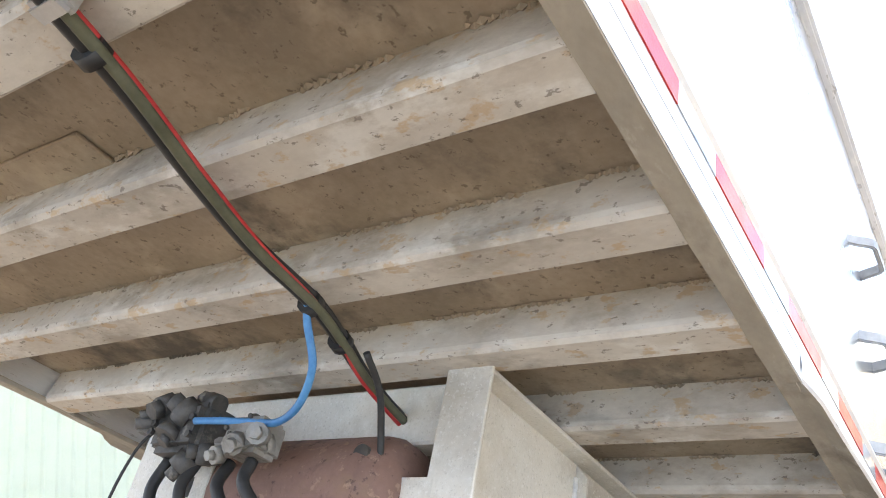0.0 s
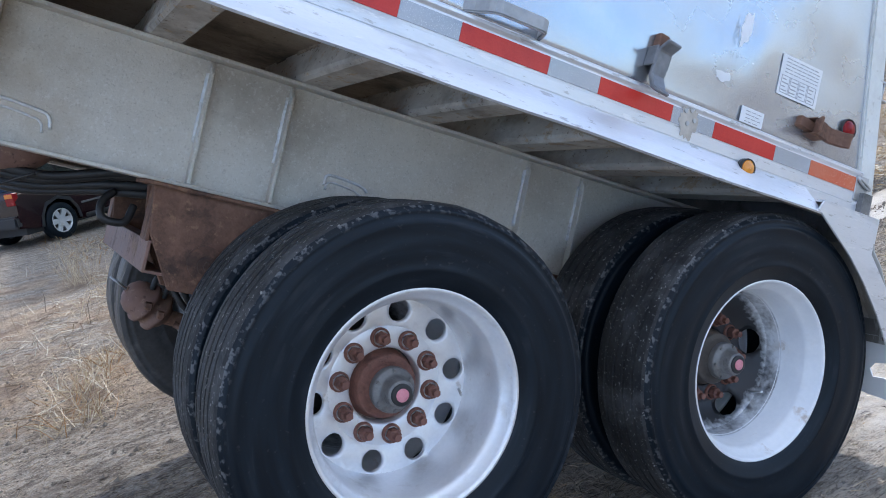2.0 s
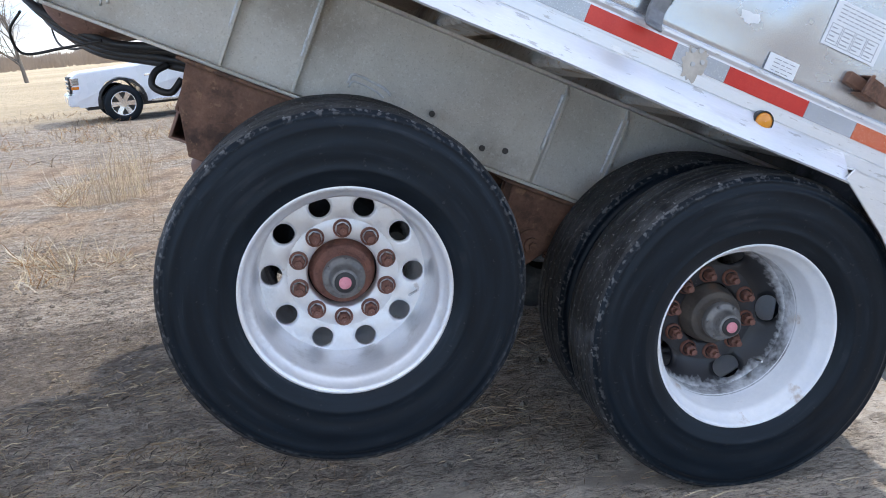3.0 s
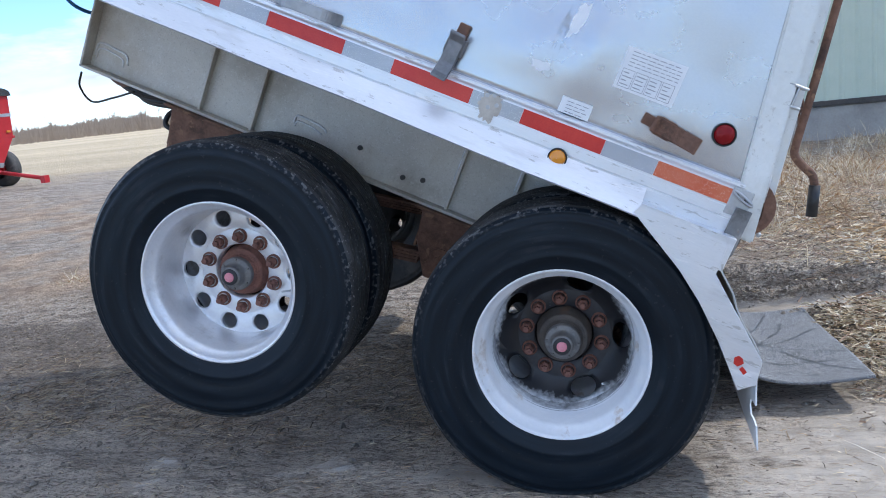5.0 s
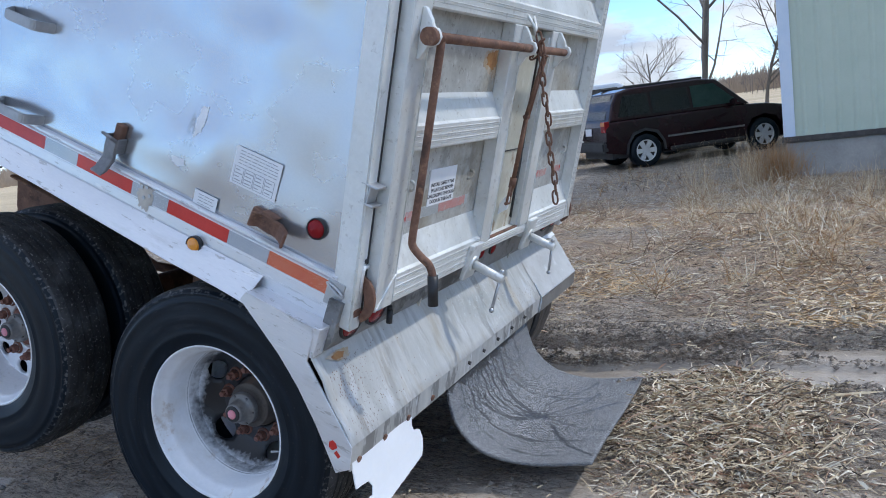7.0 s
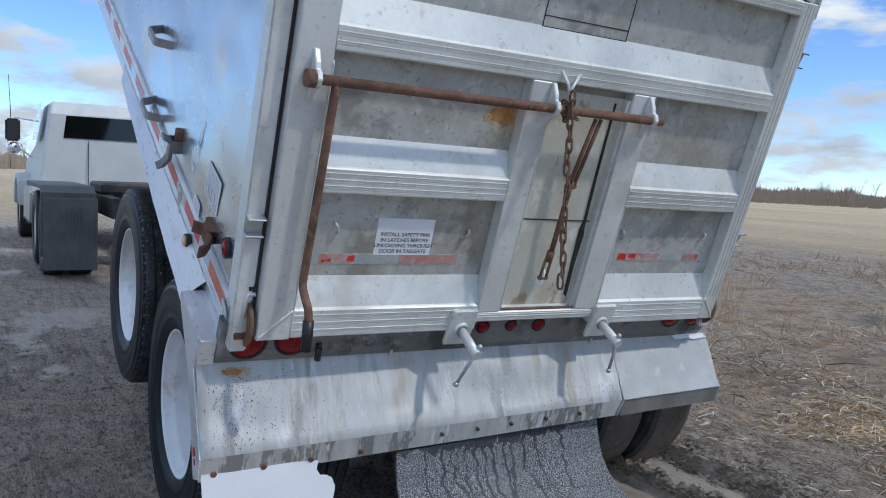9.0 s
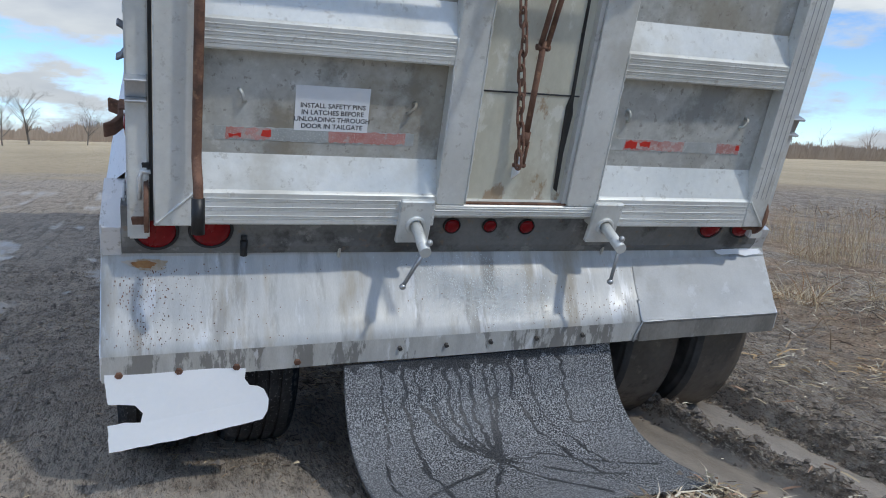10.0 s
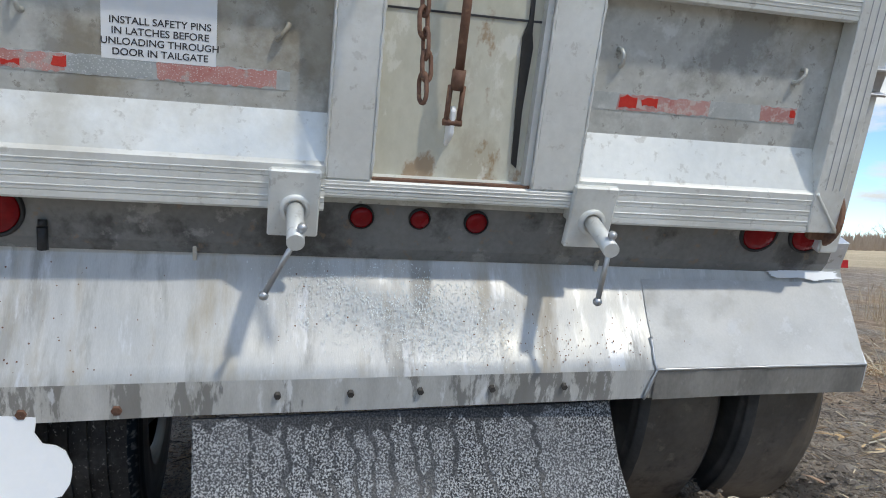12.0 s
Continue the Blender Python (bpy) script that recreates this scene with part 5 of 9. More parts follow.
def belt_material():
    """Pale speckled rubber with dark wet veins running down it."""
    m = bpy.data.materials.new("speckled_rubber_belting")
    m.use_nodes = True
    nt = m.node_tree
    N, L = nt.nodes.new, nt.links.new
    b = nt.nodes["Principled BSDF"]
    co = N("ShaderNodeTexCoord")

    def tex(sc, det, stretch=(1, 1, 1), warp=0.0):
        mp = N("ShaderNodeMapping")
        mp.inputs["Scale"].default_value = stretch
        L(co.outputs["Object"], mp.inputs["Vector"])
        n = N("ShaderNodeTexNoise")
        n.inputs["Scale"].default_value, n.inputs["Detail"].default_value, n.inputs["Distortion"].default_value = sc, det, warp
        L(mp.outputs["Vector"], n.inputs["Vector"])
        return n.outputs["Fac"]

    def rng(v, a, bb, lo=0.0, hi=1.0):
        r = N("ShaderNodeMapRange")
        r.inputs["From Min"].default_value, r.inputs["From Max"].default_value = a, bb
        r.inputs["To Min"].default_value, r.inputs["To Max"].default_value = lo, hi
        L(v, r.inputs["Value"])
        return r.outputs["Result"]

    def calc(op, a, c):
        k = N("ShaderNodeMath")
        k.operation = op
        for i, v in enumerate((a, c)):
            if isinstance(v, float):
                k.inputs[i].default_value = v
            else:
                L(v, k.inputs[i])
        return k.outputs[0]

    def mixc(f, a, c):
        x = N("ShaderNodeMix")
        x.data_type = "RGBA"
        L(f, x.inputs["Factor"])
        for s, v in (("A", a), ("B", c)):
            if isinstance(v, tuple):
                x.inputs[s].default_value = (*v, 1)
            else:
                L(v, x.inputs[s])
        return x.outputs["Result"]

    grain = tex(215, 3)
    col = mixc(rng(grain, 0.44, 0.64), (0.018, 0.020, 0.024), (0.46, 0.47, 0.48))
    col = mixc(rng(tex(3.5, 5), 0.42, 0.66, 0.0, 0.4), col, (0.20, 0.205, 0.215))
    wa = N("ShaderNodeAttribute")
    wa.attribute_name = "wetness"
    vein = rng(calc("ADD", wa.outputs["Fac"], calc("ADD", calc("MULTIPLY", calc("SUBTRACT", tex(60, 3), 0.5), 1.0), calc("MULTIPLY", calc("SUBTRACT", tex(9, 4), 0.5), 1.3))), 0.3, 0.62)
    col = mixc(calc("MULTIPLY", vein, 0.8), col, (0.020, 0.021, 0.024))
    L(col, b.inputs["Base Color"])
    L(rng(vein, 0.0, 1.0, 0.75, 0.4), b.inputs["Roughness"])
    bp = N("ShaderNodeBump")
    bp.inputs["Strength"].default_value, bp.inputs["Distance"].default_value = 0.6, 0.004
    L(calc("SUBTRACT", grain, calc("MULTIPLY", vein, 0.4)), bp.inputs["Height"])
    L(bp.outputs["Normal"], b.inputs["Normal"])
    return m


def wet_streams(st):
    """How wet each place (across, along) of the belting is: a soaked upper edge in fingers, and streams that meet and part."""
    rnd = random.Random(19)
    wet = np.zeros(len(st))
    lines = []
    hub = (0.44, 0.70)
    for t0, end in [(0.12, (0.07, 0.97)), (0.20, (0.20, 0.93)), (0.25, hub), (0.31, hub), (0.36, hub), (0.40, hub), (0.45, hub), (0.50, hub), (0.54, hub), (0.60, (0.72, 0.86)), (0.66, (0.80, 0.80)), (0.78, (0.86, 0.5))]:
        lines.append([(t0, 0.0), (t0 + rnd.uniform(-0.02, 0.02), 0.25), (t0 * 0.8 + end[0] * 0.2 + rnd.uniform(-0.02, 0.02), 0.48), (t0 * 0.35 + end[0] * 0.65, min(0.64, end[1])), end])
    lines += [[hub, (0.34, 0.80), (0.22, 0.86), (0.05, 0.99)], [hub, (0.40, 0.82), (0.33, 0.92), (0.30, 0.98)], [hub, (0.52, 0.74), (0.66, 0.84), (0.80, 0.88)], [hub, (0.55, 0.70), (0.60, 0.68), (0.74, 0.76), (0.93, 0.84)], [hub, (0.49, 0.80), (0.58, 0.90), (0.66, 0.97)]]
    ph = np.array([noise.noise((t * 14, s * 9, 3)) for t, s in st])
    for ln in lines:
        pts = curve_pts([(a, c * 1.0, 0) for a, c in ln], 14)
        w = rnd.uniform(0.0032, 0.0070)
        q = np.array([(p.x + 0.016 * noise.noise((p.y * 11, p.x * 9, 5)) + 0.010 * noise.noise((p.y * 31, p.x * 21, 8)), p.y) for p in pts])
        best = np.full(len(st), 9.0)
        for a, c in zip(q, q[1:]):
            d = c - a
            u = np.clip(((st - a) @ d) / max(d @ d, 1e-9), 0, 1)
            best = np.minimum(best, np.hypot(st[:, 0] - a[0] - u * d[0], 0.9 * (st[:, 1] - a[1] - u * d[1])))
        wet = np.maximum(wet, np.clip(1.5 - best / (w * (1 + 1.1 * ph)), 0, 1))
    finger = np.array([0.11 + 0.18 * noise.noise((t * 16, 1, 0)) + 0.10 * noise.noise((t * 45, 2, 0)) for t, s in st]) * np.clip(1.2 - np.abs(st[:, 0] - 0.45) * 2.0, 0.15, 1)
    wet = np.maximum(wet, 0.8 * np.clip((finger - st[:, 1]) / 0.03, 0, 1))
    return wet


def belt():
    """Rubber belting bolted under the apron, curling out to the rear over the ground; set in world axes."""
    bm = bmesh.new()
    nu = 130
    rows, st = [], []
    inv = BED.inverted()
    line = curve_pts([(0.603, 0.0, 0.400), (0.606, 0.0, 0.33), (0.630, 0.0, 0.235), (0.700, 0.0, 0.150), (0.810, 0.0, 0.100), (0.960, 0.0, 0.085), (1.185, 0.0, 0.105)], 20)
    for i in range(nu + 1):
        t = i / nu
        row = []
        for k, p in enumerate(line):
            s = k / (len(line) - 1)
            y = 0.662 + t * (1.035 + 0.07 * s) + 0.01 * s
            wav = 0.008 * noise.noise((t * 4, s * 3, 7)) * s + 0.010 * math.sin(t * 5.0 + 1) * s * s
            w = Vector((p.x - 0.03 * t * s - 0.03 * t * (1 - s), y, p.z + wav - 0.03 * t * s + 0.012 * t * (1 - s)))
            row.append(bm.verts.new(inv @ w))
            st.append((t, s))
        rows.append(row)
    for a, b in zip(rows, rows[1:]):
        for k in range(len(a) - 1):
            bm.faces.new((a[k], a[k + 1], b[k + 1], b[k])).smooth = True
    bmesh.ops.recalc_face_normals(bm, faces=bm.faces[:])
    ob = part("rubber_flap", bm, belt_material(), trailer, "grey speckled rubber belting flap with wet streaks")
    so = ob.modifiers.new("thickness", "SOLIDIFY")
    so.thickness = 0.012
    wet = wet_streams(np.array(st))
    at = ob.data.attributes.new("wetness", "FLOAT", "POINT")
    at.data.foreach_set("value", wet)
    return ob


belt()

# ---------------------------------------------------------------- tailgate, in its own axes: x out of the gate, y across, z up along it
GATE = Matrix.Translation((0.706, 0, 0)) @ Matrix.Rotation(radians(-9.4), 4, "Y")
gate = empty("tailgate", trailer)
gate["label"] = "ribbed silver aluminium tailgate with a small door"
gate.matrix_basis = GATE @ Matrix.Translation((0, 0.010, 0)) @ Matrix.Diagonal((1, 1.038, 1, 1))
GL, GR, GT = 0.062, 2.190, 1.50
DOOR = (1.000, 1.365)
part("skin", boxbm((-0.068, GL, 0.05), (-0.056, GR, GT)), M["gatepanel"], gate, "weathered grey gate panel")


def rib(s0, s1, ledge, y0, y1, name="rib"):
    """A grooved band with a sloping ledge above it."""
    prof = [(-0.056, s0)]
    prof += [(-0.006, s0), (0.0, s0 + 0.006)]
    k = max(2, int((s1 - s0 - 0.012) / 0.024))
    for i in range(k):
        z = s0 + 0.012 + (s1 - s0 - 0.024) * (i + 0.5) / k
        prof += [(0.0, z - 0.0072), (-0.0032, z - 0.0066), (-0.0032, z - 0.0052), (0.0, z - 0.0046), (0.0, z + 0.0040), (0.0016, z + 0.0046), (0.0016, z + 0.0062), (0.0, z + 0.0070)]
    prof += [(0.0, s1 - 0.004), (-0.005, s1), (-0.012, s1 + 0.004), (-0.056, s1 + ledge)]
    bm = bmesh.new()
    prism(bm, prof, "y", y0, y1)
    return part(name, bm, M["gate"], gate)


for y0, y1 in ((0.178, 0.902), (1.475, 2.105)):
    rib(0.042, 0.150, 0.105, y0, y1)
    rib(0.572, 0.660, 0.095, y0, y1)
rib(1.030, 1.112, 0.10, 0.178, 2.105)
rib(1.44, 1.498, 0.001, 0.178, 2.105)
# slim rail below the door
rib(0.075, 0.118, 0.012, 0.902, 1.475)
for y0, y1, s0, s1 in ((GL, 0.178, 0.038, GT), (2.105, GR, 0.045, GT), (0.902, 1.000, 0.118, 1.03), (1.365, 1.475, 0.118, 1.03)):
    part("post", boxbm((-0.056, y0, s0), (0.001, y1, s1), 0.004), M["gate"], gate)
# mitre welds at the lower corners, fine grooves down the far stile, and the outline of an old plate on the upper panel
for pts in ([(0.002, 0.064, 0.042), (0.002, 0.176, 0.150)], [(0.002, 2.188, 0.049), (0.002, 2.107, 0.150)]):
    rw = random.Random(len(gate.children))
    line = [Vector(pts[0]).lerp(Vector(pts[1]), i / 14) for i in range(15)]
    bm = bmesh.new()
    tube(bm, line, [rw.uniform(0.0030, 0.0058) for _ in line], 6)
    part("weld_bead", bm, M["gate"], gate)
for y in (2.128, 2.148, 2.168):
    part("groove", boxbm((0.0012, y, 0.16), (0.0022, y + 0.0016, GT - 0.01)), M["greyink"], gate)
bm = bmesh.new()
for lo, hi in (((0.92, 1.208), (1.30, 1.212)), ((0.92, 1.246), (1.30, 1.250)), ((0.92, 1.212), (0.924, 1.40)), ((1.296, 1.212), (1.30, 1.40))):
    box(bm, (-0.0562, lo[0], lo[1]), (-0.0545, hi[0], hi[1]))
part("plate_outline", bm, M["ink"], gate, "thin black outline of a missing plate")
part("door", boxbm((-0.050, DOOR[0], 0.118), (-0.040, DOOR[1], 1.0)), M["door"], gate, "cream grey grain door in the tailgate")
part("door_seam", boxbm((-0.041, DOOR[0] + 0.004, 0.494), (-0.037, DOOR[1] - 0.01, 0.499)), M["ink"], gate)
part("door_sill", boxbm((-0.041, DOOR[0] + 0.002, 0.118), (-0.006, DOOR[1] - 0.002, 0.124)), M["rust"], gate, "rust streaked sill")
part("door_seal", prismbm([(1.322, 0.17), (1.334, 0.16), (1.330, 0.30), (1.336, 0.44), (1.330, 0.47), (1.322, 0.70), (1.318, 0.98), (1.314, 0.98), (1.314, 0.70), (1.320, 0.50), (1.310, 0.46), (1.316, 0.30)], "x", -0.040, -0.032), M["black"], gate, "black torn rubber seal")
part("door_track", boxbm((-0.040, 1.350, 0.125), (-0.012, 1.364, 1.0)), M["gate"], gate)

# sign with its four lines
sign = part("sign", boxbm((-0.0555, 0.450, 0.335), (-0.0535, 0.670, 0.474)), M["paper"], gate, "white safety sign with black capitals")


def lettering(text, x, y, s, height, parent, mat):
    cu = bpy.data.curves.new("lettering", "FONT")
    cu.body, cu.align_x, cu.align_y = text, "CENTER", "CENTER"
    cu.size, cu.extrude, cu.offset = height / 0.70, 0.0003, 0.0002
    tmp = bpy.data.objects.new("tmp", cu)
    scene.collection.objects.link(tmp)
    bpy.context.view_layer.update()
    me = bpy.data.meshes.new_from_object(tmp.evaluated_get(bpy.context.evaluated_depsgraph_get()))
    bpy.data.objects.remove(tmp)
    me.materials.clear()
    me.materials.append(mat)
    ob = new("lettering", me)
    ob.parent = parent
    ob.matrix_basis = Matrix.Translation((x, y, s)) @ Matrix(((0, 0, 1, 0), (1, 0, 0, 0), (0, 1, 0, 0), (0, 0, 0, 1)))
    return ob


for k, text in enumerate(("INSTALL SAFETY PINS", "IN LATCHES BEFORE", "UNLOADING THROUGH", "DOOR IN TAILGATE")):
    lettering(text, -0.0530, 0.562, 0.4135 - 0.0213 * k, 0.0142, sign, M["ink"])


def ragged(y0, y1, s, half, bite, rnd):
    """The outline of a torn piece of tape."""
    n = max(4, int((y1 - y0) / 0.008))
    top = [(y0 + (y1 - y0) * i / n, s + half - rnd.uniform(0, bite)) for i in range(n + 1)]
    bot = [(y0 + (y1 - y0) * i / n, s - half + rnd.uniform(0, bite)) for i in range(n + 1)]
    top[0], bot[0] = (top[0][0] + rnd.uniform(0, bite), top[0][1]), (bot[0][0] + rnd.uniform(0, bite), bot[0][1])
    return top + bot[::-1]


def worn_tape(y0, y1, s, seed, pieces, scraps):
    """Peeling tape on the gate: a pale strip, worn red and silver stretches, and scraps of the bright red."""
    rnd = random.Random(seed)
    base = part("reflective_tape", prismbm(ragged(y0, y1, s, 0.022, 0.003, rnd), "x", -0.0556, -0.0548), M["tape_base"], gate, "peeling reflective tape")
    for a, c, mat, label in pieces:
        part("tape_remnant", prismbm(ragged(a, c, s, 0.021, 0.006, rnd), "x", -0.0547, -0.0541), M[mat], base, label)
    for a, c, off, half in scraps:
        part("tape_scrap", prismbm(ragged(a, c, s + off, half, 0.009, rnd), "x", -0.0540, -0.0534), M["tape_red"], base, "bright red tape scrap")


M["tape_dots"] = surf("worn_silver_tape", (0.36, 0.385, 0.385), (0.46, 0.485, 0.48), (0.35, 0.6), 0.2, 12, 150, 0.1, specks=((0.60, 0.62, 0.61), 210, 0.36), stain=[((0.28, 0.28, 0.27), 22, 0.56, 0.08, 0.6)])
M["tape_reddots"] = surf("worn_red_tape", (0.48, 0.20, 0.18), (0.56, 0.33, 0.30), (0.35, 0.6), 0.1, 12, 150, 0.1, specks=((0.62, 0.48, 0.45), 210, 0.34), stain=[((0.46, 0.10, 0.085), 20, 0.58, 0.06, 0.6), ((0.44, 0.43, 0.41), 24, 0.55, 0.06, 0.7)])
worn_tape(0.225, 0.82, 0.318, 1, [(0.255, 0.382, "tape_reddots", "faded red dotted tape"), (0.386, 0.548, "tape_dots", "silver dotted tape"), (0.552, 0.792, "tape_reddots", "faded red dotted tape")], [(0.352, 0.385, 0.004, 0.014), (0.262, 0.300, -0.006, 0.010)])
worn_tape(1.500, 2.045, 0.334, 2, [(1.560, 1.800, "tape_faded", "faded red tape remnant"), (1.935, 2.035, "tape_faded", "faded red tape remnant")], [(1.560, 1.612, 0.001, 0.018), (1.618, 1.664, 0.003, 0.014), (2.012, 2.034, 0.004, 0.011)])
for y, s, a in ((0.300, 0.432, 25), (0.800, 0.420, -30), (1.552, 0.435, 15), (2.018, 0.432, -25)):
    bm = bmesh.new()
    R = Matrix.Translation((-0.056, y, s)) @ Matrix.Rotation(radians(a), 4, "X")
    pts = [R @ Vector(p) for p in ((-0.002, 0, 0.020), (0.012, 0.002, 0.020), (0.018, 0.003, 0.010), (0.018, 0, -0.008), (0.010, -0.002, -0.016), (-0.002, 0, -0.018))]
    tube(bm, pts, [0.007, 0.0055, 0.005, 0.005, 0.0055, 0.007], 7)
    part("tie_ring", bm, M["gatepanel"], gate)

# hooked lugs and the crank rod
ROD = (0.045, 0.945)


def lug(y):
    bm = bmesh.new()
    d, s = ROD
    prism(bm, [(0.0, s - 0.075), (0.012, s - 0.075), (d - 0.01, s - 0.035), (d + 0.022, s - 0.020), (d + 0.030, s + 0.004), (d + 0.018, s + 0.026), (d + 0.002, s + 0.030), (d - 0.006, s + 0.050), (0.014, s + 0.085), (0.0, s + 0.085)], "y", y - 0.009, y + 0.009)
    soften(bm, 0.003, 1)
    return part("lug", bm, M["gate"], gate, "silver painted rod bracket")


for y in (0.118, 0.985, 1.440):
    lug(y)
bm = bmesh.new()
tube(bm, [(ROD[0], 0.09, ROD[1]), (ROD[0], 1.49, ROD[1])], 0.0165, 16)
tube(bm, [(ROD[0], 0.085, ROD[1]), (ROD[0], 0.112, ROD[1])], 0.028, 20)
rod = part("crank_rod", bm, M["rust"], gate, "rusted steel crank rod", smooth=False)
bm = bmesh.new()
tube(bm, curve_pts([(ROD[0], 0.180, ROD[1]), (0.046, 0.178, 0.70), (0.047, 0.176, 0.45), (0.045, 0.175, 0.30), (0.052, 0.175, 0.262), (0.085, 0.176, 0.235), (0.118, 0.177, 0.215), (0.134, 0.177, 0.19), (0.140, 0.177, 0.165)], 6), 0.0135, 12)
part("crank_arm", bm, M["rust"], rod)
bm = bmesh.new()
tube(bm, [(0.138, 0.177, 0.182), (0.156, 0.177, 0.08)], 0.018, 14)
part("grip", bm, M["black"], rod, "black rubber grip")
# link from the rod down to the door
bm = bmesh.new()
a, b = Vector((0.04, 1.192, 0.925)), Vector((0.014, 1.168, 0.645))
for dy in (-0.012, 0.012):
    tube(bm, [a + Vector((0, dy, 0)), b + Vector((0, dy * 0.9, 0))], 0.0085, 6)
tube(bm, [b + Vector((0, 0, 0.03)), Vector((0.004, 1.168, 0.36))], 0.010, 10)
tube(bm, [Vector((0.004, 1.168, 0.38)), Vector((0.002, 1.167, 0.335))], 0.015, 10)
for dy in (-0.014, 0.014):
    tube(bm, [(0.002, 1.167 + dy, 0.345), (-0.004, 1.166 + dy, 0.255)], 0.006, 6)
tube(bm, [(-0.004, 1.145, 0.262), (-0.004, 1.187, 0.262)], 0.008, 8)
tube(bm, [b + Vector((0, -0.022, 0.01)), b + Vector((0, 0.022, 0.01))], 0.010, 8)
part("door_link", bm, M["rust"], rod, "rusted link with a clevis")
part("door_hook", prismbm([(-0.042, 0.20), (0.0, 0.235), (0.004, 0.29), (-0.010, 0.30), (-0.042, 0.25)], "y", 1.160, 1.172, 0.003), M["whitesheet"], gate, "white painted door lug")
# V hook that holds the chain
bm = bmesh.new()
tube(bm, [(-0.002, 1.010, 1.075), (0.030, 1.030, 1.030), (0.036, 1.036, 1.000)], 0.006, 8)
tube(bm, [(-0.002, 1.092, 1.070), (0.030, 1.050, 1.030), (0.036, 1.036, 1.000)], 0.006, 8)
part("chain_hook", bm, M["gate"], gate, "silver V hook")

# latch pins with their T levers
for y, tip, end in ((0.880, (0.842, 0.880, 0.040), (0.868, 0.820, -0.080)), (1.586, (0.836, 1.586, 0.046), (0.867, 1.574, -0.078))):
    pin = part("pin_plate", boxbm((0.688, y - 0.056, -0.020), (0.708, y + 0.056, 0.140), 0.004), M["gate"], trailer, "silver latch plate with a screw pin")
    t, e = Vector(tip), Vector(end)
    bm = bmesh.new()
    tube(bm, [(0.69, y + 0.004, 0.050), t + (t - Vector((0.69, y, 0.050))).normalized() * 0.012], 0.019, 18)
    part("pin", bm, M["gate"], pin)
    bm = bmesh.new()
    lathe(bm, [(0.034, 0), (0.034, 0.008), (0.024, 0.008)], 24, "x", (0.707, y + 0.002, 0.050))
    part("collar", bm, M["gate"], pin)
    bm = bmesh.new()
    d = (e - t).normalized()
    tube(bm, [t - d * 0.030, e], 0.0065, 10)
    for c in (t - d * 0.030, e):
        bmesh.ops.create_icosphere(bm, subdivisions=2, radius=0.011, matrix=Matrix.Translation(c))
    part("lever", bm, M["greysteel"], pin, "bright steel T lever", smooth=True)


def corner_hook(y, s):
    """The rusty crescent that holds the gate's lower corner, out of a slot in the corner post; s: 1 on the near side."""
    bm = bmesh.new()
    out, inn = [], []
    for k in range(13):
        a = radians(112 - k * 13.5)
        w = 0.040 * math.sin(math.pi * (0.10 + 0.78 * k / 12)) ** 0.6
        out.append((0.617 + 0.088 * math.cos(a), 0.066 + 0.092 * math.sin(a)))
        inn.append((0.617 + (0.088 - w) * math.cos(a), 0.066 + (0.092 - w) * math.sin(a)))
    prism(bm, out + inn[::-1], "y", y - 0.007, y + 0.007)
    soften(bm, 0.002, 1)
    h = part("gate_hook", bm, M["rust"], trailer, "rusted crescent gate hook")
    part("hook_plate", boxbm((0.545, y - 0.052 * s - 0.006, 0.030), (0.612, y - 0.052 * s + 0.006, 0.118), 0.002), M["greysteel"], h)
    for x, z in ((0.562, 0.098), (0.594, 0.088)):
        bm = bmesh.new()
        disc(bm, (x, y - 0.059 * s, z), 0.007, "y", -0.005 * s, 8)
        part("bolt", bm, M["darksteel"], h)
    part("hook_nut", boxbm((0.625, y - 0.045, 0.005), (0.662, y + 0.004, 0.045), 0.005), M["rust"], h, "square rusty nut")
    # chromed shackle through the plate
    ring = [(0.582 + 0.034 * math.cos(t) - 0.010 * math.sin(t), y - 0.064 * s, 0.091 - 0.010 * math.cos(t) + 0.010 * math.sin(t)) for t in (2 * math.pi * k / 16 for k in range(17))]
    part("shackle", tubebm(ring, 0.0045, 7), M["greysteel"], h, "bright steel shackle")
    # the slot above it in the post
    x = rear_x(0.205)
    part("slot", boxbm((x - 0.004, y - 0.012, 0.188), (x + 0.0015, y + 0.012, 0.212), 0.002), M["black"], h, "dark slot in the post")
    bm = bmesh.new()
    rw = random.Random(5)
    line = [(rear_x(z) + 0.002, y + o * 0.016, z) for o, z in ((-1.1, 0.10), (-1.2, 0.13), (-1.1, 0.17), (-0.7, 0.186), (0.0, 0.184), (0.8, 0.186))]
    tube(bm, line, [rw.uniform(0.004, 0.008) for _ in line], 6)
    part("weld_bead", bm, M["weldbright"], h)


corner_hook(0.054, 1)
corner_hook(WIDE - 0.054, -1)
# hinge ears on the corner post
for z in (0.43, 1.25):
    for y, s in ((0.030, 1), (WIDE - 0.030, -1)):
        bm = bmesh.new()
        x = rear_x(z)
        for dz in (-0.035, 0.027):
            box(bm, (x - 0.03, y - 0.030, z + dz), (x + 0.032, y + 0.030, z + dz + 0.008))
        box(bm, (x + 0.000, y - 0.028, z - 0.028), (x + 0.008, y + 0.028, z + 0.028))
        soften(bm, 0.002, 1)
        part("hinge_ear", bm, M["greysteel"], trailer)
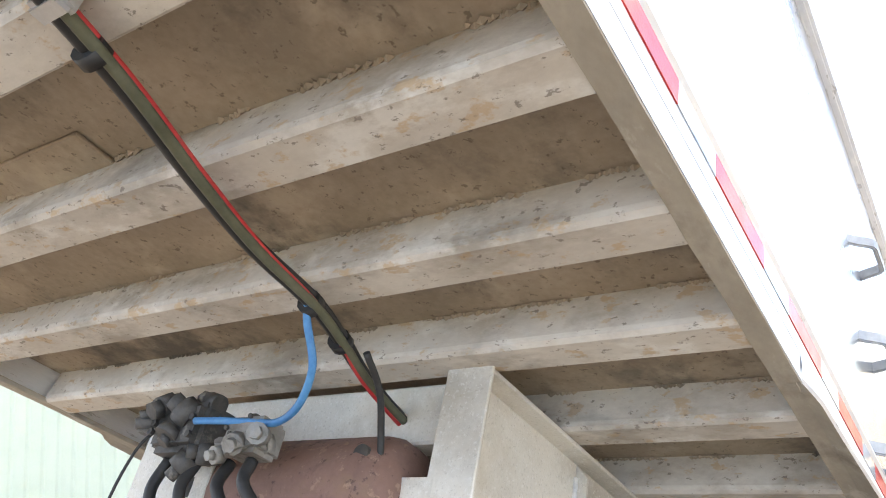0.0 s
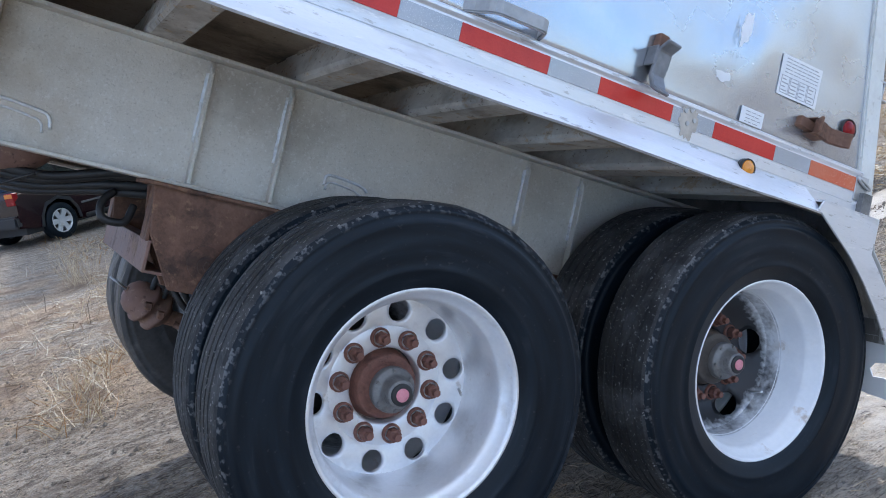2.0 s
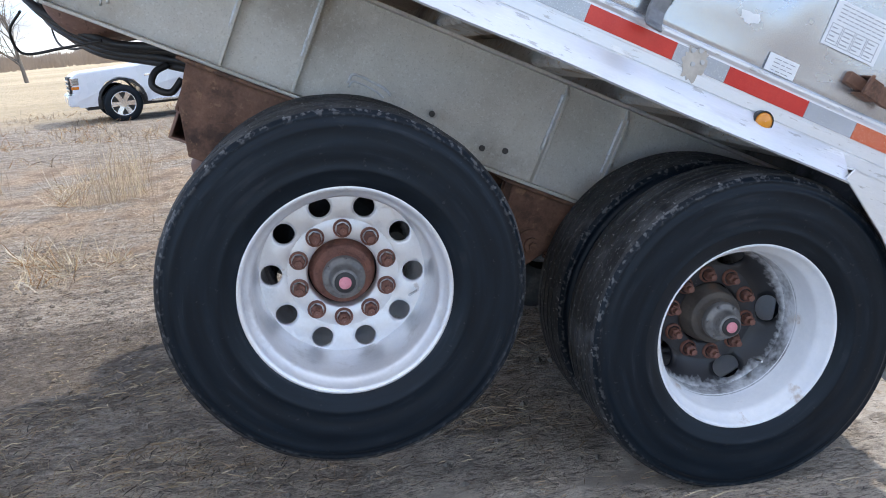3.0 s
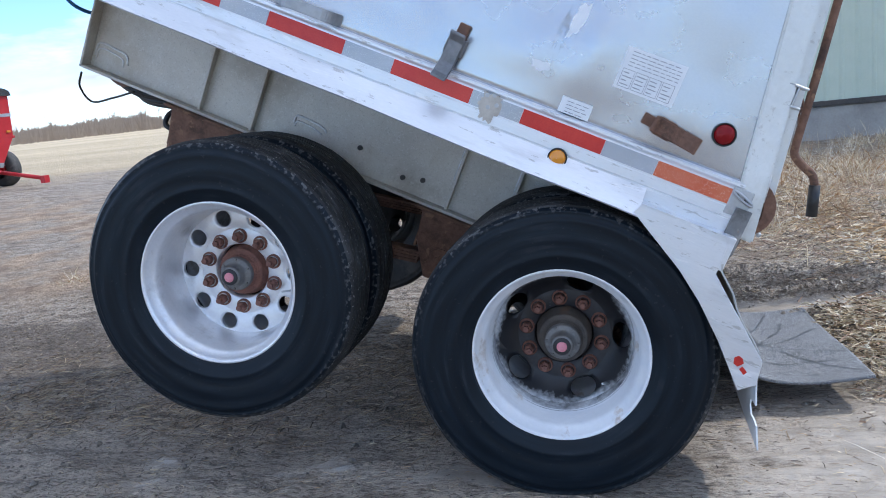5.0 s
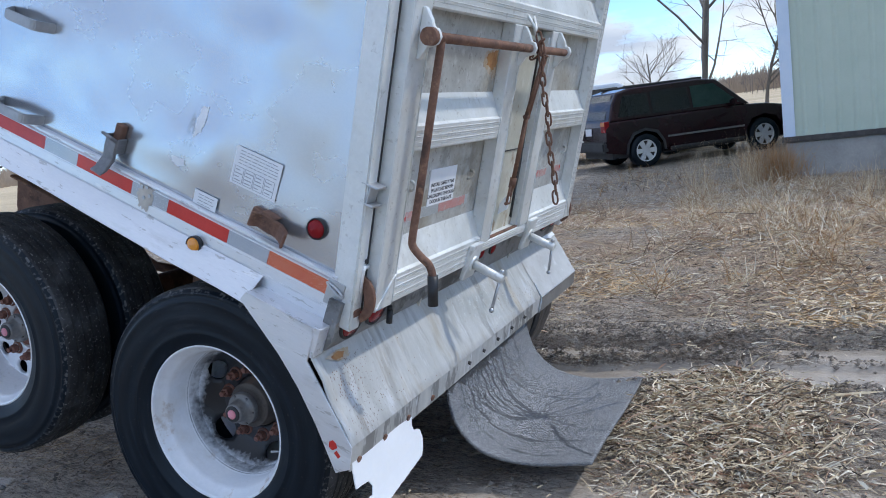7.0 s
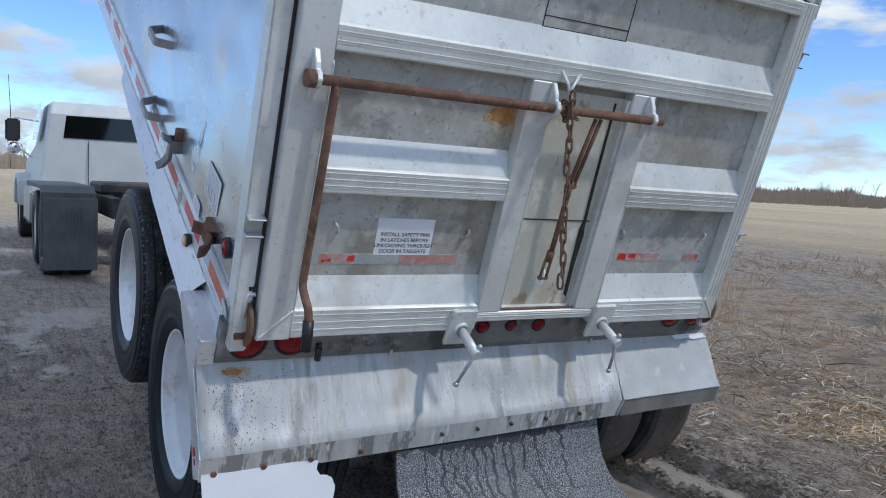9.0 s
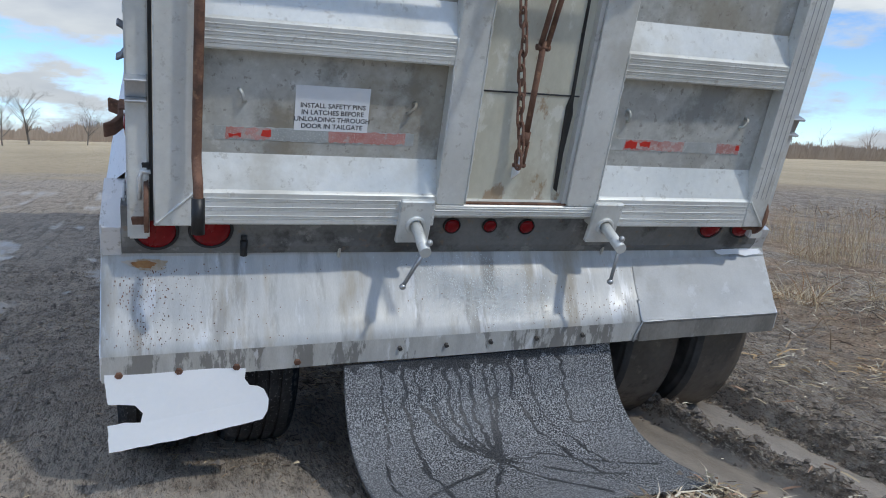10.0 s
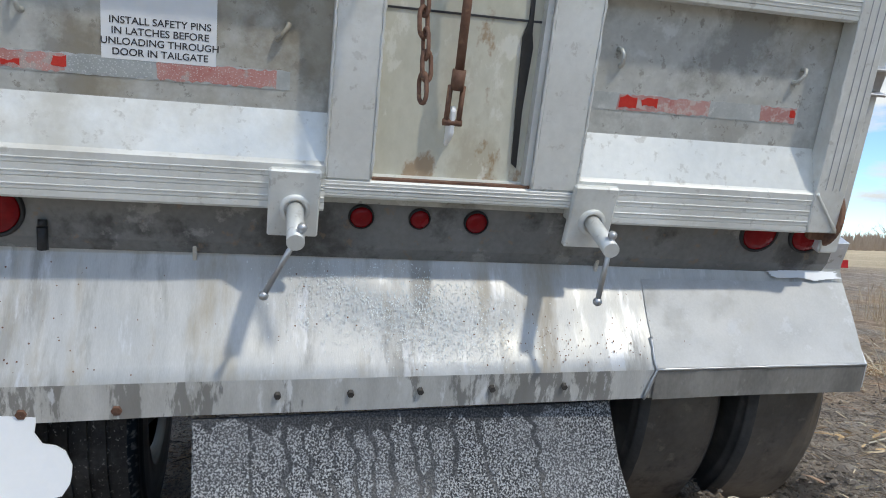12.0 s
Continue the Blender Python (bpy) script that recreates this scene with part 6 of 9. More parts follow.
# hanging pin by the lamps
bm = bmesh.new()
tube(bm, [(0.631, 0.345, -0.040), (0.637, 0.345, -0.055)], 0.010, 10)
tube(bm, [(0.637, 0.345, -0.055), (0.649, 0.345, -0.105)], 0.012, 10)
part("hanging_plug", bm, M["black"], trailer, "black plug hanging below the lamps")

# ---------------------------------------------------------------- the chain (hangs from the rod)


def chain():
    top = BED @ GATE @ Vector((0.064, 1.088, 0.955))
    holder = tagged(empty("chain"), "rusted steel chain hanging from the crank rod", "chain")
    holder.matrix_world = Matrix.Translation(top)
    bm = bmesh.new()
    pts = []
    for k in range(16):
        a = 2 * math.pi * k / 16
        c, s = math.cos(a), math.sin(a)
        pts.append((0.0105 * c, 0, 0.020 * s + (0.009 if s > 0 else -0.009)))
    n = 6
    rings = []
    for i, p in enumerate(pts):
        d = (Vector(pts[(i + 1) % 16]) - Vector(pts[i - 1])).normalized()
        u = Vector((0, 1, 0))
        w = d.cross(u)
        rings.append([bm.verts.new(Vector(p) + 0.0045 * (u * math.cos(t) + w * math.sin(t))) for t in (2 * math.pi * k / n for k in range(n))])
    for i in range(16):
        a, b = rings[i], rings[(i + 1) % 16]
        for k in range(n):
            bm.faces.new((a[k], a[(k + 1) % n], b[(k + 1) % n], b[k])).smooth = True
    bmesh.ops.recalc_face_normals(bm, faces=bm.faces[:])
    link = make_mesh("link", bm, [M["rust"]])
    z = 0.035
    k = 0
    while z > -0.66:
        child("link", link, holder, Matrix.Translation((-0.0 + 0.004 * math.sin(k), 0.004 * math.cos(k * 1.7), z)) @ Matrix.Rotation(radians(90 * (k % 2) + 8 * math.sin(k * 2.1) + 25), 4, "Z"))
        z -= 0.041
        k += 1
    # the knot round the rod
    for a in range(6):
        t = a * math.pi / 3
        v = Vector((0.024 * math.cos(t), 0.012 * (a - 2.5) / 2.5, 0.024 * math.sin(t) - 0.005))
        child("link", link, holder, Matrix.Translation(v + Vector((-0.012, 0, 0.0))) @ Matrix.Rotation(t, 4, "Y") @ Matrix.Rotation(1.57 * (a % 2), 4, "Z"))


chain()


def stain_patch(name, pts, axis, a, b, parent, mat, label, seed):
    """A thin ragged film: an outline of a blob pushed a hair thick."""
    rnd = random.Random(seed)
    bm = bmesh.new()
    c = Vector((sum(p[0] for p in pts) / len(pts), sum(p[1] for p in pts) / len(pts)))
    out = []
    for i, p in enumerate(pts):
        q = Vector(pts[(i + 1) % len(pts)])
        for k in range(6):
            w = Vector(p).lerp(q, k / 6)
            out.append(tuple(c + (w - c) * rnd.uniform(0.78, 1.08)))
    prism(bm, out, axis, a, b)
    return part(name, bm, mat, parent, label)


stain_patch("rust_stain", [(0.79, 0.90), (0.83, 0.915), (0.895, 0.92), (0.90, 0.86), (0.87, 0.835), (0.83, 0.855), (0.80, 0.86)], "x", -0.0562, -0.0555, gate, M["ruststain"], "orange rust bloom on the gate panel", 3)
stain_patch("rust_stain", [(0.765, 0.905), (0.83, 0.928), (0.915, 0.93), (0.917, 0.835), (0.88, 0.80), (0.82, 0.83), (0.775, 0.85)], "x", -0.0560, -0.0557, gate, M["rusttint"], "faint rust wash on the gate panel", 13)


def apron_at(y, s, lift):
    """A place on the apron's slope: y across, s from its top (0) to its crease (1)."""
    y *= 1.04
    p = apron_line(y)
    return Vector((p[1][0] + (p[2][0] - p[1][0]) * s + lift, y, p[1][1] + (p[2][1] - p[1][1]) * s + lift))


def apron_film(name, pts, mat, label, seed, lift=0.004):
    """A thin ragged stain lying on the apron's slope; pts: (y, s)."""
    rnd = random.Random(seed)
    c = Vector((sum(p[0] for p in pts) / len(pts), sum(p[1] for p in pts) / len(pts)))
    out = []
    for i, p in enumerate(pts):
        q = Vector(pts[(i + 1) % len(pts)])
        for k in range(8):
            w = Vector(p).lerp(q, k / 8)
            out.append(c + (w - c) * rnd.uniform(0.86, 1.05))
    bm = bmesh.new()
    bm.faces.new([bm.verts.new(apron_at(w.x, w.y, lift)) for w in out])
    bmesh.ops.triangulate(bm, faces=bm.faces[:])
    bmesh.ops.recalc_face_normals(bm, faces=bm.faces[:])
    return part(name, bm, mat, ap, label)


apron_film("rust_stain", [(-0.03, 0.05), (0.05, 0.02), (0.11, 0.05), (0.10, 0.16), (0.03, 0.15)], M["rusttint"], "rust stain on the apron", 7)
apron_film("rust_stain", [(0.00, 0.07), (0.05, 0.04), (0.08, 0.08), (0.06, 0.13), (0.02, 0.12)], M["ruststain"], "dark rust spot on the apron", 17, 0.005)


def speckled(name, c1, c2, scale, lo, hi, most):
    """A dried splash: opaque where the noise is high, clear between."""
    m = surf(name, c1, c2, (0.4, 0.6), 0.1, 20, 90, 0.0)
    nt = m.node_tree
    co, n, r = nt.nodes.new("ShaderNodeTexCoord"), nt.nodes.new("ShaderNodeTexNoise"), nt.nodes.new("ShaderNodeMapRange")
    n.inputs["Scale"].default_value, n.inputs["Detail"].default_value, n.inputs["Roughness"].default_value = scale, 7.0, 0.7
    r.inputs["From Min"].default_value, r.inputs["From Max"].default_value, r.inputs["To Max"].default_value = lo, hi, most
    nt.links.new(co.outputs["Object"], n.inputs["Vector"])
    nt.links.new(n.outputs["Fac"], r.inputs["Value"])
    nt.links.new(r.outputs["Result"], nt.nodes["Principled BSDF"].inputs["Alpha"])
    return m


M["frost"] = surf("pale_dried_splash", (0.56, 0.60, 0.585), (0.74, 0.77, 0.755), (0.15, 0.35), 0.1, 20, 90, 0.0)


def splash(name, mat, label, seed, count, where, r0, r1):
    """Loose flakes and drops dried onto the apron; where: gives (y, s)."""
    rnd = random.Random(seed)
    bm = bmesh.new()
    for _ in range(count):
        y, s = where(rnd)
        if not (-0.06 < y < 2.36 and 0.03 < s < 0.97):
            continue
        c, r = apron_at(y, s, 0.0042), rnd.uniform(r0, r1)
        k = rnd.uniform(0.7, 2.2)
        bm.faces.new([bm.verts.new(c + Vector((-0.7 * r * k * math.sin(a), r * math.cos(a), 0.75 * r * k * math.sin(a)))) for a in (0, 1.2, 2.4, 3.7, 5.0)])
    ob = part(name, bm, M[mat], ap, label)
    ob["kind"] = "stuff"
    return ob


def splash_place(rnd):
    t = rnd.random()
    return 0.90 + 0.42 * t + rnd.gauss(0, 0.07), 0.22 + 0.45 * t + rnd.gauss(0, 0.20)


splash("dried_splash", "frost", "pale flakes of a dried splash", 31, 4200, splash_place, 0.0005, 0.0017)
splash("rust_flakes", "rust", "thin rust speckle", 33, 260, lambda r: (0.06 + r.gauss(0, 0.06), r.uniform(0.15, 0.95)), 0.0006, 0.0022)
splash("rust_flakes", "rust", "thin rust speckle", 34, 120, lambda r: (1.52 + r.gauss(0, 0.12), 0.75 + r.gauss(0, 0.12)), 0.0006, 0.0018)
apron_film("paint_smear", [(2.10, 0.015), (2.20, 0.005), (2.315, 0.01), (2.325, 0.09), (2.24, 0.12), (2.20, 0.09), (2.11, 0.10)], M["whitesheet"], "white paint smeared on the apron corner", 41, 0.006)
rnd_a = random.Random(12)
bm = bmesh.new()
for _ in range(190):
    y, s = (rnd_a.gauss(0.12, 0.13), rnd_a.uniform(0.05, 0.95)) if rnd_a.random() < 0.6 else (rnd_a.uniform(-0.05, 1.7), rnd_a.uniform(0.1, 0.95))
    if y < -0.06:
        continue
    c, r = apron_at(y, s, 0.0045), rnd_a.uniform(0.0008, 0.0026)
    bm.faces.new([bm.verts.new(c + Vector((-0.7 * r * math.sin(a), r * math.cos(a), 0.75 * r * math.sin(a)))) for a in (0, 1.2, 2.4, 3.7, 5.0)])
ob = part("rust_specks", bm, M["rust"], ap)
ob["kind"] = "stuff"

# scrapes on the near side sheet
def side_film(pts, mat, label, seed):
    rnd = random.Random(seed)
    c = Vector((sum(p[0] for p in pts) / len(pts), sum(p[1] for p in pts) / len(pts)))
    bm = bmesh.new()
    vs = []
    for i, p in enumerate(pts):
        q = Vector(pts[(i + 1) % len(pts)])
        for k in range(5):
            w = Vector(p).lerp(q, k / 5)
            w = c + (w - c) * rnd.uniform(0.8, 1.08)
            vs.append(bm.verts.new((w.x, 0.012 - side_wave(w.x, w.y) - 0.0012, w.y)))
    bm.faces.new(vs)
    bmesh.ops.triangulate(bm, faces=bm.faces[:])
    bmesh.ops.recalc_face_normals(bm, faces=bm.faces[:])
    part("scuff_mark", bm, mat, trailer, label)


side_film([(-0.108, 0.475), (-0.078, 0.480), (-0.072, 0.43), (-0.090, 0.375), (-0.118, 0.36), (-0.120, 0.41)], M["paper"], "white scrape on the side", 21)
M["smearthin"] = speckled("thin_brown_smear", (0.26, 0.23, 0.18), (0.38, 0.34, 0.28), 22, 0.42, 0.70, 0.35)
side_film([(-0.135, 0.46), (-0.118, 0.40), (-0.112, 0.33), (-0.128, 0.27), (-0.150, 0.30), (-0.148, 0.39)], M["smearthin"], "brown smear on the side", 22)
side_film([(-0.190, 0.262), (-0.132, 0.270), (-0.122, 0.246), (-0.160, 0.232), (-0.186, 0.242)], M["paper"], "white scrape on the side", 23)
stain_patch("scuff_mark", [(-0.30, 0.115), (-0.235, 0.120), (-0.225, 0.07), (-0.25, 0.02), (-0.29, 0.03), (-0.305, 0.07)], "y", -0.0022, -0.0012, trailer, M["smear"], "worn grey scuff on the rail", 24)
for k, (x, z) in enumerate(((-0.285, 0.105), (-0.262, 0.112), (-0.245, 0.085), (-0.270, 0.070))):
    bm = bmesh.new()
    disc(bm, (x, -0.0015, z), 0.007, "y", -0.004, 10)
    part("rivet", bm, M["greysteel"], trailer)

# lumpy weld beads down the gate posts
def post_bead(y, s0, s1, seed):
    rnd = random.Random(seed)
    n = int((s1 - s0) / 0.014)
    pts = [(0.001, y + rnd.uniform(-0.0012, 0.0012), s0 + (s1 - s0) * i / n) for i in range(n + 1)]
    bm = bmesh.new()
    tube(bm, pts, [rnd.uniform(0.0022, 0.0048) for _ in pts], 5)
    part("weld_bead", bm, M["gate"], gate)


for k, (y, s0, s1) in enumerate(((0.902, 0.125, 0.66), (1.000, 0.125, 0.95), (1.365, 0.125, 0.95), (1.475, 0.125, 0.66), (0.178, 0.05, 1.0), (2.105, 0.05, 1.0))):
    post_bead(y, s0, s1, 40 + k)
# ---------------------------------------------------------------- ground


def rut_at(x, y):
    """How much of a smooth rut floor this is (0 to 1), and the height that the ruts add: a ridge between two wheel tracks and a cut bank."""
    if x < -0.7 or y < 1.4 or y > 4.0:
        return 0.0, 0.0
    yy = y - 0.03 * (x - 0.5) - 0.025 * noise.noise((x * 1.2, 5, 0))
    k = min(1.0, (x + 0.7) / 0.4) * max(0.0, min(1.0, (9 - x) / 4))
    kr = max(0.0, min(1.0, (3.0 - x) / 1.6))
    crumb = 1 + 0.35 * noise.noise((x * 8, yy * 8, 8)) + 0.35 * noise.noise((x * 24, yy * 24, 2))
    ridge = math.exp(-(abs(yy - 2.09) / 0.045) ** 4)
    e = max(0.0, min(1.0, (yy + 0.025 * noise.noise((x * 5, 1, 0)) + 0.012 * noise.noise((x * 17, 1, 3)) - 2.45) / 0.06))
    bank = e * e * (3 - 2 * e) * max(0.0, min(1.0, (3.8 - yy) / 0.9))
    inner = math.exp(-((yy - 1.72) / 0.055) ** 2) * (0.5 + 0.8 * max(0.0, noise.noise((x * 4, 7, 0)) + 0.3))
    z = k * (0.095 * kr * ridge * crumb + 0.10 * bank * (0.75 + 0.25 * crumb) + 0.040 * inner * crumb)
    wet = k * max(0.0, min(1.0, (yy - 1.76) / 0.06)) * max(0.0, min(1.0, (2.46 - yy) / 0.05)) * (1 - kr * min(1.0, ridge * 1.6))
    return wet, z


def ground_z(x, y):
    near = max(0.0, 1.0 - math.hypot(x, y - 1) / 40)
    z = 0.030 * noise.noise((x * 0.8, y * 0.8, 1)) * (0.4 + near)
    rough = 1.0
    # the trodden pad behind the near wheels
    pad = math.exp(-(((x - 1.5) / 1.1) ** 4) - ((y - 0.1) / 0.75) ** 4)
    rough -= 0.4 * pad
    wet, dz = rut_at(x, y)
    rough -= 0.7 * wet
    z += (0.018 * noise.noise((x * 3, y * 5, 2)) + 0.015 * noise.noise((x * 10, y * 15, 5)) + 0.008 * noise.noise((x * 24, y * 31, 7))) * near * rough
    z += dz + 0.004 * pad * math.sin(y * 60 + 3 * noise.noise((x, y, 0)))
    # shallow tracks on the near side
    for yc in (-0.9, -1.5, -3.1):
        u = (y - yc) / 0.22
        z += -0.025 * math.exp(-u * u) * near
    # the bank with dry grass on the far side of the ruts
    if 3.0 < y < 14 and x > -2.5:
        z += 0.10 * math.exp(-(((y - 6.0) / 2.4) ** 2)) * min(1, (x + 2.5) / 2) * (1 + 0.5 * noise.noise((x * 0.7, y * 0.7, 3)))
    # the heap of stalks at the end of the belting
    z += 0.10 * math.exp(-(((x - 1.52) / 0.34) ** 2) - ((y - 1.42) / 0.48) ** 2)
    # the yard rises a little towards the wagon
    z += 0.30 * math.exp(-((x + 14.6) / 6.5) ** 2 - ((y - 13.5) / 6.5) ** 2)
    # keep clear under the wheels
    return z * min(1.0, 0.35 + math.hypot(x, y - 0.2) * 0.8)


def wet_at(x, y):
    """Smooth wet mud: rut floors, the pad and pale puddled patches on the near side."""
    wet, _ = rut_at(x, y)
    pad = math.exp(-(((x - 1.5) / 1.1) ** 4) - ((y - 0.1) / 0.75) ** 4)
    wet = max(wet, 0.62 * pad)
    n = noise.noise((x * 0.7, y * 1.7, 40)) + 0.5 * noise.noise((x * 2.6, y * 4.5, 41)) + 0.3 * noise.noise((x * 9, y * 11, 42))
    side = max(0.0, min(1.0, (0.8 - y) / 0.6))
    return max(wet, 0.62 * side * max(0.0, min(1.0, (n - 0.02) / 0.45)))


def pool_at(x, y):
    """Standing water out on the yard."""
    w = 0.30 * noise.noise((x * 3.1, y * 5.2, 71)) + 0.25 * noise.noise((x * 11, y * 17, 72))
    return max(0.0, min(1.0, (1.35 - math.hypot((x + 11.6) / 1.5, (y - 7.8) / 0.30) + w) * 2.2))


def dark_path_at(x, y):
    """Churned mud, coloured darker along the wheel path ahead of the axles."""
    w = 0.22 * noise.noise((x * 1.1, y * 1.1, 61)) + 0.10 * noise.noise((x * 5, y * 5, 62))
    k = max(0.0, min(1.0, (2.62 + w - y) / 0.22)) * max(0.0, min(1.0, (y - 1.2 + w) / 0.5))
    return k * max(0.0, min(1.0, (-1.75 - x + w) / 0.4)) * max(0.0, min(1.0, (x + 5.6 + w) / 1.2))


def spread(lo, hi, step, far, grow=1.14):
    v = list(np.arange(lo, hi + step / 2, step))
    s, a = step, hi
    while a < far:
        s *= grow
        a += s
        v.append(a)
    s, a = step, lo
    left = []
    while a > -far:
        s *= grow
        a -= s
        left.append(a)
    return left[::-1] + v


def make_ground():
    xs, ys = spread(-4.0, 4.4, 0.032, 2600), sorted(spread(-3.0, 4.6, 0.032, 2600) + list(np.arange(1.655, 2.75, 0.032)))
    vs = [(x, y, ground_z(x, y) if abs(x) < 60 and abs(y) < 60 else 0.0) for x in xs for y in ys]
    n = len(ys)
    fs = [(i * n + j, (i + 1) * n + j, (i + 1) * n + j + 1, i * n + j + 1) for i in range(len(xs) - 1) for j in range(n - 1)]
    ob = part("ground", (vs, [], fs), ground_material(), smooth=True)
    at = ob.data.attributes.new("wetness", "FLOAT", "POINT")
    at.data.foreach_set("value", [wet_at(v[0], v[1]) if abs(v[0]) < 15 and abs(v[1]) < 15 else 0.0 for v in vs])
    at = ob.data.attributes.new("pool", "FLOAT", "POINT")
    at.data.foreach_set("value", [pool_at(v[0], v[1]) if abs(v[0]) < 16 and abs(v[1]) < 12 else 0.0 for v in vs])
    at = ob.data.attributes.new("dark_path", "FLOAT", "POINT")
    at.data.foreach_set("value", [dark_path_at(v[0], v[1]) if abs(v[0]) < 7 and abs(v[1]) < 7 else 0.0 for v in vs])
    return tagged(ob, "muddy farm yard with wet ruts and dry stubble", "ground", kind="structure")


def ground_material():
    m = bpy.data.materials.new("mud_and_stubble")
    m.use_nodes = True
    nt = m.node_tree
    N, L = nt.nodes.new, nt.links.new
    b = nt.nodes["Principled BSDF"]
    co = N("ShaderNodeTexCoord")

    def tex(sc, det=8.0, ro=0.62, stretch=None):
        n = N("ShaderNodeTexNoise")
        n.inputs["Scale"].default_value, n.inputs["Detail"].default_value, n.inputs["Roughness"].default_value = sc, det, ro
        if stretch:
            mp = N("ShaderNodeMapping")
            mp.inputs["Scale"].default_value = stretch
            L(co.outputs["Object"], mp.inputs["Vector"])
            L(mp.outputs["Vector"], n.inputs["Vector"])
        else:
            L(co.outputs["Object"], n.inputs["Vector"])
        return n.outputs["Fac"]

    def rng(v, a, bb, lo=0.0, hi=1.0):
        r = N("ShaderNodeMapRange")
        r.inputs["From Min"].default_value, r.inputs["From Max"].default_value = a, bb
        r.inputs["To Min"].default_value, r.inputs["To Max"].default_value = lo, hi
        L(v, r.inputs["Value"])
        return r.outputs["Result"]

    def mixc(f, a, c):
        x = N("ShaderNodeMix")
        x.data_type = "RGBA"
        L(f, x.inputs["Factor"])
        for s, v in (("A", a), ("B", c)):
            if isinstance(v, tuple):
                x.inputs[s].default_value = (*v, 1)
            else:
                L(v, x.inputs[s])
        return x.outputs["Result"]

    def calc(op, a, c):
        k = N("ShaderNodeMath")
        k.operation = op
        for i, v in enumerate((a, c)):
            if isinstance(v, float):
                k.inputs[i].default_value = v
            else:
                L(v, k.inputs[i])
        return k.outputs[0]

    sep = N("ShaderNodeSeparateXYZ")
    L(co.outputs["Object"], sep.inputs[0])
    X, Y = sep.outputs["X"], sep.outputs["Y"]
    wob = tex(0.35, 4)
    mud = mixc(rng(tex(2.2), 0.35, 0.68), (0.41, 0.32, 0.24), (0.61, 0.495, 0.385))
    mud = mixc(rng(tex(24, 7, 0.7), 0.46, 0.60), mud, (0.60, 0.53, 0.45))
    mud = mixc(rng(tex(13, 8, 0.72, (0.7, 1.4, 1)), 0.53, 0.60, 0.0, 0.8), mud, (0.12, 0.094, 0.073))
    churn = tex(5.5, 9, 0.7, (0.6, 1.3, 1))
    mud = mixc(rng(churn, 0.49, 0.58, 0.0, 0.75), mud, (0.15, 0.115, 0.087))
    # furrows that wheels drew along the yard
    track = tex(4.5, 8, 0.66, (0.16, 2.6, 1))
    mud = mixc(calc("MULTIPLY", rng(track, 0.53, 0.62), rng(tex(1.1, 4), 0.40, 0.58, 0.2, 0.9)), mud, (0.16, 0.125, 0.098))
    # pale mud on the near side, its colour raised to lift the shade there
    lifted_mud = mixc(rng(tex(9, 7), 0.38, 0.64), (0.57, 0.47, 0.375), (0.80, 0.685, 0.555))
    lifted_mud = mixc(rng(tex(30, 7, 0.7, (0.6, 1.5, 1)), 0.52, 0.60, 0.0, 0.75), lifted_mud, (0.17, 0.138, 0.11))
    lifted_mud = mixc(rng(track, 0.54, 0.62, 0.0, 0.65), lifted_mud, (0.22, 0.18, 0.145))
    lifted_mud = mixc(rng(churn, 0.52, 0.60, 0.0, 0.5), lifted_mud, (0.20, 0.16, 0.125))
    mud = mixc(calc("MULTIPLY", rng(Y, 1.3, 0.5), rng(tex(1.6, 6), 0.34, 0.56, 0.35, 0.95)), mud, lifted_mud)
    # chaff and husk fibres trodden flat into it, mostly along the tracks
    patch = rng(tex(1.7, 5), 0.36, 0.58, 0.25, 1.0)
    fleck = tex(75, 5, 0.7, (0.34, 1.5, 1))
    grit = tex(120, 4, 0.7, (0.6, 1.3, 1))
    mud = mixc(rng(fleck, 0.45, 0.40, 0.0, 0.7), mud, (0.11, 0.088, 0.069))
    mud = mixc(calc("MULTIPLY", rng(fleck, 0.55, 0.60), patch), mud, (0.66, 0.59, 0.48))
    mud = mixc(calc("MULTIPLY", rng(grit, 0.58, 0.63), 0.8), mud, (0.60, 0.54, 0.45))
    mud = mixc(rng(grit, 0.42, 0.37, 0.0, 0.65), mud, (0.085, 0.068, 0.053))
    grass = mixc(rng(tex(7), 0.35, 0.65), (0.46, 0.33, 0.22), (0.70, 0.53, 0.37))
    grass = mixc(rng(tex(45, 5), 0.48, 0.66), grass, (0.16, 0.11, 0.072))
    grass = mixc(rng(tex(2.2, 8, 0.68), 0.50, 0.58, 0.0, 0.8), grass, (0.27, 0.185, 0.125))
    field = mixc(rng(tex(0.12, 5, 0.6, (0.25, 1, 1)), 0.35, 0.65), (0.56, 0.44, 0.275), (0.72, 0.585, 0.385))
    field = mixc(rng(tex(3.0, 6), 0.5, 0.75), field, (0.40, 0.31, 0.20))
    # grass bank beyond the ruts
    yw = calc("ADD", Y, calc("MULTIPLY", calc("SUBTRACT", wob, 0.5), 3.0))
    bank = calc("MULTIPLY", rng(yw, 2.9, 3.9), rng(yw, 11.5, 9.5))
    bank = calc("MULTIPLY", bank, rng(tex(0.9, 6), 0.42, 0.55))
    left = calc("MULTIPLY", rng(X, -2.6, -3.6), rng(yw, 3.2, 4.2))
    col = mixc(bank, mud, grass)
    # open field far away
    far = N("ShaderNodeVectorMath")
    far.operation = "LENGTH"
    L(co.outputs["Object"], far.inputs[0])
    dist = calc("ADD", far.outputs["Value"], calc("MULTIPLY", calc("SUBTRACT", wob, 0.5), 16.0))
    col = mixc(rng(dist, 17.0, 24.0), col, field)
